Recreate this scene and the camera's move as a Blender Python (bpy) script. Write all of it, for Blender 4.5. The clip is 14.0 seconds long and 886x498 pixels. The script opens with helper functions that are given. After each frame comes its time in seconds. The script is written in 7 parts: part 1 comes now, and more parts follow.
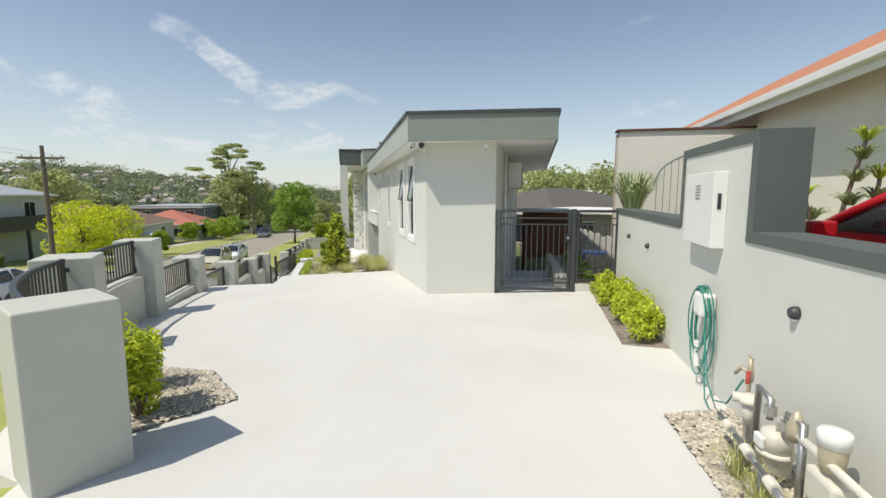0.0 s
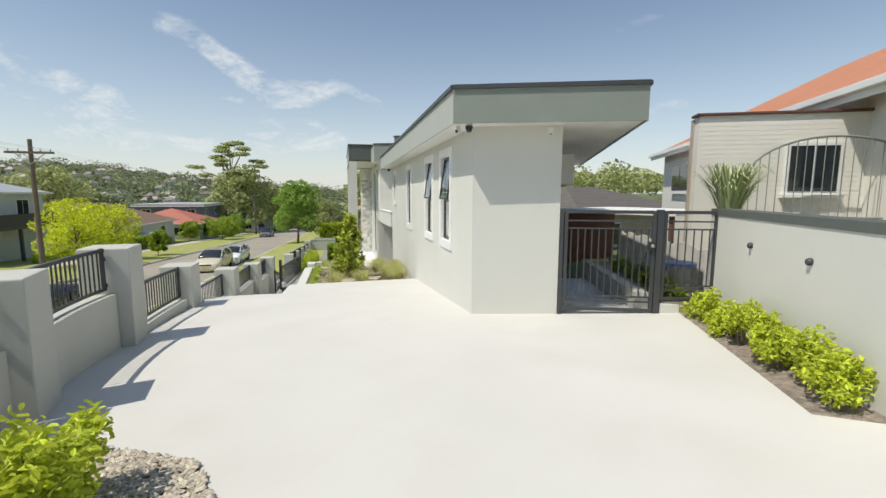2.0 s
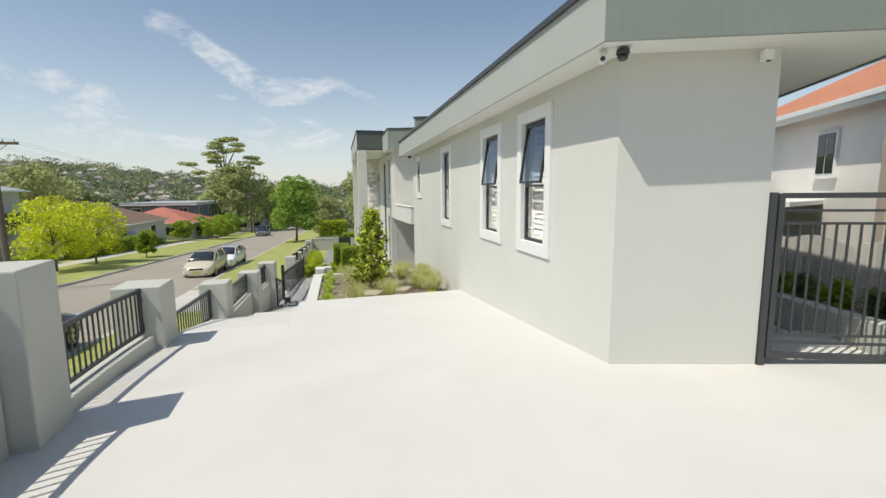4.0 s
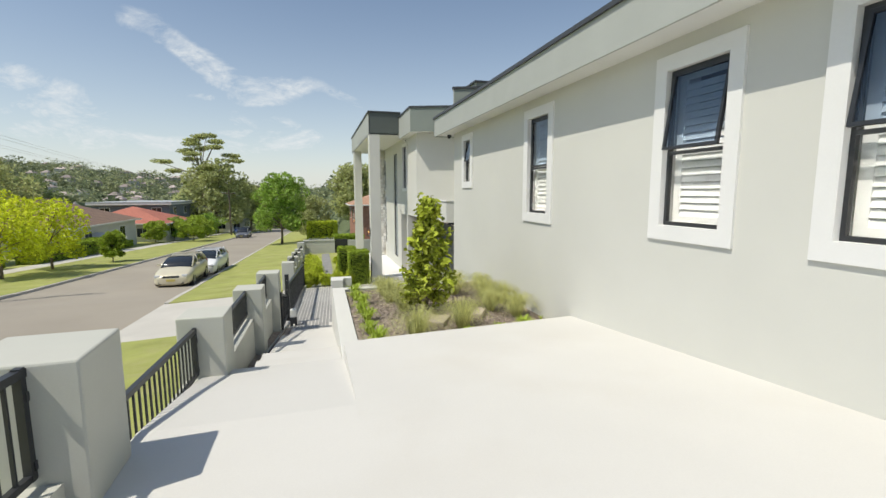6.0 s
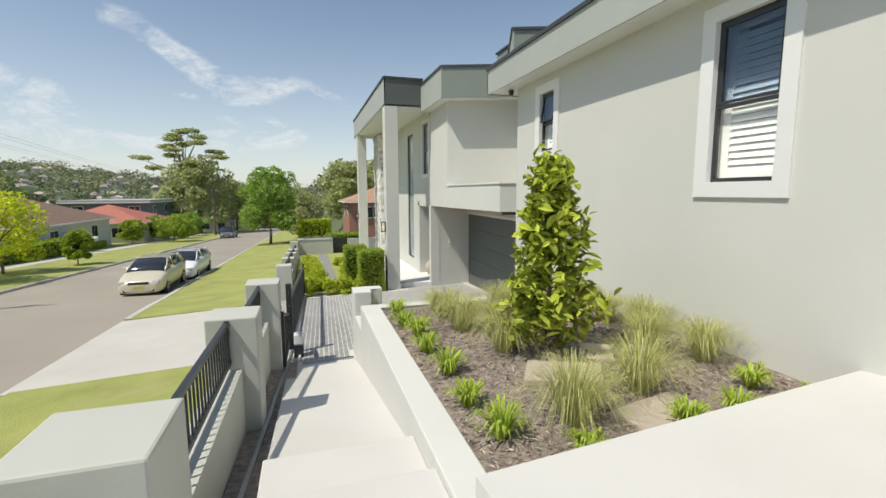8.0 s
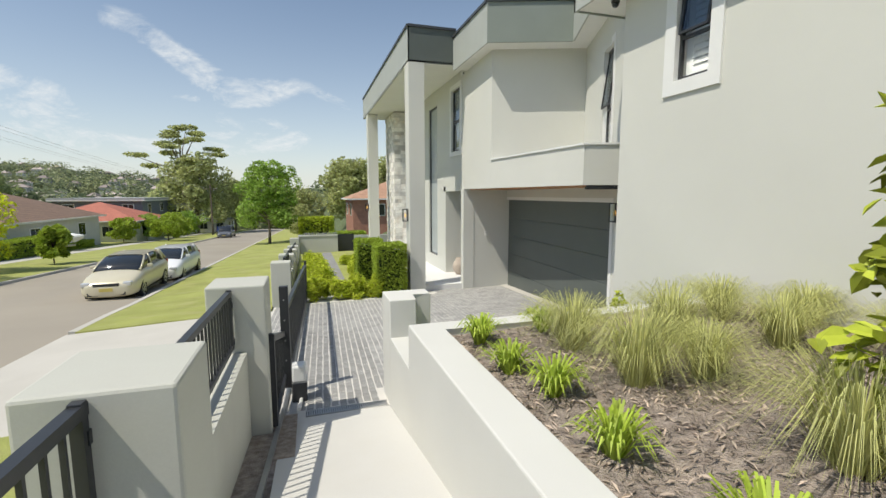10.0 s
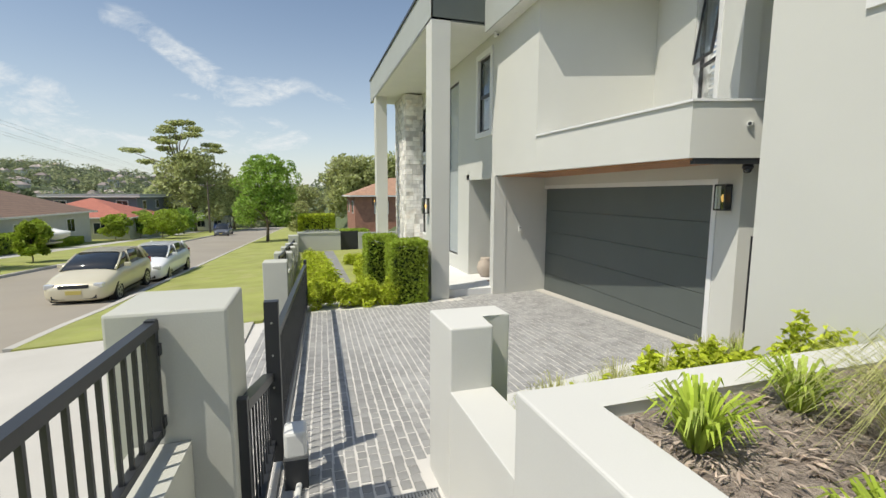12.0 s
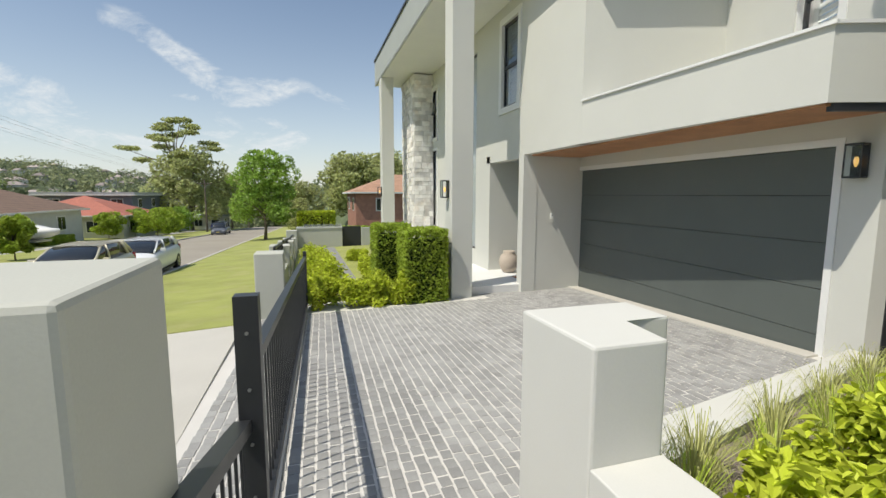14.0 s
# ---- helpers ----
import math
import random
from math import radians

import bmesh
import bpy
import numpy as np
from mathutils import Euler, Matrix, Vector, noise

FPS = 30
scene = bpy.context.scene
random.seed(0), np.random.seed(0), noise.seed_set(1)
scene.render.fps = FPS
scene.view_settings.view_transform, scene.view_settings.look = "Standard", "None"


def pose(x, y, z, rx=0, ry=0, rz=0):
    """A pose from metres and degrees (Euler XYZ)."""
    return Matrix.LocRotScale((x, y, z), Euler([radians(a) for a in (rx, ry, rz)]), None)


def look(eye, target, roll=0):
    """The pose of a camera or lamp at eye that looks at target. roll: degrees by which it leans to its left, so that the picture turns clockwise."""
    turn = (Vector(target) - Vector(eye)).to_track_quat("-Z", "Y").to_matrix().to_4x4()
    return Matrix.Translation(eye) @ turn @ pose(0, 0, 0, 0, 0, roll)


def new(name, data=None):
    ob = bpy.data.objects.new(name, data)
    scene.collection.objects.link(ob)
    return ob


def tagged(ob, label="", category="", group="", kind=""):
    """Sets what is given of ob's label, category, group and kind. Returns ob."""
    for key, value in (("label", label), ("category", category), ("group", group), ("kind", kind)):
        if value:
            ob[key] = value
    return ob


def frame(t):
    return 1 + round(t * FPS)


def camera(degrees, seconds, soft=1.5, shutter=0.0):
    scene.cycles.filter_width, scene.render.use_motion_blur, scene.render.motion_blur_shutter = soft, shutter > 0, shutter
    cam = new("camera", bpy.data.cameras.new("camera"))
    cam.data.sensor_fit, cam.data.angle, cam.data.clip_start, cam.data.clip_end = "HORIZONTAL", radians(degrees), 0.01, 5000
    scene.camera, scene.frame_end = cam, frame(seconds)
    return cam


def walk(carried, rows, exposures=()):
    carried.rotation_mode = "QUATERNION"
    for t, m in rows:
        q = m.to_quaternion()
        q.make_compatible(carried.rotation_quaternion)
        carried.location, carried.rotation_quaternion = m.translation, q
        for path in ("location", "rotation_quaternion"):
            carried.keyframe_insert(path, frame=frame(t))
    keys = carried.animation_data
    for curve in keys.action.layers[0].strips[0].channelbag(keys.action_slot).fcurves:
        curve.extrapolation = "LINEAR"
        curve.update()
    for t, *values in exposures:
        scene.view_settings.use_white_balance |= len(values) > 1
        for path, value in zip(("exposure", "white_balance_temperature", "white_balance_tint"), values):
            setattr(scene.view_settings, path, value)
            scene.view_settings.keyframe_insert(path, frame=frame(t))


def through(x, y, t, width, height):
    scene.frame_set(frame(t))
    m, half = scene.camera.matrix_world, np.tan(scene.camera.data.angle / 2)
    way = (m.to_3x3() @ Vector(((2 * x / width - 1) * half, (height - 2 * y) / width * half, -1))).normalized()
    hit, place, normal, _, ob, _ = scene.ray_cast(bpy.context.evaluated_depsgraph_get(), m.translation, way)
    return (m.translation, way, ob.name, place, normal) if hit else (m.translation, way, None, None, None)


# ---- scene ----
cam = camera(89.8, 14.0)
PATH = [
    (0, (-1.674, -8.85, 2.042), (-1.233, -6.914, 1.798), -0.0),
    (0.5, (-1.73, -8.49, 2.006), (-1.292, -6.553, 1.767), 0.0),
    (1, (-1.823, -8.018, 1.998), (-1.383, -6.082, 1.758), 0.2),
    (1.5, (-1.953, -7.552, 2.014), (-1.515, -5.616, 1.77), 0.2),
    (2, (-2.047, -6.956, 1.989), (-1.613, -5.019, 1.743), 0.2),
    (2.5, (-2.167, -6.352, 2.007), (-1.732, -4.416, 1.752), -0.1),
    (3, (-2.311, -5.611, 1.965), (-1.869, -3.678, 1.704), -0.3),
    (5.5, (-3.428, -1.062, 1.499), (-2.933, 0.859, 1.242), -0.2),
    (6, (-3.747, -0.126, 1.421), (-3.214, 1.785, 1.169), -0.1),
    (6.5, (-3.947, 0.771, 1.346), (-3.392, 2.676, 1.097), -0.1),
    (7, (-4.131, 1.713, 1.262), (-3.559, 3.613, 1.013), -0.1),
    (7.5, (-4.221, 2.605, 1.155), (-3.638, 4.502, 0.906), 0.0),
    (8, (-4.265, 3.554, 0.95), (-3.681, 5.45, 0.698), -0.2),
    (8.5, (-4.337, 4.465, 0.754), (-3.754, 6.362, 0.506), -0.1),
    (11, (-4.332, 7.777, 0.192), (-3.751, 9.675, -0.05), -0.1),
    (11.5, (-4.363, 8.28, 0.133), (-3.779, 10.178, -0.109), 0.1),
    (12, (-4.359, 8.735, 0.055), (-3.775, 10.633, -0.188), 0.2),
    (12.5, (-4.358, 9.15, -0.057), (-3.775, 11.048, -0.296), 0.2),
    (13, (-4.368, 9.563, -0.169), (-3.784, 11.461, -0.406), 0.1),
    (13.5, (-4.365, 9.892, -0.256), (-3.78, 11.79, -0.495), 0.1),
    (14, (-4.377, 10.182, -0.311), (-3.79, 12.079, -0.553), 0.1),
]
walk(cam, [(t, look(eye, target, roll)) for t, eye, target, roll in PATH], exposures=[(0.0, 0.02, 6630, 8.0), (5.5, 0.0, 6630, 8.0), (7.5, 0.02, 6630, 8.0), (11.0, 0.06, 6630, 8.0), (14.0, 0.05, 6630, 8.0)])

# ---- light ----
SUN_TO = Vector((-0.57, -0.21, 1.0)).normalized()      # towards the sun
world = bpy.data.worlds.new("sky")
scene.world = world
world.use_nodes = True
wn, wl = world.node_tree.nodes, world.node_tree.links
wn.clear()
sky = wn.new("ShaderNodeTexSky")
sky.sky_type, sky.sun_disc = "NISHITA", False
sky.sun_elevation = math.asin(SUN_TO.z)
sky.sun_rotation = math.atan2(SUN_TO.x, SUN_TO.y)
sky.air_density, sky.dust_density, sky.ozone_density = 1.0, 0.6, 0.7
w_bg, w_out = wn.new("ShaderNodeBackground"), wn.new("ShaderNodeOutputWorld")
w_bg.inputs["Strength"].default_value = 0.118
w_co = wn.new("ShaderNodeTexCoord")


def w_math(op, a, b=None, clamp=False):
    m = wn.new("ShaderNodeMath")
    m.operation, m.use_clamp = op, clamp
    for i, v in enumerate((a, b)):
        if v is None:
            continue
        if isinstance(v, (int, float)):
            m.inputs[i].default_value = v
        else:
            wl.new(v, m.inputs[i])
    return m.outputs[0]


def w_dot(v):
    m = wn.new("ShaderNodeVectorMath")
    m.operation = "DOT_PRODUCT"
    wl.new(w_co.outputs["Generated"], m.inputs[0])
    m.inputs[1].default_value = v
    return m.outputs["Value"]


def w_noise(scale, stretch, detail=6.0, rough=0.62):
    mp, nz = wn.new("ShaderNodeMapping"), wn.new("ShaderNodeTexNoise")
    mp.inputs["Scale"].default_value = stretch
    mp.inputs["Rotation"].default_value = (0.0, 0.35, 0.4)
    nz.inputs["Scale"].default_value, nz.inputs["Detail"].default_value, nz.inputs["Roughness"].default_value = scale, detail, rough
    nz.inputs["Distortion"].default_value = 0.6
    wl.new(w_co.outputs["Generated"], mp.inputs["Vector"]), wl.new(mp.outputs[0], nz.inputs["Vector"])
    return nz.outputs["Fac"]


# wisps of high cloud: azimuth from +y, height, half length, half width, slant (degrees), strength
CLOUDS = [(-17.0, 16.9, 2.2, 0.9, 4, 0.5), (-15.4, 16.0, 2.8, 0.9, -30, 0.62), (-12.9, 14.4, 3.2, 1.0, -36, 0.75), (-9.6, 12.7, 3.2, 1.2, -26, 0.85), (-5.6, 12.1, 3.6, 1.1, -4, 0.85), (-2.6, 12.3, 2.4, 0.8, 6, 0.6), (-8.0, 10.4, 4.6, 0.5, 0, 0.7), (0.6, 10.6, 1.8, 0.4, 12, 0.4), (3.4, 11.4, 3.2, 0.6, -22, 0.6), (-27.2, 8.8, 6.4, 2.4, -16, 1.3), (-33.0, 10.6, 5.5, 2.2, -14, 1.2), (-5.0, 7.0, 7.0, 1.6, -6, 0.8), (-15.0, 5.2, 9.0, 0.9, 3, 0.5), (36.6, 19.2, 5.5, 0.9, 12, 0.14), (36.0, 9.0, 8.0, 2.4, 12, 0.4), (46.8, 15.0, 6.0, 0.9, 12, 0.12), (-22.0, 4.0, 18.0, 1.6, 2, 0.6)]
streak = w_noise(9.0, (1.0, 1.0, 2.2), 9.0, 0.7)
warp = w_math("MULTIPLY", w_math("SUBTRACT", w_noise(7.0, (1.0, 1.0, 1.6), 4.0, 0.6), 0.5), 1.5)
total = None
for az, el, la, lb, sl, k in CLOUDS:
    az_, el_, s_ = radians(az), radians(el), radians(sl)
    c = Vector((math.sin(az_) * math.cos(el_), math.cos(az_) * math.cos(el_), math.sin(el_)))
    e1 = Vector((math.cos(az_), -math.sin(az_), 0))
    e2 = e1.cross(c)
    u = e1 * math.cos(s_) + e2 * math.sin(s_)
    v = e2 * math.cos(s_) - e1 * math.sin(s_)
    du = w_math("MULTIPLY", w_math("SUBTRACT", w_dot(u), u.dot(c)), 1 / math.sin(radians(la)))
    dv = w_math("MULTIPLY", w_math("SUBTRACT", w_dot(v), v.dot(c)), 1 / math.sin(radians(lb)))
    dv = w_math("ADD", dv, warp)
    d2 = w_math("ADD", w_math("MULTIPLY", du, du), w_math("MULTIPLY", dv, dv))
    fall = w_math("MULTIPLY", w_math("POWER", 2.718, w_math("MULTIPLY", d2, -1.1)), k)
    front = w_math("GREATER_THAN", w_dot(c), 0.5)
    fall = w_math("MULTIPLY", fall, front)
    total = fall if total is None else w_math("ADD", total, fall)
veil = w_math("MULTIPLY", w_math("SUBTRACT", w_noise(2.2, (1.0, 1.0, 4.0)), 0.47, True), 0.5)
feather = w_math("MULTIPLY", w_math("SUBTRACT", streak, 0.36), 3.6, True)
fine = w_math("MULTIPLY", w_math("SUBTRACT", w_noise(34.0, (1.0, 1.0, 2.6), 8.0, 0.7), 0.30), 2.2, True)
wisp = w_math("MULTIPLY", w_math("MULTIPLY", w_math("MINIMUM", w_math("MULTIPLY", total, 2.3), 1.0), feather), w_math("ADD", w_math("MULTIPLY", fine, 0.5), 0.5))
cover = w_math("ADD", wisp, veil, True)
height = w_dot((0, 0, 1))
haze = w_math("POWER", w_math("SUBTRACT", 1.0, w_math("ABSOLUTE", height), True), 5.0)
cover = w_math("MAXIMUM", cover, w_math("MULTIPLY", haze, 0.68))
cmix = wn.new("ShaderNodeMix")
cmix.data_type = "RGBA"
cmix.inputs["B"].default_value = (6.6, 6.9, 7.2, 1)
wl.new(cover, cmix.inputs["Factor"]), wl.new(sky.outputs[0], cmix.inputs["A"])
wl.new(cmix.outputs["Result"], w_bg.inputs["Color"])
wl.new(w_bg.outputs[0], w_out.inputs["Surface"])
sun_lamp = bpy.data.lights.new("sun", "SUN")
sun_lamp.energy, sun_lamp.angle, sun_lamp.color = 4.0, radians(0.5), (1.0, 0.94, 0.845)
sun = new("sun", sun_lamp)
sun.matrix_world = Matrix.Translation((0, 0, 60)) @ SUN_TO.to_track_quat("Z", "Y").to_matrix().to_4x4()


# ---- materials ----
def mat(name, color, rough=0.6, metal=0.0, var=0.12, scale=2.0, fine=60.0, bump=0.15, depth=0.003, rnd=0.0, island=0.0, spec=0.5, stain=None):
    """A plain surface with blotches at a large scale, grain at a fine one and relief."""
    m = bpy.data.materials.new(name)
    m.use_nodes = True
    n, l = m.node_tree.nodes, m.node_tree.links
    p = n["Principled BSDF"]
    p.inputs["Roughness"].default_value, p.inputs["Metallic"].default_value = rough, metal
    p.inputs["Specular IOR Level"].default_value = spec
    co = n.new("ShaderNodeTexCoord")
    big, small = n.new("ShaderNodeTexNoise"), n.new("ShaderNodeTexNoise")
    big.inputs["Scale"].default_value, small.inputs["Scale"].default_value = scale, fine
    big.inputs["Detail"].default_value, small.inputs["Detail"].default_value = 4.0, 3.0
    l.new(co.outputs["Object"], big.inputs["Vector"]), l.new(co.outputs["Object"], small.inputs["Vector"])
    mix = n.new("ShaderNodeMix")
    mix.data_type = "RGBA"
    mix.inputs["A"].default_value = (*[c * (1 - var) for c in color], 1)
    mix.inputs["B"].default_value = (*[min(1, c * (1 + var)) for c in color], 1)
    add = n.new("ShaderNodeMath")
    add.operation = "MULTIPLY_ADD"
    l.new(big.outputs["Fac"], add.inputs[0])
    add.inputs[1].default_value = 1.6
    half = n.new("ShaderNodeMath")
    half.operation = "MULTIPLY_ADD"
    l.new(small.outputs["Fac"], half.inputs[0])
    half.inputs[1].default_value, half.inputs[2].default_value = 0.8, -0.7
    l.new(half.outputs[0], add.inputs[2])
    add.use_clamp = True
    l.new(add.outputs[0], mix.inputs["Factor"])
    last = mix.outputs["Result"]
    if stain:
        sc, amount, tone = stain
        spot, ramp, dirt = n.new("ShaderNodeTexNoise"), n.new("ShaderNodeMapRange"), n.new("ShaderNodeMix")
        spot.inputs["Scale"].default_value, spot.inputs["Detail"].default_value = sc, 6.0
        l.new(co.outputs["Object"], spot.inputs["Vector"]), l.new(spot.outputs["Fac"], ramp.inputs["Value"])
        ramp.inputs["From Min"].default_value, ramp.inputs["From Max"].default_value = 0.5, 0.72
        ramp.inputs["To Max"].default_value = amount
        dirt.data_type = "RGBA"
        dirt.inputs["B"].default_value = (*tone, 1)
        l.new(ramp.outputs[0], dirt.inputs["Factor"]), l.new(last, dirt.inputs["A"])
        last = dirt.outputs["Result"]
    for amount, node, socket in ((rnd, "ShaderNodeObjectInfo", "Random"), (island, "ShaderNodeNewGeometry", "Random Per Island")):
        if amount:
            src, rng, hsv = n.new(node), n.new("ShaderNodeMapRange"), n.new("ShaderNodeHueSaturation")
            l.new(src.outputs[socket], rng.inputs["Value"])
            rng.inputs["To Min"].default_value, rng.inputs["To Max"].default_value = 1 - amount, 1 + amount
            l.new(rng.outputs[0], hsv.inputs["Value"]), l.new(last, hsv.inputs["Color"])
            last = hsv.outputs["Color"]
    l.new(last, p.inputs["Base Color"])
    if bump:
        b = n.new("ShaderNodeBump")
        b.inputs["Strength"].default_value, b.inputs["Distance"].default_value = bump, depth
        l.new(small.outputs["Fac"], b.inputs["Height"]), l.new(b.outputs[0], p.inputs["Normal"])
    return m


def leaf_mat(name, color, var=0.35, through=0.35):
    m = mat(name, color, rough=0.5, var=0.2, scale=1.5, fine=20, bump=0, island=var, spec=0.3)
    n, l = m.node_tree.nodes, m.node_tree.links
    p, out = n["Principled BSDF"], n["Material Output"]
    thin, mixs = n.new("ShaderNodeBsdfTranslucent"), n.new("ShaderNodeMixShader")
    l.new(p.inputs["Base Color"].links[0].from_socket, thin.inputs["Color"])
    mixs.inputs[0].default_value = through
    l.new(p.outputs[0], mixs.inputs[1]), l.new(thin.outputs[0], mixs.inputs[2]), l.new(mixs.outputs[0], out.inputs["Surface"])
    return m


RENDER = mat("pale_render", (0.60, 0.60, 0.552), 0.85, var=0.04, scale=0.7, fine=140, bump=0.25, depth=0.002)
PLANTER_R = mat("white_render", (0.615, 0.612, 0.57), 0.85, var=0.04, scale=0.9, fine=140, bump=0.25, depth=0.002, stain=(1.5, 0.15, (0.6, 0.58, 0.53)))
RENDER_B = mat("pale_render_fence", (0.49, 0.495, 0.44), 0.85, var=0.06, scale=1.2, fine=120, bump=0.3, depth=0.002, stain=(2.5, 0.25, (0.42, 0.40, 0.36)))
WHITE = mat("white_paint", (0.75, 0.75, 0.73), 0.6, var=0.03, fine=80, bump=0.08)
# fascia in two tones: the paler one carries the sunlight on street faces
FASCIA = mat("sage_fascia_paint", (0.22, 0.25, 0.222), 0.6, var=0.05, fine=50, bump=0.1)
FASCIA_SUN = mat("sunlit_fascia_tone", (0.39, 0.41, 0.38), 0.6, var=0.04, fine=50, bump=0.1)
CHAR = mat("charcoal_metal", (0.05, 0.054, 0.058), 0.45, var=0.1, fine=60, bump=0.05)
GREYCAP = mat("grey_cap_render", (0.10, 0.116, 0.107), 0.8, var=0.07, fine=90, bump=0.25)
CONCRETE = mat("pale_concrete", (0.60, 0.59, 0.553), 0.8, var=0.05, scale=0.6, fine=90, bump=0.2, depth=0.002, stain=(0.8, 0.30, (0.52, 0.49, 0.43)))
APRON = mat("street_concrete", (0.52, 0.50, 0.45), 0.85, var=0.08, scale=0.8, fine=70, bump=0.25, stain=(0.6, 0.4, (0.42, 0.40, 0.35)))
BLACK = mat("black_powdercoat", (0.028, 0.03, 0.033), 0.4, var=0.1, fine=80, bump=0.05)
ASPHALT = mat("worn_asphalt", (0.33, 0.295, 0.24), 0.9, var=0.12, scale=0.25, fine=45, bump=0.5, depth=0.006, stain=(0.35, 0.4, (0.33, 0.30, 0.25)))
LAWN = mat("lawn", (0.33, 0.355, 0.095), 0.9, var=0.25, scale=0.9, fine=50, bump=0.8, depth=0.03, stain=(1.3, 0.55, (0.43, 0.39, 0.19)))
EARTH = mat("hill_cover", (0.11, 0.14, 0.06), 0.95, var=0.35, scale=0.02, fine=1.2, bump=0.6, depth=0.5)
MULCH = mat("bark_mulch", (0.37, 0.31, 0.26), 0.95, var=0.55, scale=14, fine=90, bump=1.0, depth=0.03, stain=(18, 0.6, (0.20, 0.15, 0.12)))
GARAGE = mat("charcoal_door", (0.10, 0.115, 0.107), 0.45, var=0.05, fine=150, bump=0.1)
PAVER = mat("granite_paver", (0.30, 0.298, 0.287), 0.8, var=0.2, scale=3, fine=90, bump=0.4, depth=0.003, rnd=0.13, island=0.13)
GROUT = mat("pale_grout", (0.62, 0.60, 0.56), 0.9, var=0.08, fine=120, bump=0.3)
TIMBER = mat("timber_soffit", (0.42, 0.20, 0.09), 0.5, var=0.25, scale=3, fine=30, bump=0.1)


# ---- small tools ----
def thing(name, loc=(0, 0, 0), label="", category="", group="", kind="", rz=0.0):
    ob = new(name)
    ob.empty_display_size = 0.1
    ob.matrix_basis = pose(*loc, 0, 0, rz)
    return tagged(ob, label, category, group, kind)


def link_mesh(name, me, parent=None, label=""):
    ob = new(name, me)
    if parent:
        ob.parent = parent
    return tagged(ob, label)


def part(name, bm, material, parent=None, label="", smooth=False):
    """Links a bmesh as one mesh object, under a thing or a part where one is given."""
    me = bpy.data.meshes.new(name)
    bmesh.ops.recalc_face_normals(bm, faces=bm.faces)
    bm.to_mesh(me)
    bm.free()
    me.materials.append(material)
    if smooth:
        for f in me.polygons:
            f.use_smooth = True
    return link_mesh(name, me, parent, label)


def prism(poly, z0, z1, bm=None, bevel=0.0):
    """An upright block over a polygon; z0 and z1 are heights or functions of x, y."""
    bm = bm or bmesh.new()
    h0 = z0 if callable(z0) else (lambda x, y: z0)
    h1 = z1 if callable(z1) else (lambda x, y: z1)
    lo = [bm.verts.new((x, y, h0(x, y))) for x, y in poly]
    hi = [bm.verts.new((x, y, h1(x, y))) for x, y in poly]
    k = len(poly)
    fs = [bm.faces.new(lo[::-1]), bm.faces.new(hi)]
    fs += [bm.faces.new((lo[i], lo[(i + 1) % k], hi[(i + 1) % k], hi[i])) for i in range(k)]
    if bevel:
        es = list({e for f in fs for e in f.edges})
        bmesh.ops.bevel(bm, geom=es, offset=bevel, segments=2, affect="EDGES", profile=0.5)
    return bm


def box(x0, x1, y0, y1, z0, z1, bm=None, bevel=0.0):
    return prism([(x0, y0), (x1, y0), (x1, y1), (x0, y1)], z0, z1, bm, bevel)


def tube(pts, radius, bm=None, sides=8, r_end=None):
    """A round bar along points, closed at its ends."""
    bm = bm or bmesh.new()
    pts = [Vector(p) for p in pts]
    rings = []
    for i, p in enumerate(pts):
        d = (pts[min(i + 1, len(pts) - 1)] - pts[max(i - 1, 0)]).normalized()
        a = d.orthogonal().normalized() if i == 0 else (a - d * a.dot(d)).normalized()
        b = d.cross(a)
        r = radius + ((r_end if r_end is not None else radius) - radius) * i / max(1, len(pts) - 1)
        rings.append([bm.verts.new(p + (a * math.cos(t) + b * math.sin(t)) * r) for t in (2 * math.pi * k / sides for k in range(sides))])
    for u, v in zip(rings, rings[1:]):
        for k in range(sides):
            bm.faces.new((u[k], u[(k + 1) % sides], v[(k + 1) % sides], v[k]))
    bm.faces.new(rings[0][::-1]), bm.faces.new(rings[-1])
    return bm


def lathe(profile, bm=None, sides=20, at=(0, 0, 0)):
    """A turned body from (radius, height) pairs."""
    bm = bm or bmesh.new()
    rings = [[bm.verts.new((at[0] + r * math.cos(2 * math.pi * k / sides), at[1] + r * math.sin(2 * math.pi * k / sides), at[2] + z)) for k in range(sides)] for r, z in profile]
    for u, v in zip(rings, rings[1:]):
        for k in range(sides):
            bm.faces.new((u[k], u[(k + 1) % sides], v[(k + 1) % sides], v[k]))
    bm.faces.new(rings[0][::-1]), bm.faces.new(rings[-1])
    return bm


# ---- levels of the ground ----
def slab_z(x, y):
    """The sloping parking slab."""
    return 0.03 * x * min(1, max(0, 1 - y / 4)) - (0.05 if y < 0 else 0.085) * y


def drive_z(x, y):
    """The paved drive in front of the garage."""
    return -2.09 - 0.05 * (y - 13.5) + 0.015 * (x + 1)


def road_z(y):
    if y < 14:
        return -2.45 + 0.055 * (14 - y) if y > -60 else 1.62
    dip = min(1, max(0, (y - 17) / 7))
    dip = -0.3 * dip * dip * (3 - 2 * dip)
    if y < 23:
        return -2.45 - 0.030 * (y - 14) + dip
    return -2.72 - 0.05 * (min(y, 130) - 23) + dip


def kerb_x(y):
    """The near kerb swings out a little past the crossover."""
    return -9.2 - 0.38 * min(1, max(0, (y - 17.5) / 7))


FX = -4.75          # inner face of the street fence


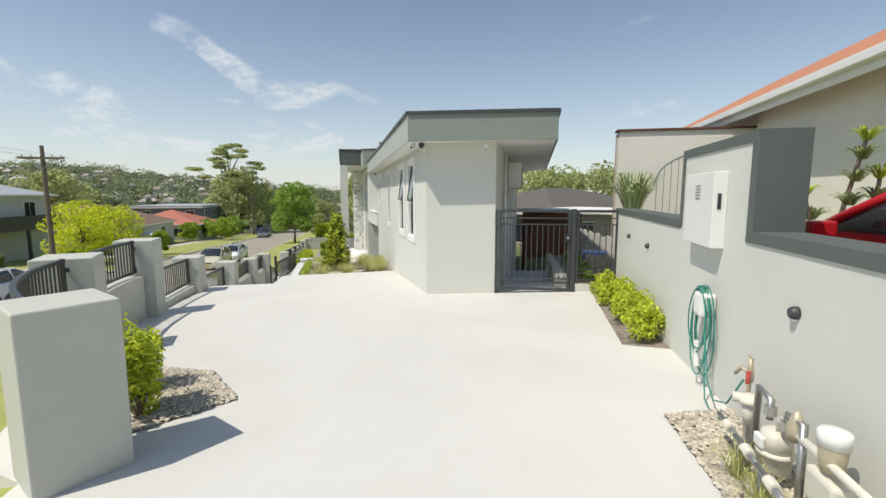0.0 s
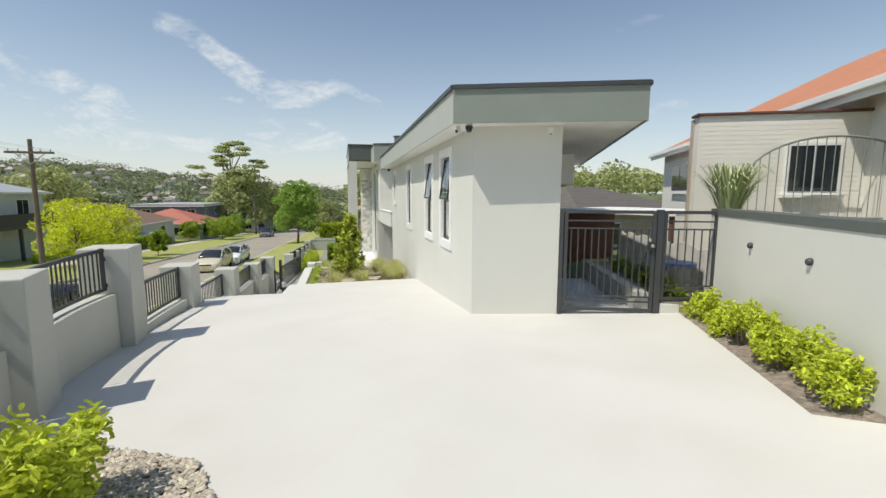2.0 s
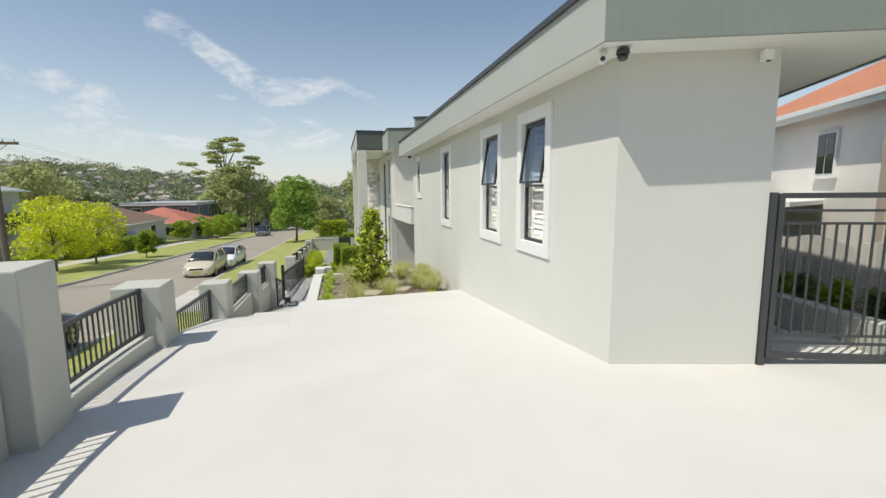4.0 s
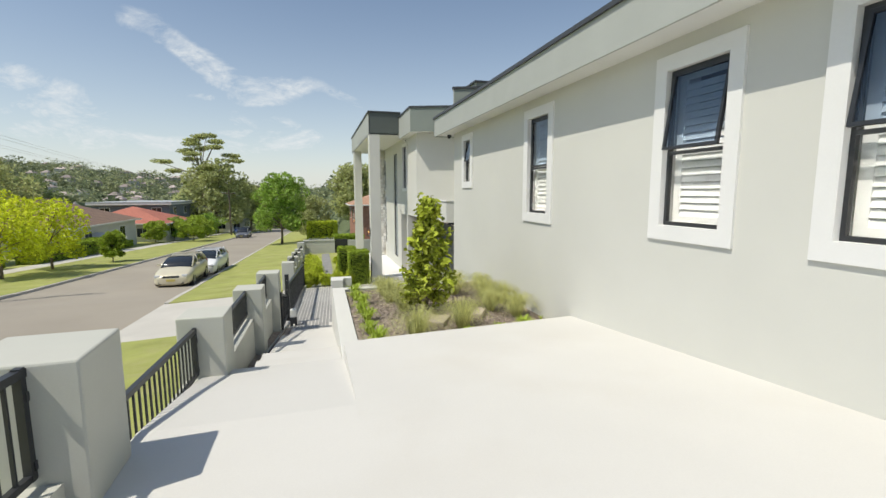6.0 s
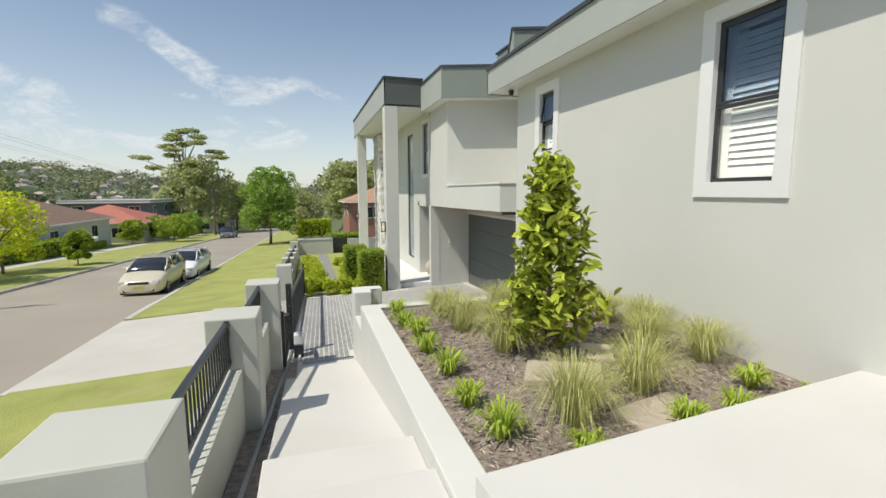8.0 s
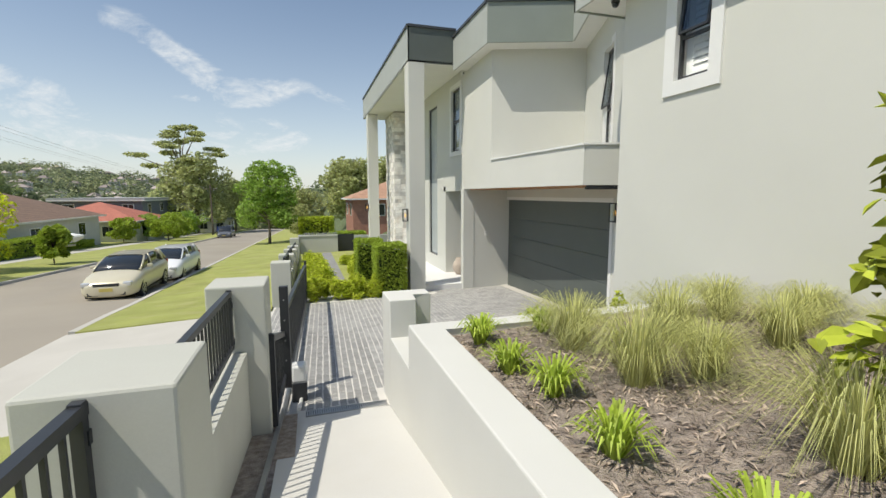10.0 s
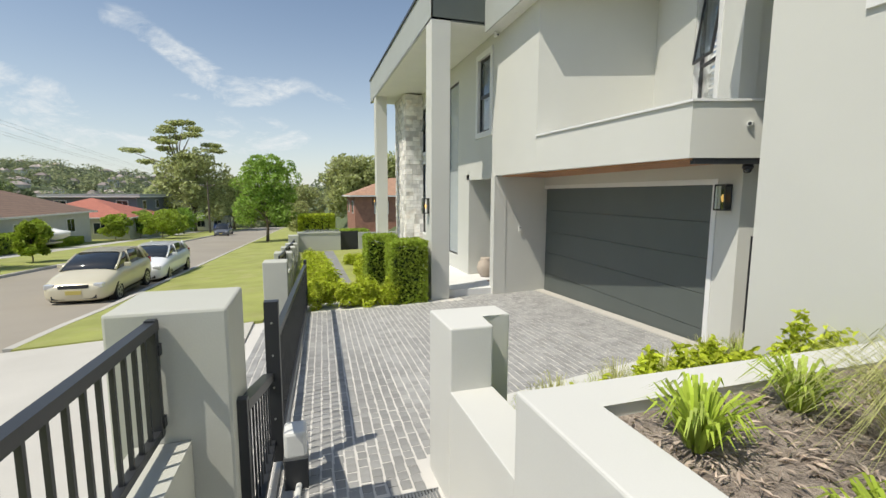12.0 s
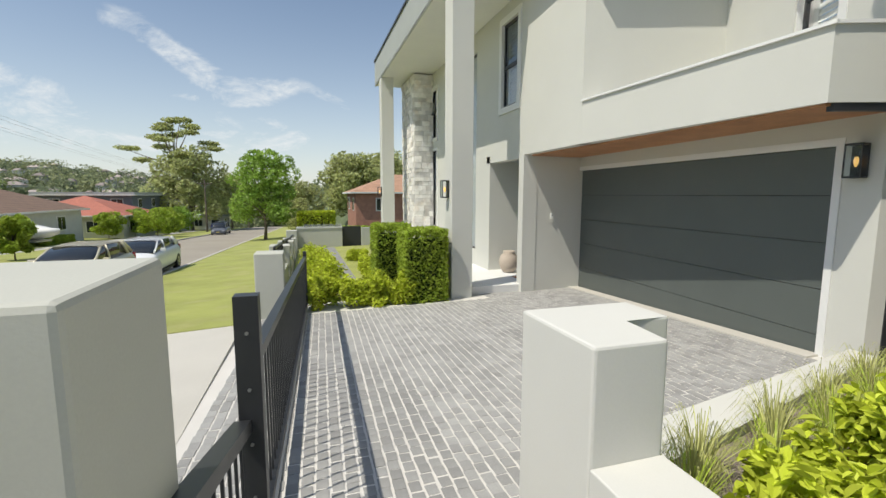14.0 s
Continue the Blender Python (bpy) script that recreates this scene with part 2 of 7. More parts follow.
def wall_run(p0, p1, z0, z1, thick, openings=(), bm=None):
    """A wall from p0 to p1 with holes right through it; it is thick to the right of its run. Openings: (from, to, bottom, top) along the run."""
    bm = bm or bmesh.new()
    a, b = Vector((*p0, 0)), Vector((*p1, 0))
    d = (b - a).normalized()
    n = Vector((d.y, -d.x, 0)) * thick
    ss = sorted({0.0, (b - a).length, *[v for o in openings for v in o[:2]]})
    zs = sorted({z0, z1, *[v for o in openings for v in o[2:]]})
    solid = [[not any(o[0] <= (s0 + s1) / 2 <= o[1] and o[2] <= (h0 + h1) / 2 <= o[3] for o in openings) for h0, h1 in zip(zs, zs[1:])] for s0, s1 in zip(ss, ss[1:])]
    memo = {}

    def v(i, k, back):
        if (i, k, back) not in memo:
            memo[i, k, back] = bm.verts.new(a + d * ss[i] + Vector((0, 0, zs[k])) + (n if back else Vector()))
        return memo[i, k, back]

    def full(i, k):
        return 0 <= i < len(ss) - 1 and 0 <= k < len(zs) - 1 and solid[i][k]

    for i in range(len(ss) - 1):
        for k in range(len(zs) - 1):
            if not full(i, k):
                continue
            for back in (False, True):
                bm.faces.new((v(i, k, back), v(i + 1, k, back), v(i + 1, k + 1, back), v(i, k + 1, back)))
            for ok, e in ((full(i - 1, k), ((i, k), (i, k + 1))), (full(i + 1, k), ((i + 1, k), (i + 1, k + 1))), (full(i, k - 1), ((i, k), (i + 1, k))), (full(i, k + 1), ((i, k + 1), (i + 1, k + 1)))):
                if not ok:
                    bm.faces.new((v(*e[0], False), v(*e[1], False), v(*e[1], True), v(*e[0], True)))
    return bm


def sheet(xs, ys, h, bm=None):
    """A ground sheet over a grid, at the height h(x, y)."""
    bm = bm or bmesh.new()
    g = [[bm.verts.new((x, y, h(x, y))) for y in ys] for x in xs]
    for i in range(len(xs) - 1):
        for k in range(len(ys) - 1):
            bm.faces.new((g[i][k], g[i + 1][k], g[i + 1][k + 1], g[i][k + 1]))
    return bm


def steps(a, b, k):
    return [a + (b - a) * i / k for i in range(k + 1)]


# ---- ground, road and street ----
def land_z(x, y):
    """The land as a whole: the street's fall, a valley ahead and a ridge far beyond."""
    z = road_z(y) - 0.25
    if -23 < x < 9 and y < 130:
        return z
    d = max(0.0, -23 - x)
    z += 0.02 * min(d, 40)
    far = math.hypot(x + 5, y)
    z -= 10 * min(1, max(0, (far - 110) / 120))
    ridge = min(1, max(0, (far - 230) / 520))
    bearing = math.degrees(math.atan2(x, y))
    shape = 0.40 + 0.56 * math.exp(-((bearing + 30) / 16) ** 2) if y > 0 else 0.5
    z += ridge * ridge * (3 - 2 * ridge) * 52 * shape
    if 9 <= x < 60:
        z = max(z, min(1.0, -1.0 + 0.0 * x))
    return z + (noise.noise(Vector((x * 0.01, y * 0.01, 0))) * 4 if far > 150 else 0)


xs = [-3500, -2000, -1200, -900, -700, -550, -420, -320, -240, -180, -130, -90, -60, -40, -30, -23, -20, -16.7, -9.2, -5.2, -2, 2, 9, 12, 20, 35, 60, 100, 180, 300, 500, 900, 1600, 3500]
ys = [-3500, -1200, -400, -150, -60, -30, -15, -5, 5, 14, 17, 20, 23, 32, 45, 60, 80, 105, 130, 160, 200, 250, 310, 380, 460, 550, 650, 760, 880, 1050, 1400, 2200, 3500]
tagged(part("ground", sheet(xs, ys, land_z), EARTH, smooth=True), "dry green land falling away to a wooded ridge", "ground", kind="structure")

road_ys = [-120, -60, -30, -15, -5, 5, 14, 17, 19, 21, 23, 25, 35, 50, 70, 90, 110, 130]
tagged(part("road", sheet([-16.7, -14.8, -12.9, -11.0, -9.2], road_ys, lambda x, y: road_z(y) - 0.012 * abs(x + 12.95)), ASPHALT), "worn pale asphalt suburban street running downhill", "road", kind="structure")


def strip(name, x0, x1, y0, y1, lift, material, label, category, drop=0.35, cuts=4):
    bm = bmesh.new()
    ys_ = steps(y0, y1, max(1, int((y1 - y0) / cuts)))
    for a, b in zip(ys_, ys_[1:]):
        e0, e1 = (x0 if callable(x0) else lambda y: x0), (x1 if callable(x1) else lambda y: x1)
        prism([(e0(a), a), (e1(a), a), (e1(b), b), (e0(b), b)], lambda x, y: road_z(y) - drop, lambda x, y: road_z(y) + lift(x, y), bm)
    bmesh.ops.remove_doubles(bm, verts=bm.verts, dist=1e-4)
    return tagged(part(name, bm, material), label, category, kind="structure")


def kerb_run(x, y0, y1):
    s = 1 if x > -12 else -1
    return strip("kerb", min(x, x + s * 0.16), max(x, x + s * 0.16), y0, y1, lambda a, b: 0.07, APRON, "pale concrete kerb along the street", "kerb")


def verge_lift(x, y):
    return 0.07 + (x + 9.04) * (0.05 + 0.17 * min(1, max(0, (11.5 - y) / 6)))


kerb_run(-9.2, -60, 11.6), kerb_run(-16.7, -60, 120)
strip("kerb", kerb_x, lambda y: kerb_x(y) + 0.16, 17.6, 120, lambda a, b: 0.07, APRON, "pale concrete kerb along the street", "kerb", cuts=2)
for a, b in ((-60, 12.3), (17.5, 120)):
    strip("lawn", lambda y: kerb_x(y) + 0.16, -5.2, a, b, verge_lift, LAWN, "sunlit patchy grass verge between kerb and fence", "lawn", cuts=2)
tagged(part("lawn", sheet(steps(-5.2, -3.78, 4), steps(-14, -4.9, 10), lambda x, y: (road_z(y) + verge_lift(-5.2, y)) * (-3.78 - x) / 1.42 + (slab_z(-3.78, y) - 0.02) * (x + 5.2) / 1.42), LAWN), "grass bank beside the parking slab", "lawn", kind="structure")
strip("crossover", -9.2, -5.36, 12.3, 17.5, lambda x, y: 0.03 + (x + 9.2) * 0.056, APRON, "pale concrete driveway crossover on the verge", "driveway")
strip("lawn", -22.0, -16.86, -60, 120, lambda x, y: 0.08, LAWN, "grass verge on the far side of the street", "lawn")
strip("footpath", -23.5, -22.0, -60, 120, lambda x, y: 0.09, APRON, "pale concrete footpath across the street", "pavement")
strip("lawn", -45.0, -23.5, -60, 120, lambda x, y: 0.08 + (-23.5 - x) * 0.02, LAWN, "front lawns of the houses across the street", "lawn")

# ---- parking slab, stairs, drive ----
GATE_D = Vector((0.943, -0.333, 0))
WALL_D = Vector((0.4176, 0.9086, 0))
WALL_N = Vector((0.9086, -0.4176, 0))
WP = Vector((1.895, -4.769, 0))


def along(s, off=0.0):
    """A point on the boundary wall's street face, s metres up the site from its inner corner, off metres behind the face."""
    p = WP + WALL_D * s + WALL_N * off
    return p.x, p.y


def slab_block(poly_rows, name, material, label):
    bm = bmesh.new()
    rows = []
    for y, x0, x1 in poly_rows:
        rows.append([bm.verts.new((x, y, slab_z(x, y))) for x in steps(x0, x1, 6)])
    for u, v in zip(rows, rows[1:]):
        for k in range(6):
            bm.faces.new((u[k], u[k + 1], v[k + 1], v[k]))
    geo = bmesh.ops.extrude_face_region(bm, geom=list(bm.faces))
    for v in geo["geom"]:
        if isinstance(v, bmesh.types.BMVert):
            v.co.z -= 0.9
    return tagged(part(name, bm, material), label, "driveway", kind="structure")


def wall_x(y):
    return WP.x + WALL_D.x / WALL_D.y * (y - WP.y)


slab_block([(-14, -3.78, -1.5), (-10, -3.78, wall_x(-10)), (-7.5, -3.78, wall_x(-7.5)), (-5.6, -3.78, wall_x(-5.6)), (-5.2, -4.3, wall_x(-5.2)), (-3, -4.95, wall_x(-3)), (-1.25, -5.15, wall_x(-1.25)), (0, -5.2, 3.6), (0.9, -5.2, 0.3), (1.5, -5.2, 0.2)], "driveway_slab", CONCRETE, "smooth pale concrete parking slab sloping gently down")
slab_block([(1.5, -3.5, 0.2), (3, -3.5, 0.15), (5.0, -3.5, 0.1), (5.3, -3.5, 0.05)], "driveway_slab", CONCRETE, "smooth pale concrete parking slab beside the garden bed")
tagged(part("slab_edge", prism([(-3.5, 5.3), (0.05, 5.3), (0.05, 5.87), (-3.5, 5.49)], -1.6, slab_z), CONCRETE), "pale concrete edge of the parking slab above the planter", "slab", kind="structure")


def lane_z(x, y):
    """The lane beside the slab, which falls faster towards the stair."""
    return slab_z(x, y) - 0.11 * max(0, y - 3.4)


bm = bmesh.new()
for a, b in ((1.5, 3.4), (3.4, 4.5), (4.5, 5.55)):
    prism([(-5.08, a), (-3.5, a), (-3.5, b), (-5.08, b)], -1.6, lane_z, bm)
bmesh.ops.remove_doubles(bm, verts=bm.verts, dist=1e-4)
tagged(part("lane", bm, CONCRETE), "pale concrete lane falling towards the garden stair", "path", kind="structure")
stair = thing("stair", (0, 0, 0), "wide pale concrete garden stair beside the fence", "stair", kind="structure")
part("step", box(-4.64, -3.505, 5.55, 6.2, -2.4, -0.86, bevel=0.012), CONCRETE, stair)
part("step", box(-4.64, -3.505, 6.2, 6.85, -2.4, -0.99, bevel=0.012), CONCRETE, stair)
part("ramp", prism([(-4.64, 6.85), (-3.505, 6.85), (-3.505, 11.42), (-4.64, 11.42)], -2.6, lambda x, y: -1.12 - (drive_z(-4, 11.42) * -1 - 1.12) * (y - 6.85) / 4.57), CONCRETE, stair)
tagged(part("channel_floor", sheet([-4.95, -4.7, -4.5], steps(5.55, 11.42, 10), lambda x, y: -1.12 - 0.145 * (y - 5.55)), MULCH), "dusty gravel channel beside the gate track", "gravel", kind="stuff")
tagged(part("drive_bed", sheet(steps(-5.36, 1.3, 6), steps(11.42, 19.0, 8), lambda x, y: drive_z(x, y) - 0.0035), GROUT), "pale mortar bed under the drive's granite cobbles", "driveway", kind="structure")

# ---- planter between slab and drive ----

def bed_z(x, y):
    """The raised bed's soil, with a mound round the young tree and a rise along the slab."""
    return -0.87 + 0.03 * (x + 3.3) + 0.14 * math.exp(-((x + 1.85) ** 2 + (y - 7.5) ** 2) / 0.8) + 0.10 * max(0.0, 1 - (y - 5.4) / 0.8)


planter = thing("planter", (0, 0, 0), "raised rendered garden bed between slab and drive", "planter")
part("rim_wall", prism([(-3.505, 5.495), (-3.24, 5.525), (-3.24, 10.2), (0.0, 10.2), (0.0, 10.42), (-3.505, 10.42)], -2.6, -0.80, bevel=0.012), PLANTER_R, planter)
tagged(part("planter_soil", sheet(steps(-3.32, 0.02, 8), steps(5.4, 10.22, 12), lambda x, y: bed_z(x, y) + 0.03 * noise.noise(Vector((x * 2, y * 2, 0)))), MULCH), "bark mulch with twigs in the raised bed", "mulch", kind="stuff")
tagged(part("lower_bed_soil", prism([(-3.2, 10.42), (0.6, 10.42), (0.74, 12.82), (-2.75, 11.99), (-2.97, 11.7), (-3.2, 11.62)], -2.6, -1.90), MULCH), "bark mulch in the lower bed beside the drive", "mulch", kind="stuff")
part("kerb", prism([(-2.97, 11.865), (-2.75, 11.865), (-2.75, 12.0), (0.74, 12.83), (0.74, 13.06), (-2.97, 12.33)], -2.6, -1.82, bevel=0.01), PLANTER_R, planter, "low rendered kerb")
low_pier = thing("low_pier", (0, 0, 0), "short L-shaped rendered pier at the foot of the stair", "pier")
part("body", prism([(-3.5, 11.36), (-3.2, 11.36), (-3.2, 11.6), (-2.97, 11.6), (-2.97, 11.86), (-3.5, 11.86)], -2.6, -0.80, bevel=0.012), PLANTER_R, low_pier)
part("stair_wall", box(-3.5, -3.2, 10.42, 11.36, -2.6, -1.22, bevel=0.006), PLANTER_R, low_pier)

# ---- street fence: piers, low walls and rails ----
PIERS = [(-3.50, -5.52, 1.36, 0.54, 40), (-5.06, -2.37, 1.27, 0.62, 14), (-5.26, 0.13, 1.24, 0.60, 7), (-5.27, 2.78, 0.57, 0.58, 3), (-5.06, 5.46, 0.05, 0.49, 0), (-5.03, 8.58, -0.30, 0.49, 0), (-4.97, 11.19, -0.465, 0.50, 0),
         (-4.98, 18.2, -1.28, 0.46, 0), (-4.98, 21.4, -1.50, 0.46, 0), (-4.98, 24.6, -1.72, 0.46, 0), (-4.98, 27.8, -1.94, 0.46, 0), (-4.98, 31.2, -1.9, 0.46, 0)]
for x, y, top, w, rz in PIERS:
    pier = part("fence_pier", box(-w / 2, w / 2, -w / 2, w / 2, -2.6, 0.0, bevel=0.015), RENDER_B)
    pier.matrix_basis = pose(x, y, top, 0, 0, rz)
    tagged(pier, "large square rendered pier where the fence begins" if rz > 30 else "square rendered fence pier with a flat top", "pier", "street fence piers")


def fence_panel(a, b, wall_z, rail_z, bow=0.0):
    """A low rendered wall with a steel rail panel between two piers, bowed outwards where the fence turns; heights are given at both ends."""
    (x0, y0), (x1, y1) = a, b
    pan = thing("street_fence", (0, 0, 0), "low rendered wall with a black steel bar railing", "fence", "street fence bays")
    L = math.hypot(x1 - x0, y1 - y0)
    N = 10 if bow else 1

    def at(s, o=0.0):
        t = s / L
        o += bow * 4 * t * (1 - t)
        return x0 + (x1 - x0) * t - o * (y1 - y0) / L, y0 + (y1 - y0) * t + o * (x1 - x0) / L

    def lerp(p, s):
        return p[0] + (p[1] - p[0]) * s / L

    def bar_run(offs, z_of):
        """A bar or wall along the bay; offs are (offset, height) corners of its section."""
        bm_ = bmesh.new()
        rings = [[bm_.verts.new((*at(L * k / N, o), lerp(z_of, L * k / N) + h)) for o, h in offs] for k in range(N + 1)]
        for u, v in zip(rings, rings[1:]):
            for k in range(4):
                bm_.faces.new((u[k], u[(k + 1) % 4], v[(k + 1) % 4], v[k]))
        bm_.faces.new(rings[0]), bm_.faces.new(rings[-1])
        return bm_

    part("low_wall", bar_run(((0, -1.6), (0.24, -1.6), (0.24, 0), (0, 0)), wall_z), RENDER_B, pan)
    for name, z_of, r in (("top_rail", rail_z, 0.022), ("bottom_rail", (wall_z[0] + 0.07, wall_z[1] + 0.07), 0.018)):
        part(name, bar_run(((0.12 - r, -r), (0.12 + r, -r), (0.12 + r, r), (0.12 - r, r)), z_of), BLACK, pan, "black steel rail")
    count = max(2, int(L / 0.105))
    for i in range(count + 1):
        s = 0.03 + (L - 0.06) * i / count
        x, y = at(s, 0.12)
        w = 0.02 if i in (0, count) else 0.008
        part("end_post" if i in (0, count) else "bar", box(x - w, x + w, y - w, y + w, lerp(wall_z, s) + 0.05, lerp(rail_z, s) + (0.03 if i in (0, count) else 0)), BLACK, pan)
        if i in (0, count):
            for f in (0.2, 0.8):
                z = lerp(wall_z, s) * (1 - f) + lerp(rail_z, s) * f
                sgn = -1 if i == 0 else 1
                part("bracket", box(x - 0.025, x + 0.025, y + min(0, sgn * 0.09), y + max(0, sgn * 0.09), z - 0.025, z + 0.025), BLACK, pan)
    return pan


fence_panel((-3.72, -5.2), (-4.83, -2.66), (0.72, 0.68), (1.28, 1.25), 0.22)
fence_panel((-4.92, -2.08), (-5.10, -0.17), (0.63, 0.62), (1.22, 1.22), 0.07)
fence_panel((-5.09, 0.43), (-5.09, 2.50), (-0.07, -0.09), (0.56, 0.53), 0.03)
fence_panel((-5.06, 3.07), (-5.0, 5.22), (-0.65, -0.66), (-0.06, -0.09))
fence_panel((-4.97, 5.70), (-4.95, 8.34), (-0.80, -0.84), (-0.31, -0.35))
fence_panel((-4.92, 8.82), (-4.90, 10.93), (-1.06, -1.08), (-0.48, -0.52))
for y0, y1, z in ((18.5, 21.1, -1.75), (21.7, 24.3, -1.95), (24.9, 27.5, -2.2), (28.1, 30.7, -2.4)):
    fence_panel((-4.8, y0), (-4.8, y1), (z, z - 0.15), (z + 0.5, z + 0.32))

# ---- the house: main wing ----
house = thing("house", (0, 0, 0), "two-storey pale rendered house with a flat grey-edged roof", "house")
Z_SOF, Z_TOP = 3.05, 3.58
WIN = [(1.376, 2.456, 0.89, 2.89), (3.147, 4.25, 0.89, 2.89), (6.55, 7.61, 0.89, 2.89), (10.53, 11.34, 1.54, 2.905)]
TRIM = 0.15
open_main = [(a + TRIM, b - TRIM, z0 + TRIM, z1 - TRIM) for a, b, z0, z1 in WIN]
side_end = (1.294 + WALL_D.x * 9.5, -0.491 + WALL_D.y * 9.5)
part("wall", wall_run((0, 0), (0, 12.13), -3.2, Z_SOF, 0.25, open_main), RENDER, house)
part("wall", wall_run((1.294, -0.491), (0.0, 0.0), -1.2, Z_SOF, 0.25), RENDER, house)
part("wall", wall_run(side_end, (1.294, -0.491), -1.2, Z_SOF, 0.25), RENDER, house)
part("wall", wall_run((0.2, 12.128), (1.6, 12.128), -3.2, Z_SOF, 0.2), RENDER, house)
part("inner_wall", wall_run((1.0, 0.6), (1.0, 12.0), -3.2, Z_SOF, 0.1), WHITE, house)
SOFFIT = [(-0.405, -0.345), (2.165, -1.275), (6.38, 7.9), (6.38, 12.735), (-0.405, 12.735)]
part("soffit", prism(SOFFIT, Z_SOF, Z_SOF + 0.03), WHITE, house, "white flat soffit lining")
part("roof", prism([(-0.39, -0.32), (2.15, -1.25), (6.36, 7.9), (6.36, 12.7), (-0.39, 12.7)], Z_SOF + 0.03, Z_TOP - 0.08), CHAR, house)


def fascia_board(p0, p1, z0, z1, material, cap=True, t=0.03, groove=0.0):
    """A fascia along an eave with a metal capping; the outside is to the left of its run."""
    d = (Vector((*p1, 0)) - Vector((*p0, 0)))
    L = d.length
    d.normalize()
    n = Vector((-d.y, d.x, 0))
    fb = part("fascia", wall_run(p0, p1, z0, z1 - 0.05, t), material, house)
    if groove:
        bm = bmesh.new()
        k = int(L / groove)
        for i in range(1, k):
            c = Vector((*p0, 0)) + d * (i * L / k)
            q = [c - d * 0.003, c + d * 0.003, c + d * 0.003 + n * 0.0015, c - d * 0.003 + n * 0.0015]
            prism([(v.x, v.y) for v in q], z0 + 0.005, z1 - 0.06, bm)
        part("board_joint", bm, FASCIA, fb)
    if cap:
        a, b = Vector((*p0, 0)) + n * 0.035, Vector((*p1, 0)) + n * 0.035
        part("capping", wall_run((a.x, a.y), (b.x, b.y), z1 - 0.06, z1, t + 0.09), CHAR, house, "dark metal roof capping")


# street face in the sunlit tone, ends and rear in the darker one
fascia_board((-0.42, -0.36), (-0.42, 12.75), Z_SOF - 0.02, Z_TOP, FASCIA_SUN)
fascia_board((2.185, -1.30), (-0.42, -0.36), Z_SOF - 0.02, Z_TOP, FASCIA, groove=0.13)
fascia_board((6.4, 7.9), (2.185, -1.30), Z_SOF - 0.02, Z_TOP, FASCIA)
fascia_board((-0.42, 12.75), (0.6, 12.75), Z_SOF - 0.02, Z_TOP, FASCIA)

# ---- the house: garage wing, balcony, porch ----
part("wall", wall_run((0.925, 13.05), (1.262, 19.0), -3.2, 0.62, 0.25, [(0.44, 5.43, -4.0, 0.203)]), RENDER, house)
part("wall", wall_run((2.6, 12.46), (0.925, 13.05), -3.2, 0.62, 0.2), RENDER, house)
part("wall", wall_run((1.35, 18.47), (-0.12, 18.42), -3.2, 0.50, 0.2), RENDER, house)
part("soffit", prism([(0.06, 13.06), (0.95, 12.78), (1.25, 18.45), (0.06, 18.43)], 0.475, 0.50), TIMBER, house, "warm timber boarded soffit")
part("soffit_edge", prism([(0.10, 13.02), (0.90, 12.74), (0.90, 12.80), (0.10, 13.08)], 0.43, 0.505), BLACK, house)
part("balcony_wall", wall_run((0.03, 13.03), (-0.15, 16.43), 0.50, 1.15, 0.18), RENDER, house)
part("balcony_wall", wall_run((0.85, 12.74), (0.03, 13.03), 0.50, 1.15, 0.18), RENDER, house)
part("balcony_capping", wall_run((0.0, 13.0), (-0.18, 16.43), 1.15, 1.18, 0.24), WHITE, house)
part("balcony_capping", wall_run((0.85, 12.71), (0.03, 13.0), 1.151, 1.181, 0.24), WHITE, house)
part("balcony_floor", prism([(0.1, 13.15), (0.9, 12.85), (1.95, 15.8), (0.05, 16.5)], 0.505, 0.60), WHITE, house)
BAL_IN = (1.85, 15.72)
part("wall", wall_run(BAL_IN, (-0.15, 16.43), 0.50, 3.62, 0.2), RENDER, house)
part("wall", wall_run((-0.15, 16.43), (-0.10, 18.42), 0.50, 3.62, 0.2), RENDER, house)
part("wall", wall_run((0.74, 13.05), BAL_IN, 0.50, 3.62, 0.2, [(0.62, 1.32, 0.95, 3.05)]), RENDER, house)
part("wall", wall_run((3.0, 12.25), (0.74, 13.05), 0.62, 3.62, 0.2), RENDER, house)
part("wall", wall_run((1.7, 12.0), (1.7, 13.0), -3.2, 0.6, 0.2), RENDER, house)
part("side_door", wall_run((1.95, 12.675), (1.07, 12.985), -2.4, -0.46, 0.03), BLACK, house, "black steel side door")
part("wall", wall_run((-0.06, 18.42), (-0.06, 28.5), -3.2, 3.768, 0.25, [(0.02, 2.08, -2.25, 0.45), (0.45, 1.25, 1.6, 3.4), (2.8, 3.85, -1.75, 3.29), (6.4, 7.0, -1.4, 1.2), (6.4, 7.0, 1.6, 3.2)]), RENDER, house)
part("wall", wall_run((-0.06, 20.5), (1.6, 20.5), -3.2, 0.6, 0.2), RENDER, house)
part("wall", wall_run((1.6, 18.4), (1.6, 24.5), -3.2, 3.7, 0.2), WHITE, house)
part("porch_floor", box(-1.3, 1.6, 18.5, 27.0, -3.0, -2.17, bevel=0.01), WHITE, house, "white porch floor slab")
for y in (18.3, 26.2):
    part("column", box(-1.69, -1.26, y, y + 0.45, -3.2, 3.78, bevel=0.01), RENDER, house, "tall square rendered porch column")
part("porch_soffit", prism([(-1.69, 18.3), (-0.06, 18.3), (-0.06, 27.6), (-1.69, 27.6)], 3.77, 3.80), WHITE, house)
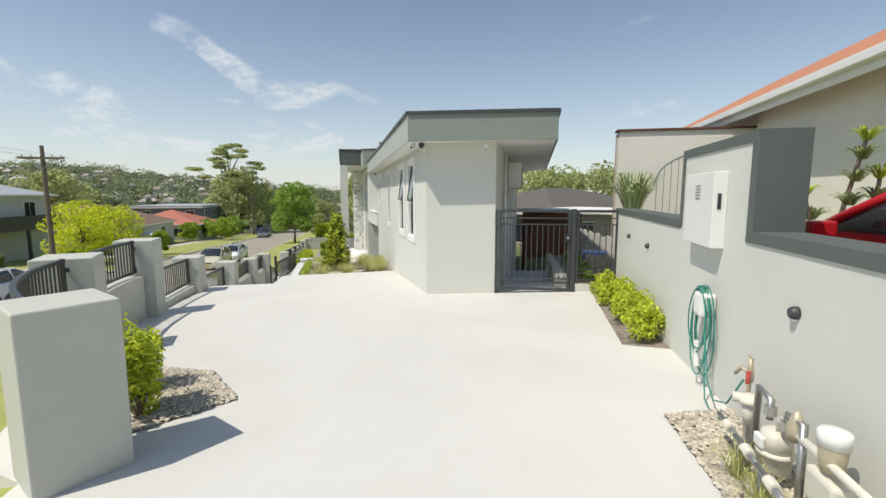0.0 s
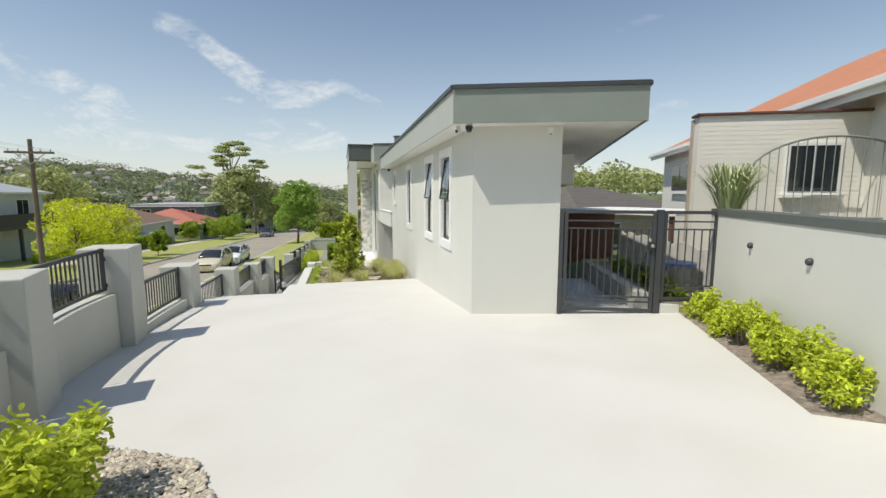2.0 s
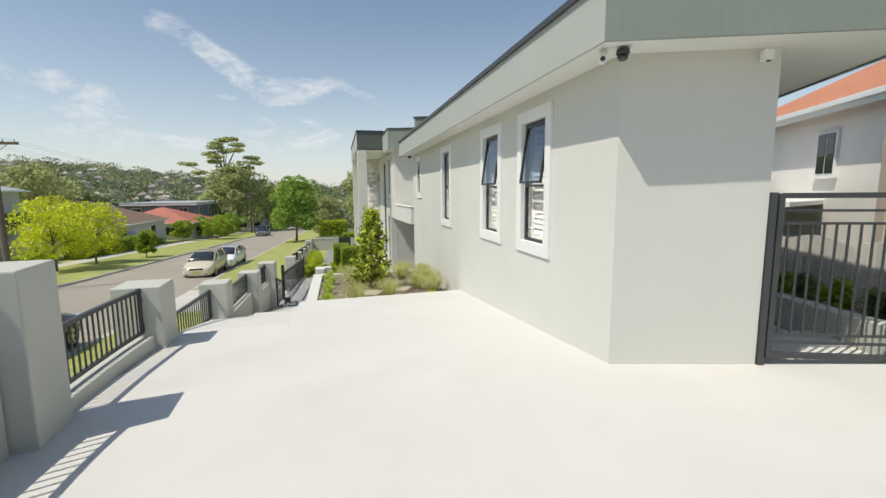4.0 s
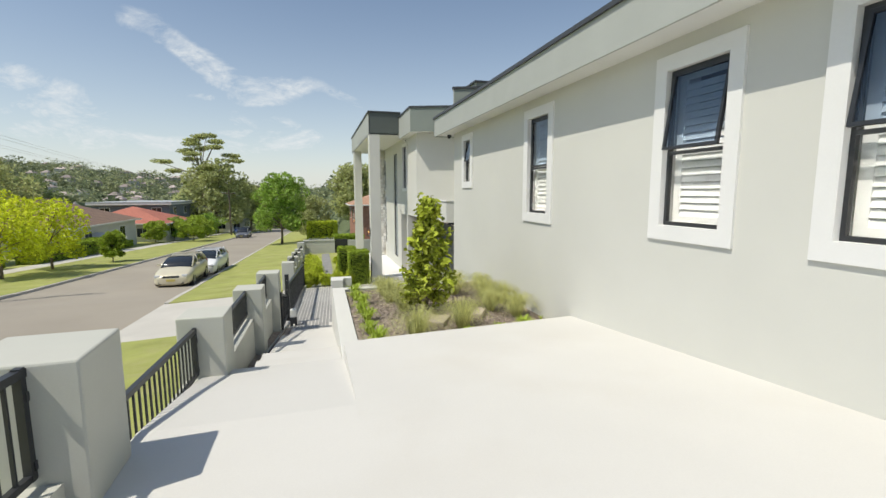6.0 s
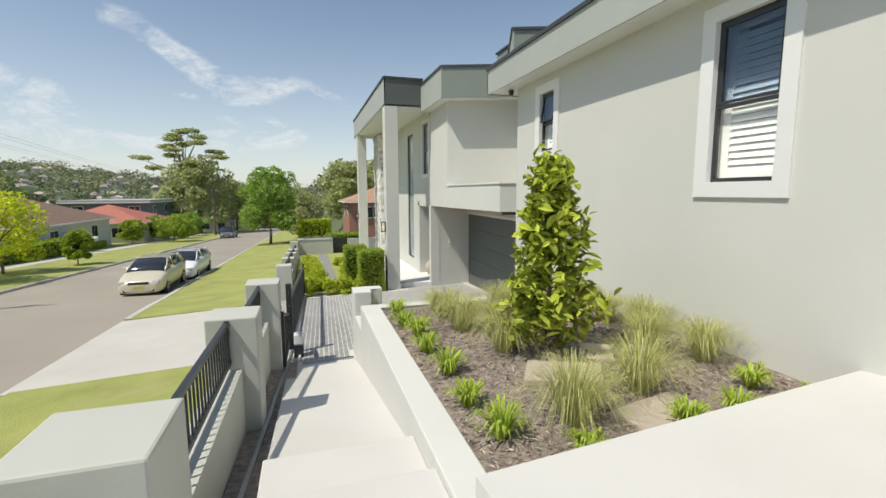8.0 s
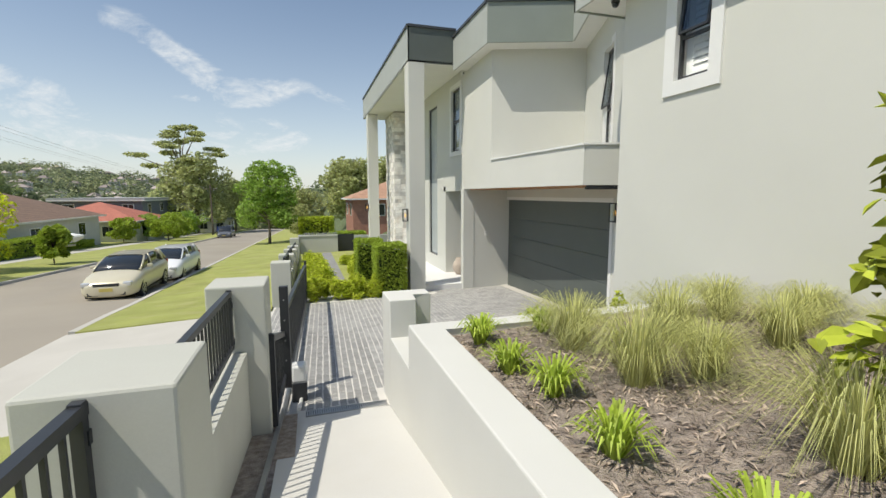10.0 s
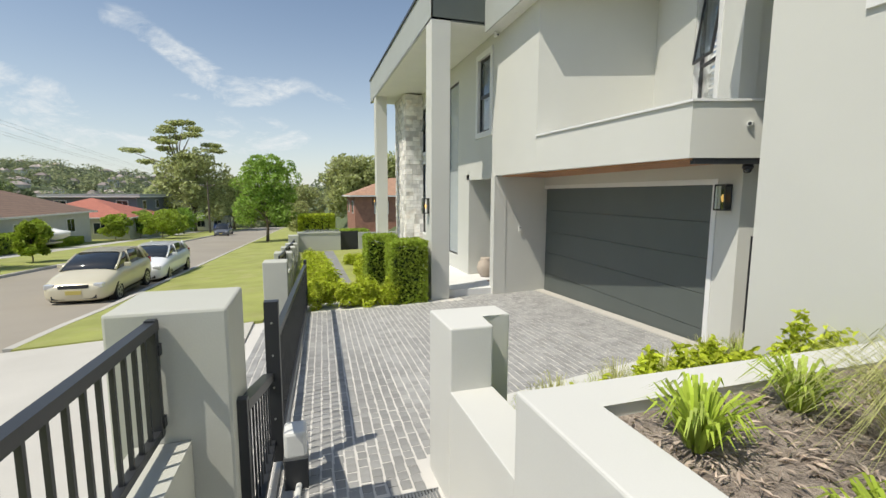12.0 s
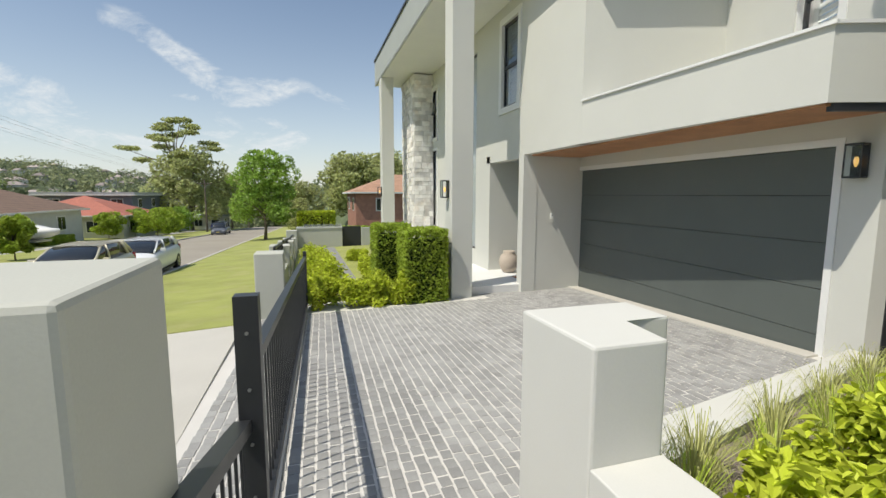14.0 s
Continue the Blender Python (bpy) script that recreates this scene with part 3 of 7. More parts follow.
part("porch_roof", box(-1.66, 1.2, 18.33, 27.55, 3.80, 4.6), CHAR, house)
# sunlit tone on the porch's street face, darker grey for its end
fascia_board((-1.69, 18.3), (-1.69, 27.6), 3.75, 4.67, FASCIA_SUN)
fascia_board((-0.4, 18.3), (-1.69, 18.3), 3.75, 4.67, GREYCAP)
R2 = [(-0.47, 15.98), (1.26, 15.37), (0.18, 12.80), (3.2, 11.73), (3.2, 18.28), (-0.47, 18.28)]
part("soffit", prism([(-0.455, 15.99), (1.279, 15.379), (0.199, 12.809), (3.2, 11.746), (3.2, 18.265), (-0.455, 18.265)], 3.62, 3.65), WHITE, house)
part("roof", prism([(-0.43, 16.02), (1.32, 15.42), (0.24, 12.85), (3.16, 11.81), (3.16, 18.27), (-0.43, 18.27)], 3.65, 4.4), CHAR, house)
# tone again follows the facing: sunlit towards the street, darker on ends
fascia_board(R2[0], (-0.47, 18.3), 3.60, 4.49, FASCIA_SUN)
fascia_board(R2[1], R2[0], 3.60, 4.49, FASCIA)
fascia_board(R2[2], R2[1], 3.60, 4.49, FASCIA_SUN)
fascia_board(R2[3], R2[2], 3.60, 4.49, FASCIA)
part("upper_block", box(1.95, 3.3, 15.8, 17.6, 4.4, 5.42), FASCIA, house)
part("capping", box(1.9, 3.35, 15.75, 17.65, 5.42, 5.48), CHAR, house, "dark metal roof capping")

# ---- boundary wall with its stepped grey cap ----
bwall = thing("boundary_wall", (0, 0, 0), "pale rendered boundary wall with a stepped dark grey cap", "wall", kind="structure")
TW, S_HI = 0.31, -1.60


def bpoly(s0, s1, o0=0.0, o1=TW):
    return [along(s0, o0), along(s1, o0), along(s1, o1), along(s0, o1)]


bm = prism(bpoly(4.1, 0.05), -0.8, 1.68)
prism(bpoly(0.05, S_HI + 0.012), -0.8, 2.42, bm)
prism(bpoly(S_HI + 0.012, -8.0), -0.8, 1.69, bm)
part("wall", bm, RENDER, bwall)
part("cap", prism(bpoly(4.1, 0.06, -0.012, TW + 0.01), 1.68, 1.775), GREYCAP, bwall)
part("cap", prism(bpoly(0.075, S_HI - 0.012, -0.012, TW + 0.01), 2.42, 2.50), GREYCAP, bwall)
part("cap", prism(bpoly(S_HI - 0.002, -8.0, -0.012, TW + 0.01), 1.69, 1.775), GREYCAP, bwall)
part("band", prism(bpoly(0.075, 0.0, -0.012, -0.001), 1.70, 2.42), GREYCAP, bwall)
part("band", prism(bpoly(S_HI + 0.09, S_HI - 0.012, -0.012, -0.001), 1.69, 2.42), GREYCAP, bwall)
part("end_face", prism(bpoly(S_HI + 0.01, S_HI - 0.012, 0.0, TW + 0.01), 1.775, 2.42), GREYCAP, bwall)

GLASS = bpy.data.materials.new("window_glass")
GLASS.use_nodes = True
GLASS.node_tree.nodes["Principled BSDF"].inputs["Transmission Weight"].default_value = 1.0
GLASS.node_tree.nodes["Principled BSDF"].inputs["Roughness"].default_value = 0.02
GLASS.node_tree.nodes["Principled BSDF"].inputs["Base Color"].default_value = (0.72, 0.80, 0.85, 1)
GLASS.node_tree.nodes["Principled BSDF"].inputs["IOR"].default_value = 1.45
GLASS_C = GLASS.copy()
GLASS_C.name = "clear_glass"
GLASS_C.node_tree.nodes["Principled BSDF"].inputs["Base Color"].default_value = (0.96, 0.98, 0.98, 1)
# blue-grey tint stands for the sky mirrored in the shaded upper sashes
GLASS_SKY = GLASS.copy()
GLASS_SKY.name = "tinted_glass"
GLASS_SKY.node_tree.nodes["Principled BSDF"].inputs["Base Color"].default_value = (0.46, 0.56, 0.68, 1)
GLASS_D = mat("dark_glazing", (0.02, 0.025, 0.03), 0.04, var=0.05, bump=0, spec=0.8)
STEEL = mat("galvanised_steel", (0.45, 0.45, 0.44), 0.4, metal=0.9, var=0.15, fine=40, bump=0.1)
PLASTIC_W = mat("white_plastic", (0.75, 0.75, 0.72), 0.4, var=0.05, fine=40, bump=0.03)
BEIGE = mat("beige_enamel", (0.66, 0.63, 0.54), 0.5, var=0.12, scale=6, fine=60, bump=0.1, stain=(8, 0.4, (0.35, 0.28, 0.2)))
BRASS = mat("weathered_brass", (0.50, 0.44, 0.32), 0.5, metal=0.4, var=0.2, fine=60, bump=0.1)
HOSE = mat("green_hose", (0.03, 0.22, 0.17), 0.4, var=0.15, fine=80, bump=0.05)
STONE = mat("split_stone", (0.78, 0.76, 0.72), 0.85, var=0.2, scale=5, fine=40, bump=0.6, depth=0.01, rnd=0.25, stain=(4, 0.4, (0.50, 0.38, 0.25)))
PEBBLE = mat("river_pebbles", (0.46, 0.41, 0.33), 0.8, var=0.2, scale=10, fine=60, bump=0.3, island=0.4)
SANDSTONE = mat("sandstone", (0.47, 0.40, 0.33), 0.9, var=0.12, scale=4, fine=60, bump=0.4)
LIME = leaf_mat("lime_leaves", (0.55, 0.62, 0.065))
HEDGE = leaf_mat("hedge_leaves", (0.36, 0.46, 0.06))
MAGNOLIA = leaf_mat("magnolia_leaves", (0.37, 0.42, 0.05), var=0.65, through=0.2)
GREEN = leaf_mat("street_tree_leaves", (0.31, 0.45, 0.085))
YELLOW = leaf_mat("golden_leaves", (0.66, 0.71, 0.05))
GUM = leaf_mat("gum_leaves", (0.46, 0.49, 0.21))
DARKLEAF = leaf_mat("dark_leaves", (0.26, 0.32, 0.13))
GRASS_T = leaf_mat("tussock_blades", (0.53, 0.54, 0.21), var=0.4)
BLADE = leaf_mat("strap_leaves", (0.46, 0.58, 0.08), var=0.35)
# paler leaf tone with the haze of distance mixed into its colour
HAZE_LEAF = leaf_mat("hazy_far_leaves", (0.33, 0.36, 0.19))
FARDARK = leaf_mat("far_dark_leaves", (0.19, 0.23, 0.13))
BARK = mat("grey_bark", (0.20, 0.16, 0.12), 0.9, var=0.25, scale=3, fine=30, bump=0.8, depth=0.01)
RUBBER = mat("tyre_rubber", (0.02, 0.02, 0.02), 0.8, var=0.1, bump=0.1)
TERRACOTTA = mat("terracotta_tiles", (0.50, 0.21, 0.115), 0.8, var=0.15, scale=2, fine=12, bump=0.8, depth=0.03)
BROWN_TILE = mat("brown_tiles", (0.23, 0.15, 0.105), 0.8, var=0.2, scale=2, fine=12, bump=0.8, depth=0.03)
RED_TILE = mat("salmon_tiles", (0.45, 0.16, 0.11), 0.8, var=0.12, scale=2, fine=12, bump=0.8, depth=0.03)
WHITE_BRICK = mat("painted_brick", (0.74, 0.715, 0.655), 0.8, var=0.05, scale=2, fine=60, bump=0.3)
BRICK_R = mat("red_brick", (0.40, 0.20, 0.145), 0.85, var=0.2, scale=3, fine=30, bump=0.4)
PALE_WALL = mat("pale_cladding", (0.55, 0.56, 0.52), 0.8, var=0.06, fine=20, bump=0.2)
BLUE_WALL = mat("slate_cladding", (0.16, 0.18, 0.22), 0.7, var=0.06, fine=20, bump=0.2)
ROOF_M = mat("grey_sheet_roof", (0.40, 0.42, 0.43), 0.5, var=0.08, fine=15, bump=0.2)
WOOD_P = mat("weathered_pole", (0.15, 0.12, 0.09), 0.9, var=0.25, scale=2, fine=30, bump=0.5)


def scatter(name, pts, material, size, parent=None, label="", seed=1, aspect=0.5, up=0.3, curl=0.25, ovate=False):
    """Many small leaves, each a folded lozenge, at the points given; up tilts them towards the sky."""
    r = np.random.RandomState(seed)
    pts = np.asarray(pts, float)
    n = len(pts)
    nor = r.normal(size=(n, 3))
    nor[:, 2] = np.abs(nor[:, 2]) + up
    nor /= np.linalg.norm(nor, axis=1)[:, None]
    t = r.normal(size=(n, 3))
    t -= nor * (t * nor).sum(1)[:, None]
    t /= np.linalg.norm(t, axis=1)[:, None]
    b = np.cross(nor, t)
    s = size * (0.6 + 0.8 * r.rand(n))[:, None]
    me = bpy.data.meshes.new(name)
    if ovate:
        fold = nor * s * curl
        v = np.stack([pts - t * s, pts - t * s * 0.45 + b * s * aspect * 0.8 + fold, pts + t * s * 0.35 + b * s * aspect * 0.85 + fold, pts + t * s - nor * s * 0.25, pts + t * s * 0.35 - b * s * aspect * 0.85 + fold, pts - t * s * 0.45 - b * s * aspect * 0.8 + fold], 1).reshape(-1, 3)
        i = np.arange(n) * 6
        faces = np.concatenate([np.stack([i, i + 1, i + 2, i + 3], 1), np.stack([i, i + 3, i + 4, i + 5], 1)])
    else:
        v = np.stack([pts - t * s, pts + b * s * aspect + nor * s * curl, pts + t * s, pts - b * s * aspect + nor * s * curl], 1).reshape(-1, 3)
        i = np.arange(n) * 4
        faces = np.concatenate([np.stack([i, i + 1, i + 2], 1), np.stack([i, i + 2, i + 3], 1)])
    me.from_pydata(v.tolist(), [], faces.tolist())
    me.materials.append(material)
    return link_mesh(name, me, parent, label)


def blob_points(r, centres, per, shell=0.55):
    """Points in clumps: centres are (x, y, z, rx, ry, rz)."""
    out = []
    for cx, cy, cz, rx, ry, rz in centres:
        d = r.normal(size=(per, 3))
        d /= np.linalg.norm(d, axis=1)[:, None]
        k = shell + (1 - shell) * r.rand(per)[:, None] ** 0.6
        out.append(d * k * (rx, ry, rz) + (cx, cy, cz))
    return np.concatenate(out)


def tree(name, at, height, crown_r, trunk_h, material, label, seed, clumps=26, per=130, leaf=0.16, flat=0.75, trunk_r=None, bare=0.0, group=""):
    """A tapered trunk with limbs that carry clumps of leaves."""
    r = np.random.RandomState(seed)
    ob = thing(name, at, label, "tree", group)
    tr = trunk_r or height * 0.022
    bm = tube([(0, 0, -0.3), (0.02 * height * r.randn() * 0.3, 0, trunk_h * 0.6), (0.05 * r.randn(), 0.05 * r.randn(), trunk_h * 1.15), (0.1 * r.randn(), 0.1 * r.randn(), height * 0.82)], tr, sides=8, r_end=tr * 0.25)
    cs = []
    ch = height - trunk_h
    for k in range(clumps):
        f = (k + 0.5) / clumps
        a = k * 2.4 + r.rand()
        h = trunk_h + ch * (bare + (1 - bare) * f)
        prof = math.sqrt(max(0.05, 1 - ((f - 0.42) / 0.62) ** 2))
        rad = crown_r * prof * (0.35 + 0.65 * r.rand())
        c = (rad * math.cos(a), rad * math.sin(a), h)
        q = crown_r * (0.26 + 0.16 * r.rand())
        cs.append((*c, q, q, q * flat))
        if k % 2 == 0:
            s0 = trunk_h * 0.8 + (h - trunk_h * 0.8) * 0.45
            tube([(0, 0, s0), (c[0] * 0.5, c[1] * 0.5, s0 + (h - s0) * 0.6), (c[0], c[1], h)], tr * 0.4, bm, 5, tr * 0.1)
    part("trunk", bm, BARK, ob, smooth=True)
    tagged(scatter("crown", blob_points(r, cs, per), material, leaf, ob, "", seed), kind="stuff")
    return ob


# near-black green that stands for the shade among clipped leaves
HEDGE_SHADE = mat("hedge_inner_shade", (0.05, 0.07, 0.02), 0.95, var=0.5, scale=12, fine=60, bump=1.0, depth=0.05)


def shrub(name, at, w, d, h, material, label, seed, n=900, leaf=0.03, group="", category="shrub", squarish=False):
    r = np.random.RandomState(seed)
    ob = thing(name, at, label, category, group)
    if squarish:
        p = r.rand(n, 3) * 2 - 1
        face = r.randint(0, 5, n)
        for ax, val, f in ((0, 1, 0), (0, -1, 1), (1, 1, 2), (1, -1, 3), (2, 1, 4)):
            p[face == f, ax] = val * (0.82 + 0.22 * r.rand((face == f).sum()) ** 0.6)
        p = p * (w / 2, d / 2, h / 2) + (0, 0, h / 2)
        # solid dark block in place of the hedge's shaded inside
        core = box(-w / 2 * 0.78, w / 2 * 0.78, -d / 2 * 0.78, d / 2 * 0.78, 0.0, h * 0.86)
        part("inner_growth", core, HEDGE_SHADE, ob)
    else:
        cs = []
        for k in range(max(5, int(n / 110))):
            a, q = r.rand() * 6.28, r.rand() ** 0.5
            hh = h * (0.25 + 0.6 * r.rand()) * (1 - 0.3 * q)
            cs.append((math.cos(a) * q * w * 0.36, math.sin(a) * q * d * 0.36, hh, w * 0.2, d * 0.2, h * 0.24))
        p = blob_points(r, cs, max(10, n // len(cs)), 0.2)
        bm = bmesh.new()
        for c in cs:
            tube([(0, 0, -0.05), (c[0] * 0.6, c[1] * 0.6, c[2] * 0.6), c[:3]], 0.008, bm, 4, 0.003)
        part("stem_work", bm, BARK, ob)
    tagged(scatter("foliage", p, material, leaf, ob, "", seed, up=0.6, ovate=True), kind="stuff")
    return ob


def tuft(name, at, radius, h, count, material, label, seed, width=0.006, group="", droop=0.5, heads=0):
    """A clump of arching blades."""
    r = np.random.RandomState(seed)
    ob = thing(name, at, label, "grass tuft", group)
    vs, fs = [], []
    for k in range(count):
        a, q = r.rand() * 6.28, r.rand() ** 0.6
        L = h * (0.6 + 0.5 * r.rand())
        base = Vector((math.cos(a), math.sin(a), 0)) * radius * 0.22 * r.rand()
        out = Vector((math.cos(a + 0.5 * r.randn() * 0.3), math.sin(a), 0)) * radius * q
        side = Vector((-math.sin(a), math.cos(a), 0)) * width
        p = [base, base + out * 0.45 + Vector((0, 0, L * 0.65)), base + out * 0.85 + Vector((0, 0, L * (0.95 - 0.15 * droop * q))), base + out * (1.0 + 0.35 * droop) + Vector((0, 0, L * (0.9 - 0.55 * droop * q)))]
        i = len(vs)
        vs += [p[0] - side, p[0] + side, p[1] - side, p[1] + side, p[2] - side * 0.7, p[2] + side * 0.7, p[3]]
        fs += [(i, i + 1, i + 3, i + 2), (i + 2, i + 3, i + 5, i + 4), (i + 4, i + 5, i + 6)]
    me = bpy.data.meshes.new("foliage")
    me.from_pydata([tuple(v) for v in vs], [], fs)
    me.materials.append(material)
    tagged(link_mesh("foliage", me, ob), kind="stuff")
    return ob


# ---- windows of the house ----
def shutter_window(u0, z0, w, h, place, tilt=0.0, trim=TRIM, depth=0.04, shutters=True, surround=True):
    """A two-part black window with white surround and plantation shutters. Local x runs along the wall, -y is outside."""
    win = thing("window", (0, 0, 0), "", "", rz=0)
    win.parent = house
    win.matrix_basis = place
    if surround:
        part("surround", wall_run((u0 + w + trim, -0.03), (u0 - trim, -0.03), z0 - trim, z0 + h + trim, 0.035, [(trim, w + trim, z0, z0 + h)]), WHITE, win, "white raised surround")
        part("reveal", wall_run((u0 + w, -0.028), (u0, -0.028), z0, z0 + h, 0.2, [(0.012, w - 0.012, z0 + 0.012, z0 + h - 0.012)]), WHITE, win)
    f = 0.035
    x0, x1, zm = u0 + 0.013, u0 + w - 0.013, z0 + h * 0.475
    fr = part("window_frame", wall_run((x1, depth), (x0, depth), z0 + 0.013, z0 + h - 0.013, 0.05, [(f, x1 - x0 - f, z0 + f + 0.02, zm - f / 2), (f, x1 - x0 - f, zm + f / 2, z0 + h - f - 0.013)]), BLACK, win, "black aluminium frame")
    pane = part("pane", box(x0 + f, x1 - f, depth + 0.02, depth + 0.026, z0 + f + 0.02, zm - f / 2), GLASS_C, win)
    pane.visible_shadow = False
    # the awning sash hangs from its top edge
    sash = part("sash", wall_run((x1 - f, 0), (x0 + f, 0), -(z0 + h - f - zm - f / 2) + 0.02, -0.005, 0.035, [(0.03, x1 - x0 - 2 * f - 0.03, -(z0 + h - f - zm - f / 2) + 0.05, -0.035)]), BLACK, win, "black awning sash")
    sash.matrix_basis = pose(0, depth, z0 + h - f - 0.01, -tilt)
    sp = part("sash_pane", box(x0 + f + 0.03, x1 - f - 0.03, 0.012, 0.018, -(z0 + h - f - zm - f / 2) + 0.05, -0.035), GLASS_SKY, sash)
    sp.visible_shadow = False
    if shutters:
        sh = part("shutter", wall_run((x1 - 0.02, depth + 0.10), (x0 + 0.02, depth + 0.10), z0 + 0.03, z0 + h - 0.03, 0.03, [(0.095, x1 - x0 - 0.135, z0 + 0.12, zm - 0.02), (0.095, x1 - x0 - 0.135, zm + 0.05, z0 + h - 0.12)]), WHITE, win, "white plantation shutter")
        z = z0 + 0.15
        slat = None
        while z < z0 + h - 0.13:
            if not zm - 0.04 < z < zm + 0.07:
                if slat is None:
                    slat = part("slat", prism([(x0 + 0.115, -0.005), (x1 - 0.115, -0.005), (x1 - 0.115, 0.005), (x0 + 0.115, 0.005)], -0.036, 0.036), WHITE, sh)
                    one = slat
                else:
                    one = link_mesh("slat", slat.data, sh)
                one.matrix_basis = pose(0, depth + 0.115, z, -18)
            z += 0.075
        # dark grey board paints in the dimness of the room behind
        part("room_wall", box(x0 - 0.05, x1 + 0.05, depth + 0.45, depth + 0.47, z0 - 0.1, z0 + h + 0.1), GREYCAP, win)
    else:
        part("dark_pane", box(x0 + f, x1 - f, depth + 0.05, depth + 0.06, z0 + f, z0 + h - f), GLASS_D, win)
    return win


for (a, b, z0, z1), tilt in zip(WIN, (8, 8, 0, 8)):
    shutter_window(-b + TRIM, z0 + TRIM, b - a - 2 * TRIM, z1 - z0 - 2 * TRIM, pose(0, 0, 0, 0, 0, -90), tilt)
shutter_window(-19.67 + 0.0, 1.6, 0.8, 1.8, pose(-0.06, 0, 0, 0, 0, -90), 0, trim=0.12)
shutter_window(-25.42, 1.6, 0.6, 1.6, pose(-0.06, 0, 0, 0, 0, -90), 8, trim=0.1)
shutter_window(-25.42, -1.4, 0.6, 2.6, pose(-0.06, 0, 0, 0, 0, -90), 0, trim=0.06)
ang = math.degrees(math.atan2(WALL_D.y, WALL_D.x)) - 180
shutter_window(-1.32, 0.95, 0.70, 2.1, pose(0.74, 13.05, 0, 0, 0, ang), 7, trim=0.11)
# one opaque pale box fills the tall opening
part("tall_glazing", box(0.02, 0.06, 21.22, 22.27, -1.75, 3.29), mat("pale_glazing", (0.42, 0.46, 0.47), 0.06, var=0.08, scale=1.0, fine=4, bump=0, spec=0.7), house, "tall pale glazed strip")
part("glazing_frame", wall_run((-0.02, 21.22), (-0.02, 22.27), -1.75, 3.29, 0.06, [(0.04, 1.01, -1.71, 3.25)]), BLACK, house)

# garage door of five panels
gdir = Vector((0.337, 5.95, 0)).normalized()
gd0 = Vector((0.925, 13.05, 0)) + gdir * 0.44 + Vector((gdir.y, -gdir.x, 0)) * 0.06
gdoor = part("garage_door", bmesh.new(), GARAGE, house, "charcoal sectional garage door")
for k in range(5):
    zb_ = -2.36 + k * 0.5126
    q0, q1 = gd0 + gdir * 0.01, gd0 + gdir * 4.98
    part("panel", wall_run((q0.x, q0.y), (q1.x, q1.y), zb_, zb_ + 0.505, 0.04), GARAGE, gdoor)
q0, q1 = gd0 + Vector((0.045, 0, 0)), gd0 + gdir * 4.99 + Vector((0.045, 0, 0))
part("backing", wall_run((q0.x, q0.y), (q1.x, q1.y), -2.4, 0.21, 0.02), BLACK, gdoor)
part("garage_trim", wall_run((0.925 - 0.012 + gdir.x * 0.36, 13.05 + 0.36), (0.925 - 0.012 + gdir.x * 5.51, 13.05 + 5.51 * gdir.y), -2.4, 0.28, 0.014, [(0.08, 5.07, -3, 0.2)]), WHITE, house, "white door surround")
part("door_sill", prism([(0.75, 13.45), (0.97, 13.45), (1.25, 18.46), (1.03, 18.46)], -2.6, lambda x, y: drive_z(x, y) + 0.02), APRON, house)


def wall_lantern(at, rz):
    """A box lantern with a lamp inside; -y points away from the wall."""
    ob = thing("wall_lantern", at, "bronze box wall lantern with a lit amber bulb", "lantern", "wall lanterns", rz=rz)
    part("back_plate", box(-0.07, 0.07, -0.02, 0.0, -0.17, 0.17), BLACK, ob)
    part("frame", prism([(-0.075, -0.14), (0.075, -0.14), (0.075, -0.02), (-0.075, -0.02)], 0.15, 0.17), BLACK, ob)
    part("base", prism([(-0.075, -0.14), (0.075, -0.14), (0.075, -0.02), (-0.075, -0.02)], -0.17, -0.15), BLACK, ob)
    for x in (-0.07, 0.07):
        part("post", box(x - 0.006, x + 0.006, -0.14, -0.128, -0.15, 0.15), BLACK, ob)
    g = part("glass", box(-0.066, 0.066, -0.134, -0.130, -0.15, 0.15), GLASS, ob)
    g.visible_shadow = False
    part("bulb", lathe([(0.008, -0.06), (0.02, -0.02), (0.022, 0.01), (0.012, 0.04)], sides=10, at=(0, -0.07, 0)), BULB, ob, smooth=True)
    return ob


BULB = mat("amber_bulb", (0.9, 0.5, 0.15), 0.3, bump=0)
BULB.node_tree.nodes["Principled BSDF"].inputs["Emission Color"].default_value = (1.0, 0.55, 0.15, 1)
BULB.node_tree.nodes["Principled BSDF"].inputs["Emission Strength"].default_value = 0.9
wall_lantern((0.92, 13.25, 0.03), -86.8)
wall_lantern((0.37, 20.495, -0.29), 0)
wall_lantern((-1.695, 18.52, -0.20), -90)
wall_lantern((-1.695, 26.42, -0.20), -90)


def camera_dome(at, rz, dark):
    ob = thing("security_camera", at, "small dome security camera under the eave" if dark else "small white bullet security camera", "camera", "security cameras", rz=rz)
    if dark:
        part("mount", lathe([(0.055, 0.0), (0.06, -0.04), (0.05, -0.05)], at=(0, 0, 0)), BLACK, ob, smooth=True)
        part("dome", lathe([(0.048, -0.05), (0.045, -0.08), (0.028, -0.1), (0.004, -0.105)]), GLASS_D, ob, smooth=True)
    else:
        part("mount", lathe([(0.035, 0.0), (0.035, -0.03), (0.02, -0.05)]), PLASTIC_W, ob, smooth=True)
        part("barrel", tube([(0, 0.04, -0.075), (0, -0.11, -0.09)], 0.032, sides=14), PLASTIC_W, ob)
        part("lens", tube([(0, -0.11, -0.09), (0, -0.113, -0.09)], 0.022, sides=12), BLACK, ob)
    return ob


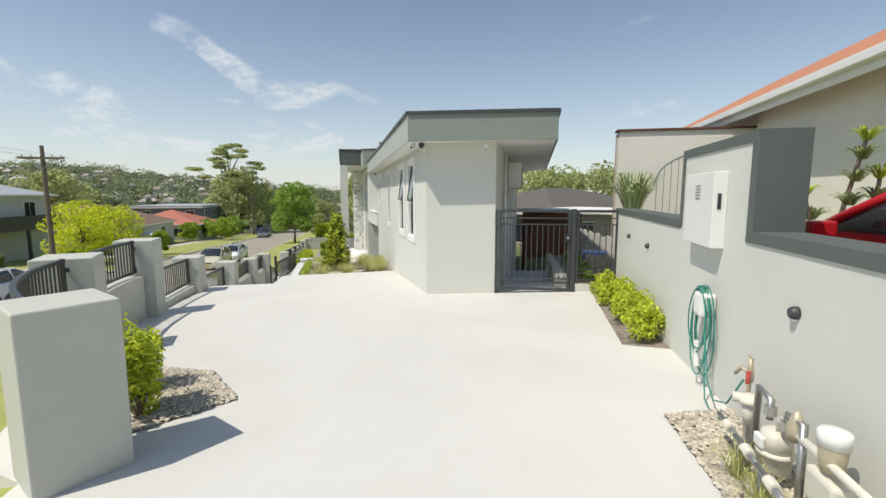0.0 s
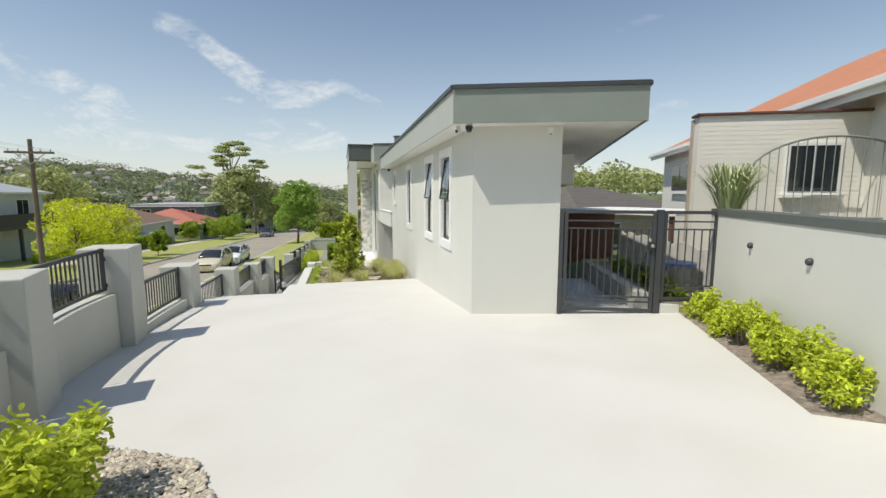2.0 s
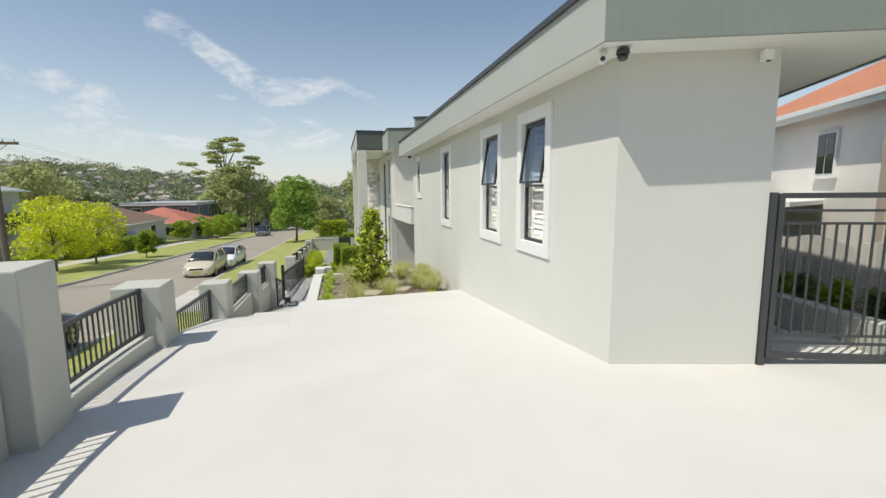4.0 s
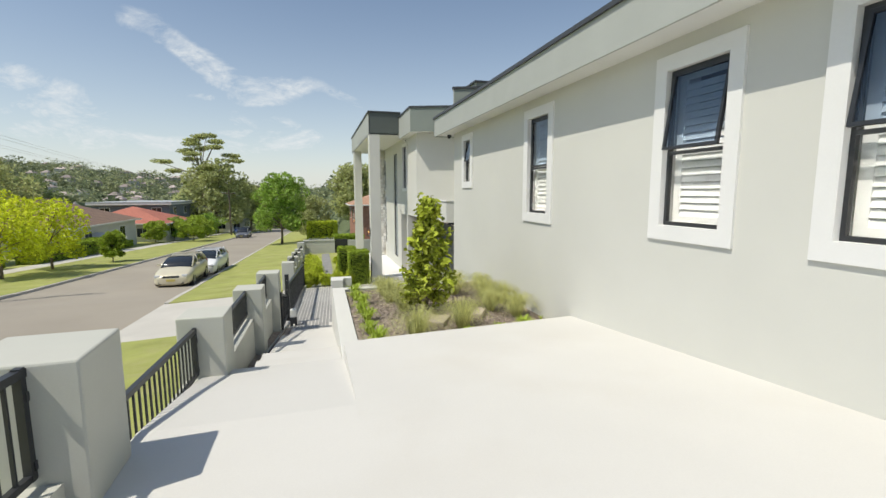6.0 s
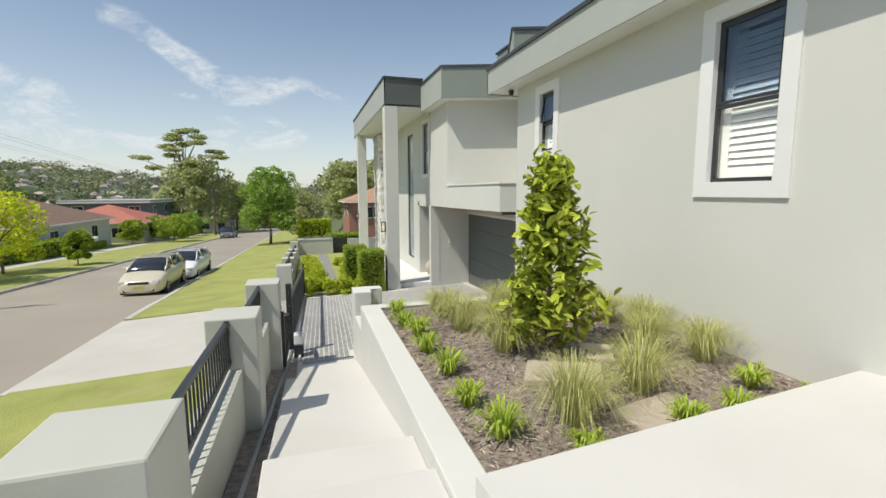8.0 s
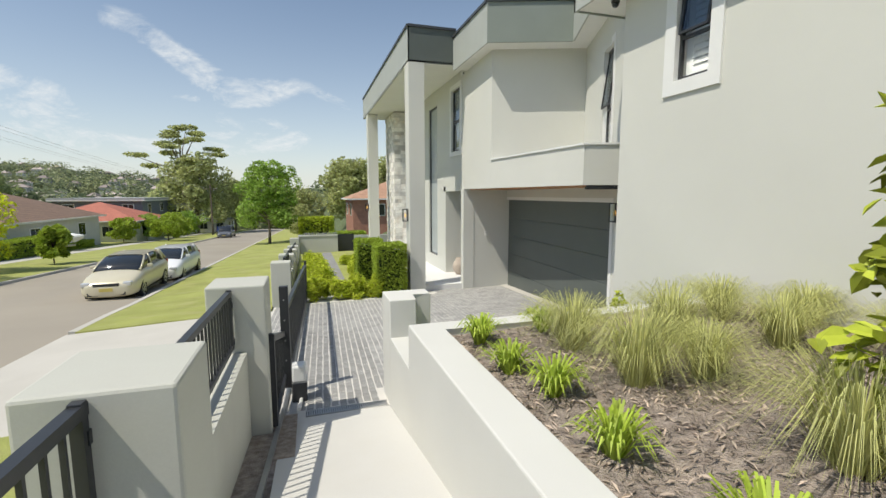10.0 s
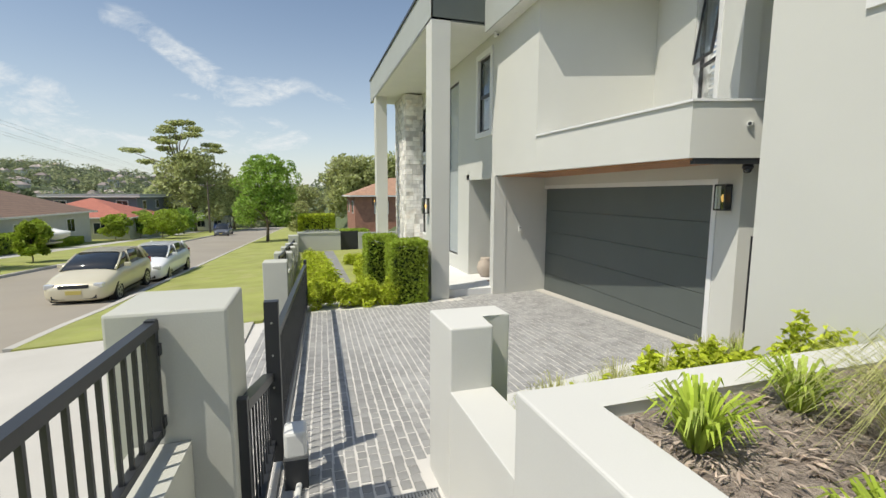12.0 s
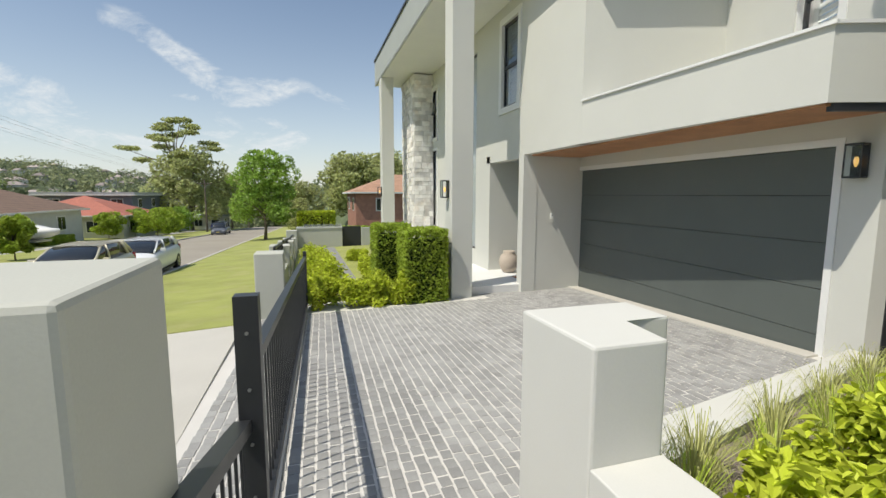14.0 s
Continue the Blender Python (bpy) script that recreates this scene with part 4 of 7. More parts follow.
camera_dome((-0.13, -0.20, 3.03), 0, True)
camera_dome((-0.27, -0.10, 3.03), -30, False)
camera_dome((-0.12, 12.2, 3.03), 0, True)
camera_dome((0.72, 12.83, 0.98), -60, False)
camera_dome((0.78, 12.88, 0.43), 0, True)
camera_dome((-0.25, 18.2, 3.60), 0, False)
sensor = thing("motion_light_sensor", (1.06, -0.55, 2.99), "small white sensor box under the eave", "sensor", rz=-19)
part("case", box(-0.04, 0.04, -0.05, 0.03, -0.09, 0.0, bevel=0.008), PLASTIC_W, sensor)
part("eye", lathe([(0.02, 0), (0.015, 0.012), (0.004, 0.016)], at=(0, -0.03, -0.1), sides=10), BLACK, sensor)
for k, (x, y, z) in enumerate([(-0.25, 17.2, 3.62), (0.3, 16.05, 3.62), (0.95, 15.9, 3.62), (-0.9, 20.0, 3.77), (-0.9, 22.5, 3.77), (-0.9, 25.0, 3.77), (-0.25, 5.0, 3.05), (-0.25, 8.5, 3.05)]):
    dl = thing("downlight", (x, y, z), "small round white recessed downlight", "downlight", "soffit downlights")
    part("ring", lathe([(0.045, 0.002), (0.045, -0.008), (0.035, -0.008)], sides=16), WHITE, dl)

# stone feature
stone_wall = thing("stone_feature", (0, 0, 0), "tall feature pier clad in pale split stone", "pier")
part("core", box(-0.72, -0.06, 25.33, 27.2, -2.9, 3.74), GROUT, stone_wall)
r = random.Random(5)
z = -2.4
while z < 3.65:
    h = 0.10 + 0.12 * r.random()
    for axis, lo, hi in (("y", 25.33, 27.2), ("x", -0.72, -0.06)):
        u = lo
        while u < hi - 0.05:
            w = min(0.10 + 0.24 * r.random(), hi - u)
            d = 0.012 + 0.035 * r.random()
            zz = min(z + h, 3.72)
            if axis == "y":
                b = box(-0.72 - d, -0.718, u + 0.006, u + w - 0.006, z + 0.006, zz - 0.006)
            else:
                b = box(u + 0.006, u + w - 0.006, 25.33 - d, 25.332, z + 0.006, zz - 0.006)
            part("stone", b, STONE, stone_wall)
            u += w
    z += h

# entry details
pot = thing("urn", (0.3, 19.9, -2.17), "round glazed stoneware urn on the porch", "urn")
part("body", lathe([(0.12, 0), (0.2, 0.1), (0.24, 0.25), (0.2, 0.4), (0.13, 0.47), (0.15, 0.52), (0.14, 0.52)], sides=20), SANDSTONE, pot, smooth=True)
mat_ob = part("doormat", box(0.1, 0.5, 18.75, 19.3, -2.17, -2.155), TIMBER)
tagged(mat_ob, "brown coir doormat on the white porch floor", "doormat")
bell = thing("intercom", (0.55, 18.42, -0.75), "small white intercom on the garage return wall", "intercom")
part("case", box(-0.03, 0.03, -0.025, 0.0, -0.06, 0.06, bevel=0.005), PLASTIC_W, bell)
part("lens", box(-0.012, 0.012, -0.03, -0.024, 0.01, 0.035), BLACK, bell)
# ---- side gate ----
gate = thing("side_gate", (1.294, -0.491, 0), "charcoal steel side gate with vertical bars", "gate", rz=math.degrees(math.atan2(GATE_D.y, GATE_D.x)))


def gate_leaf(s0, s1, zb, parent):
    for s in (s0 + 0.025, s1 - 0.025):
        part("stile", box(s - 0.025, s + 0.025, -0.025, 0.025, zb, 1.74), CHAR, parent)
    for z in (zb + 0.03, zb + 0.16, zb + 0.24, 1.46, 1.58, 1.72):
        w = 0.025 if z in (zb + 0.03, 1.72) else 0.012
        part("rail", box(s0 + 0.05, s1 - 0.05, -w, w, z - w, z + w), CHAR, parent)
    k = int((s1 - s0) / 0.105)
    for i in range(1, k):
        s = s0 + (s1 - s0) * i / k
        part("bar", box(s - 0.008, s + 0.008, -0.008, 0.008, zb + 0.24, 1.46), CHAR, parent)


part("post", box(0.01, 0.06, -0.03, 0.03, 0.0, 1.75), CHAR, gate)
gate_leaf(0.08, 1.46, 0.14, gate)
part("post", box(1.47, 1.56, -0.045, 0.045, 0.1, 1.76), CHAR, gate)
gate_leaf(1.57, 2.36, 0.34, gate)
part("lock", box(1.36, 1.45, -0.05, 0.05, 1.12, 1.26, bevel=0.01), BLACK, gate)
part("latch_knob", lathe([(0.03, 0), (0.032, 0.03), (0.01, 0.05)], sides=12, at=(1.41, -0.06, 1.18)), STEEL, gate)
part("kerb", box(1.57, 2.4, -0.03, 0.12, -0.2, 0.29, bevel=0.01), RENDER, gate)

# ---- behind the side gate ----
def side(s, o):
    p = Vector((1.294, -0.491, 0)) + WALL_D * s + WALL_N * o
    return p.x, p.y


# blue in the paving colour stands for skylight on the shaded path
tagged(part("side_path", prism([side(0.05, 0.0), side(7, 0.0), side(7, 1.15), side(0.05, 1.15)], -1.6, lambda x, y: 0.04 - 0.11 * (y + 0.5)), mat("skylit_paving", (0.56, 0.59, 0.64), 0.7, var=0.08, fine=60, bump=0.2)), "concrete side path falling away behind the gate, tinted blue for skylight", "path", kind="structure")
tagged(part("side_bed", prism([side(0.14, 1.4), side(9, 1.4), side(9, 2.35), side(0.14, 2.35)], -1.6, lambda x, y: 0.28 - 0.08 * (y + 0.5)), MULCH), "planted soil strip beside the side path", "soil", kind="stuff")
tagged(part("side_bed_wall", prism([side(0.14, 1.2), side(9, 1.2), side(9, 1.4), side(0.14, 1.4)], -1.6, lambda x, y: 0.42 - 0.09 * (y + 0.5)), RENDER_B), "low rendered garden wall beside the side path", "wall", kind="structure")
for k in range(7):
    x, y = side(0.5 + 0.75 * k, 1.85)
    shrub("shrub", (x, y, 0.2 - 0.08 * (y + 0.5)), 0.55, 0.5, 0.5, DARKLEAF if k % 2 else HEDGE, "dark green leafy shrub with small pale flowers by the side path", 40 + k, 700, 0.035, "side path shrubs")
tub = thing("garden_tub", (*side(0.75, 2.0), 0.25), "white cloth draped over a blue tub by the palings", "tub", rz=20)
part("tub", lathe([(0.2, 0), (0.24, 0.5), (0.26, 0.62), (0.24, 0.62)], sides=18), mat("blue_tub", (0.08, 0.15, 0.42), 0.4), tub, smooth=True)
bm = bmesh.new()
ring0, ring1 = [], []
for k in range(28):
    a = k * 2 * math.pi / 28
    q = 0.27 + 0.03 * math.sin(k * 2.1)
    ring0.append(bm.verts.new((0.25 * math.cos(a), 0.25 * math.sin(a), 0.58 if math.sin(a) < 0.3 else 0.45)))
    ring1.append(bm.verts.new((q * 1.15 * math.cos(a), q * 1.15 * math.sin(a), 0.12 + 0.1 * math.sin(k * 0.9))))
for k in range(28):
    bm.faces.new((ring0[k], ring0[(k + 1) % 28], ring1[(k + 1) % 28], ring1[k]))
bmesh.ops.solidify(bm, geom=bm.faces[:], thickness=0.006)
part("cloth", bm, WHITE, tub, "white cloth in folds", smooth=True)
PALING = mat("weathered_palings", (0.62, 0.60, 0.56), 0.85, var=0.12, scale=3, fine=60, bump=0.3, rnd=0.1)
palings = thing("paling_fence", (0, 0, 0), "weathered grey paling fence with a scalloped top", "fence")
for k in range(70):
    x, y = side(-0.6 + k * 0.14, 2.42)
    part("paling", prism([side(-0.6 + k * 0.14, 2.42), side(-0.6 + k * 0.14 + 0.12, 2.42), side(-0.6 + k * 0.14 + 0.12, 2.45), side(-0.6 + k * 0.14, 2.45)], -0.6, 1.02 - 0.05 * (y + 0.5) + 0.10 * abs(math.sin(k * 0.26))), PALING, palings)
ac = thing("air_conditioner", (*side(3.2, 0.22), 1.0), "white outdoor air conditioning unit on the side wall", "air conditioner", rz=math.degrees(math.atan2(WALL_D.y, WALL_D.x)))
part("case", box(-0.42, 0.42, -0.17, 0.17, 1.2, 1.85, bevel=0.02), PLASTIC_W, ac)
part("grille", lathe([(0.25, 0), (0.25, 0.01)], sides=20), BLACK, ac).matrix_basis = pose(0, -0.172, 1.5, 90)
for k in range(3):
    x, y = side(2.0 + k * 1.3, 0.05)
    dp = thing("downpipe", (x, y, 0), "white round downpipe on the side wall", "pipe", "side wall pipes")
    part("pipe", tube([(0, 0, -0.6), (0, 0, 3.0)], 0.04), PLASTIC_W, dp)
tank = thing("water_tank", (9.35, 11.9, -0.55), "round dark green ribbed water tank", "tank")
part("body", lathe([(0.75, 0), (0.78, 0.1), (0.75, 0.3), (0.78, 0.6), (0.75, 0.9), (0.78, 1.2), (0.75, 1.6), (0.5, 1.85), (0.1, 1.9)], sides=24), mat("tank_plastic", (0.05, 0.27, 0.22), 0.5), tank, smooth=True)


def tile_courses(m, pitch):
    """Horizontal tile courses and a finer cross rib, as colour and relief."""
    n, l = m.node_tree.nodes, m.node_tree.links
    p = n["Principled BSDF"]
    co, wv, rmp, mul = n.new("ShaderNodeTexCoord"), n.new("ShaderNodeTexWave"), n.new("ShaderNodeMapRange"), n.new("ShaderNodeMix")
    wv.bands_direction, wv.wave_profile = "Z", "SAW"
    wv.inputs["Scale"].default_value = 0.314 / pitch
    wv.inputs["Distortion"].default_value = 0.0
    l.new(co.outputs["Object"], wv.inputs["Vector"]), l.new(wv.outputs["Fac"], rmp.inputs["Value"])
    rmp.inputs["From Min"].default_value, rmp.inputs["From Max"].default_value = 0.0, 0.25
    rmp.inputs["To Min"].default_value = 0.55
    mul.data_type, mul.blend_type = "RGBA", "MULTIPLY"
    mul.inputs["Factor"].default_value = 1.0
    src = p.inputs["Base Color"].links[0].from_socket
    l.new(src, mul.inputs["A"]), l.new(rmp.outputs[0], mul.inputs["B"]), l.new(mul.outputs["Result"], p.inputs["Base Color"])


FADED_TILE = mat("faded_terracotta", (0.44, 0.26, 0.17), 0.85, var=0.2, scale=2, fine=12, bump=0.8, depth=0.03)
for m in (TERRACOTTA, BROWN_TILE, RED_TILE, FADED_TILE):
    tile_courses(m, 0.14)


def gable_house(name, at, rz, w, d, wall_h, roof_h, wall_m, roof_m, label, hip=True, eave=0.5, windows=2, group="", flat=False):
    """A house with walls, eaves, a hipped or flat roof, and windows on its street side (-y) and its near side (-x)."""
    ob = thing(name, at, label, "house", group, rz=rz)
    part("wall", box(-w / 2, w / 2, -d / 2, d / 2, -3, wall_h), wall_m, ob)
    e = eave
    bm = bmesh.new()
    if flat:
        box(-w / 2 - e, w / 2 + e, -d / 2 - e, d / 2 + e, wall_h, wall_h + 0.35, bm)
    else:
        lo = [bm.verts.new(p) for p in ((-w / 2 - e, -d / 2 - e, wall_h), (w / 2 + e, -d / 2 - e, wall_h), (w / 2 + e, d / 2 + e, wall_h), (-w / 2 - e, d / 2 + e, wall_h))]
        ins = (min(w, d) / 2 if hip else -e)
        if w >= d:
            hi = [bm.verts.new((-w / 2 + ins, 0, wall_h + roof_h)), bm.verts.new((w / 2 - ins + 0.01, 0, wall_h + roof_h))]
            bm.faces.new((lo[0], lo[1], hi[1], hi[0])), bm.faces.new((lo[2], lo[3], hi[0], hi[1])), bm.faces.new((lo[1], lo[2], hi[1])), bm.faces.new((lo[3], lo[0], hi[0]))
        else:
            hi = [bm.verts.new((0, -d / 2 + ins, wall_h + roof_h)), bm.verts.new((0, d / 2 - ins + 0.01, wall_h + roof_h))]
            bm.faces.new((lo[3], lo[0], hi[0], hi[1])), bm.faces.new((lo[1], lo[2], hi[1], hi[0])), bm.faces.new((lo[0], lo[1], hi[0])), bm.faces.new((lo[2], lo[3], hi[1]))
        bm.faces.new(lo[::-1])
    part("roof", bm, roof_m, ob)
    part("gutter", wall_run((-w / 2 - e - 0.06, -d / 2 - e - 0.06), (w / 2 + e + 0.06, -d / 2 - e - 0.06), wall_h - 0.12, wall_h + 0.03, -0.05), WHITE, ob)
    part("gutter", wall_run((-w / 2 - e - 0.06, d / 2 + e), (-w / 2 - e - 0.06, -d / 2 - e), wall_h - 0.12, wall_h + 0.03, -0.05), WHITE, ob)
    for k in range(windows):
        x = -w / 2 + w * (k + 0.5) / windows
        for (a, b) in ((x, -d / 2), (None, -d / 2 + d * (k + 0.5) / windows)):
            if a is not None:
                wo = part("window_frame", box(a - 0.75, a + 0.75, b - 0.05, b, wall_h - 1.9, wall_h - 0.55), WHITE, ob)
                part("pane", box(a - 0.66, a - 0.03, b - 0.06, b - 0.02, wall_h - 1.81, wall_h - 0.64), GLASS_D, wo)
                part("pane", box(a + 0.03, a + 0.66, b - 0.06, b - 0.02, wall_h - 1.81, wall_h - 0.64), GLASS_D, wo)
            else:
                wo = part("window_frame", box(-w / 2 - 0.05, -w / 2, b - 0.75, b + 0.75, wall_h - 1.9, wall_h - 0.55), WHITE, ob)
                part("pane", box(-w / 2 - 0.06, -w / 2 - 0.02, b - 0.66, b - 0.03, wall_h - 1.81, wall_h - 0.64), GLASS_D, wo)
                part("pane", box(-w / 2 - 0.06, -w / 2 - 0.02, b + 0.03, b + 0.66, wall_h - 1.81, wall_h - 0.64), GLASS_D, wo)
    return ob


# the house behind the side path
CREAM_BRICK = mat("cream_brick", (0.50, 0.40, 0.28), 0.85, var=0.15, scale=3, fine=30, bump=0.4)
SLATE_TILE = mat("grey_brown_tiles", (0.13, 0.115, 0.10), 0.8, var=0.2, scale=2, fine=12, bump=0.8, depth=0.03)
tile_courses(SLATE_TILE, 0.14)
gable_house("bungalow", (13.5, 20.5, -1.2), 24, 12, 9, 2.2, 1.5, CREAM_BRICK, SLATE_TILE, "low cream brick bungalow with a dark grey tiled roof")
carport = thing("carport", (8.0, 7.2, -0.9), "open carport with a thin white-edged flat roof", "carport", rz=24)
part("roof", box(-1.6, 2.6, -2.4, 2.4, 2.25, 2.36), WHITE, carport)
for x in (-1.4, 2.4):
    for y in (-2.2, 2.2):
        part("post", box(x - 0.06, x + 0.06, y - 0.06, y + 0.06, -1.0, 2.25), mat("stained_timber", (0.16, 0.06, 0.04), 0.7), carport)
part("back_screen", box(-1.4, 2.4, 2.15, 2.2, 0.2, 2.2), bpy.data.materials["stained_timber"], carport)

# ---- neighbour above the boundary wall ----
tagged(part("upper_garden", prism([along(4.0, TW), along(-9, TW), along(-9, 14), along(4.0, 14)], -1.0, lambda x, y: 1.45 if y > -4.5 else 1.45 - min(1.0, (-4.5 - y) * 0.6)), LAWN), "neighbour's raised garden behind the boundary wall", "ground", kind="structure")
NB = Vector((4.66, 0.52, 0))
neighbour = thing("neighbour_house", (NB.x, NB.y, 0), "white-painted brick house with a terracotta roof and flat porch block", "house", rz=math.degrees(math.atan2(WALL_N.y, WALL_N.x)))
# local x runs away from the street along the porch block's front, local y up the site
part("porch_wall", box(0, 4.8, 0, 0.24, -1, 3.48), WHITE_BRICK, neighbour)
part("corner_quoin", box(-0.02, 0.24, 0.241, 0.42, -1, 3.46), SANDSTONE, neighbour)
part("coping", box(-0.06, 4.86, -0.06, 0.30, 3.48, 3.53, bevel=0.01), mat("brown_coping", (0.12, 0.05, 0.035), 0.7), neighbour)
bm = bmesh.new()
for k in range(25):
    z = 1.3 + k * 0.086
    if z < 3.44:
        box(-0.004, 4.8, -0.004, 0.0, z + 0.003, z + 0.081, bm)
part("brick_course", bm, WHITE_BRICK, neighbour)
part("main_wall", box(2.8, 12, -6.0, 13.5, -1, 3.80), WHITE_BRICK, neighbour)
bm = bmesh.new()
lo = [bm.verts.new(p) for p in ((2.3, -6.5, 3.84), (12.4, -6.5, 3.84), (12.4, 14, 3.84), (2.3, 14, 3.84))]
hi = [bm.verts.new((7.1, -1.5, 6.4)), bm.verts.new((7.1, 9.0, 6.4))]
bm.faces.new((lo[3], lo[0], hi[0], hi[1])), bm.faces.new((lo[1], lo[2], hi[1], hi[0])), bm.faces.new((lo[0], lo[1], hi[0])), bm.faces.new((lo[2], lo[3], hi[1])), bm.faces.new(lo[::-1])
part("roof", bm, TERRACOTTA, neighbour)
part("gutter", box(2.19, 2.31, -6.55, 14.05, 3.74, 3.87, bevel=0.01), WHITE, neighbour)
part("fascia", box(2.31, 2.35, -6.5, 14.0, 3.62, 3.82), WHITE, neighbour)
for y, w in ((6.7, 0.8), (10.7, 2.2), (-1.6, 1.0)):
    fr = part("window_frame", box(2.72, 2.8, y - w / 2, y + w / 2, 2.1, 3.25), WHITE, neighbour)
    part("pane", box(2.70, 2.74, y - w / 2 + 0.06, y - 0.03, 2.16, 3.19), GLASS_D, fr)
    part("pane", box(2.70, 2.74, y + 0.03, y + w / 2 - 0.06, 2.16, 3.19), GLASS_D, fr)
    part("window_sill", box(2.66, 2.8, y - w / 2 - 0.06, y + w / 2 + 0.06, 2.03, 2.1), WHITE, fr)
fr = part("window_frame", box(1.5, 2.4, -0.06, 0.0, 2.0, 2.95), WHITE, neighbour)
part("pane", box(1.56, 1.93, -0.075, -0.05, 2.06, 2.89), GLASS_D, fr)
part("pane", box(1.97, 2.34, -0.075, -0.05, 2.06, 2.89), GLASS_D, fr)
part("window_sill", box(1.45, 2.45, -0.12, 0.0, 1.94, 2.0), WHITE, fr)
arch = thing("arched_railing", (NB.x, NB.y, 0), "grey steel balustrade with an arched top rail", "railing", rz=math.degrees(math.atan2(WALL_N.y, WALL_N.x)))


def arch_z(x):
    return 2.25 + 0.75 * math.sqrt(max(0, 1 - ((x - 2.0) / 1.35) ** 2))


part("top_rail", tube([(0.65 + 0.135 * k, -0.55, arch_z(0.65 + 0.135 * k)) for k in range(21)], 0.02), FASCIA, arch)
part("bottom_rail", tube([(0.65, -0.55, 1.6), (3.35, -0.55, 1.6)], 0.018), FASCIA, arch)
for k in range(19):
    x = 0.72 + k * 0.142
    part("bar", tube([(x, -0.55, 1.45), (x, -0.55, arch_z(x))], 0.008, sides=6), FASCIA, arch)
tuft("yucca", (4.05, -0.92, 1.62), 0.52, 0.85, 260, mat("yucca_leaf", (0.40, 0.46, 0.22), 0.5, var=0.3, bump=0, island=0.3), "spiky grey-green yucca behind the boundary wall", 3, 0.013, droop=0.12)
cane = thing("cane_plant", (3.75, -5.0, 0.9), "tall leafy cane plant against the neighbour's wall", "plant")
part("stem", tube([(0, 0, 0), (0.1, 0.1, 0.8), (0.1, -0.1, 1.75)], 0.03, r_end=0.02), BARK, cane)
part("stem", tube([(0.1, 0, 0), (-0.2, 0.1, 0.6), (-0.3, 0.2, 1.15)], 0.03, r_end=0.02), BARK, cane)
part("stem", tube([(0.1, 0, 0), (0.3, -0.1, 0.6), (0.35, -0.1, 1.35)], 0.03, r_end=0.02), BARK, cane)
for k, p in enumerate(((0.1, -0.1, 1.72), (0.1, -0.08, 1.52), (0.1, -0.04, 1.28), (0.1, 0.0, 1.02), (-0.3, 0.2, 1.12), (-0.24, 0.14, 0.86), (0.35, -0.1, 1.32), (0.33, -0.1, 1.08), (0.2, -0.05, 0.72))):
    head = tuft("leaf_head", p, 0.19, 0.16, 44, BLADE if k in (0, 4, 6) else DARKLEAF, "", 8 + k, 0.010, droop=0.75)
    head.parent = cane
    for key in ("label", "category"):
        if key in head:
            del head[key]
shrub("shrub", (*along(0.5, 0.62), 1.4), 0.6, 0.6, 0.75, HEDGE, "broad-leaved garden plant behind the boundary wall", 77, 500, 0.06)

# ---- things on the boundary wall ----
WALL_RZ = math.degrees(math.atan2(WALL_D.y, WALL_D.x))      # local x runs up the site, +y faces the street


def on_wall(s, z, off=0.0):
    x, y = along(s, -off)
    return (x, y, z)


meter_box = thing("meter_box", on_wall(-0.76, 0), "white steel electricity meter box on the wall", "meter box", rz=WALL_RZ)
part("case", box(-0.35, 0.35, 0.0, 0.10, 1.59, 2.23, bevel=0.006), PLASTIC_W, meter_box)
part("door", box(-0.345, 0.345, 0.10, 0.11, 1.595, 2.225, bevel=0.003), PLASTIC_W, meter_box)
part("latch", box(-0.358, -0.349, 0.05, 0.075, 1.92, 2.05), BLACK, meter_box)
for k in range(5):
    part("vent", box(-0.05, 0.07, 0.11, 0.114, 2.0 + k * 0.028, 2.010 + k * 0.028), STEEL, meter_box)
for x, y, z in ((3.02, -2.33, 1.35), (2.48, -3.49, 1.33), (0.96, -6.8, 1.34)):
    s = (Vector((x, y, 0)) - WP).dot(WALL_D)
    lamp = thing("step_light", on_wall(s, z), "small dark half-dome wall light", "wall light", "boundary wall lights", rz=WALL_RZ)
    part("hood", lathe([(0.038, 0.0), (0.040, 0.02), (0.030, 0.043), (0.012, 0.052)], sides=16), CHAR, lamp, smooth=True).matrix_basis = pose(0, 0, 0, -90)
    part("lens", box(-0.022, 0.022, 0.0, 0.035, -0.042, -0.037), PLASTIC_W, lamp)
hose = thing("garden_hose", on_wall(-0.97, 0), "green garden hose coiled over a white wall hanger", "hose", rz=WALL_RZ)
part("hanger", box(-0.10, 0.10, 0.0, 0.13, 0.97, 1.19, bevel=0.03), PLASTIC_W, hose)
part("hanger_back", box(-0.07, 0.07, 0.0, 0.03, 0.45, 0.99, bevel=0.01), PLASTIC_W, hose)
part("coupling", tube([(0.03, 0.10, 0.74), (-0.02, 0.10, 0.52)], 0.022, sides=10), PLASTIC_W, hose)
pts = []
for k in range(7 * 36 + 1):
    a = k / 36 * 2 * math.pi
    j = k / 36
    w = 0.135 + 0.03 * math.sin(j * 2.1)
    low = 0.60 + 0.14 * math.sin(j * 1.7 + 0.5)
    top_z = 1.235 - 0.01 * math.cos(j * 3.0)
    c, q = math.cos(a), math.sin(a)
    pts.append((w * q * (1.0 + 0.25 * (1 - c) / 2), 0.045 + 0.012 * j + 0.015 * q, top_z - (low + 0.06) * (1 - c) / 2))
part("coil", tube(pts, 0.0065, sides=6), HOSE, hose, smooth=True)
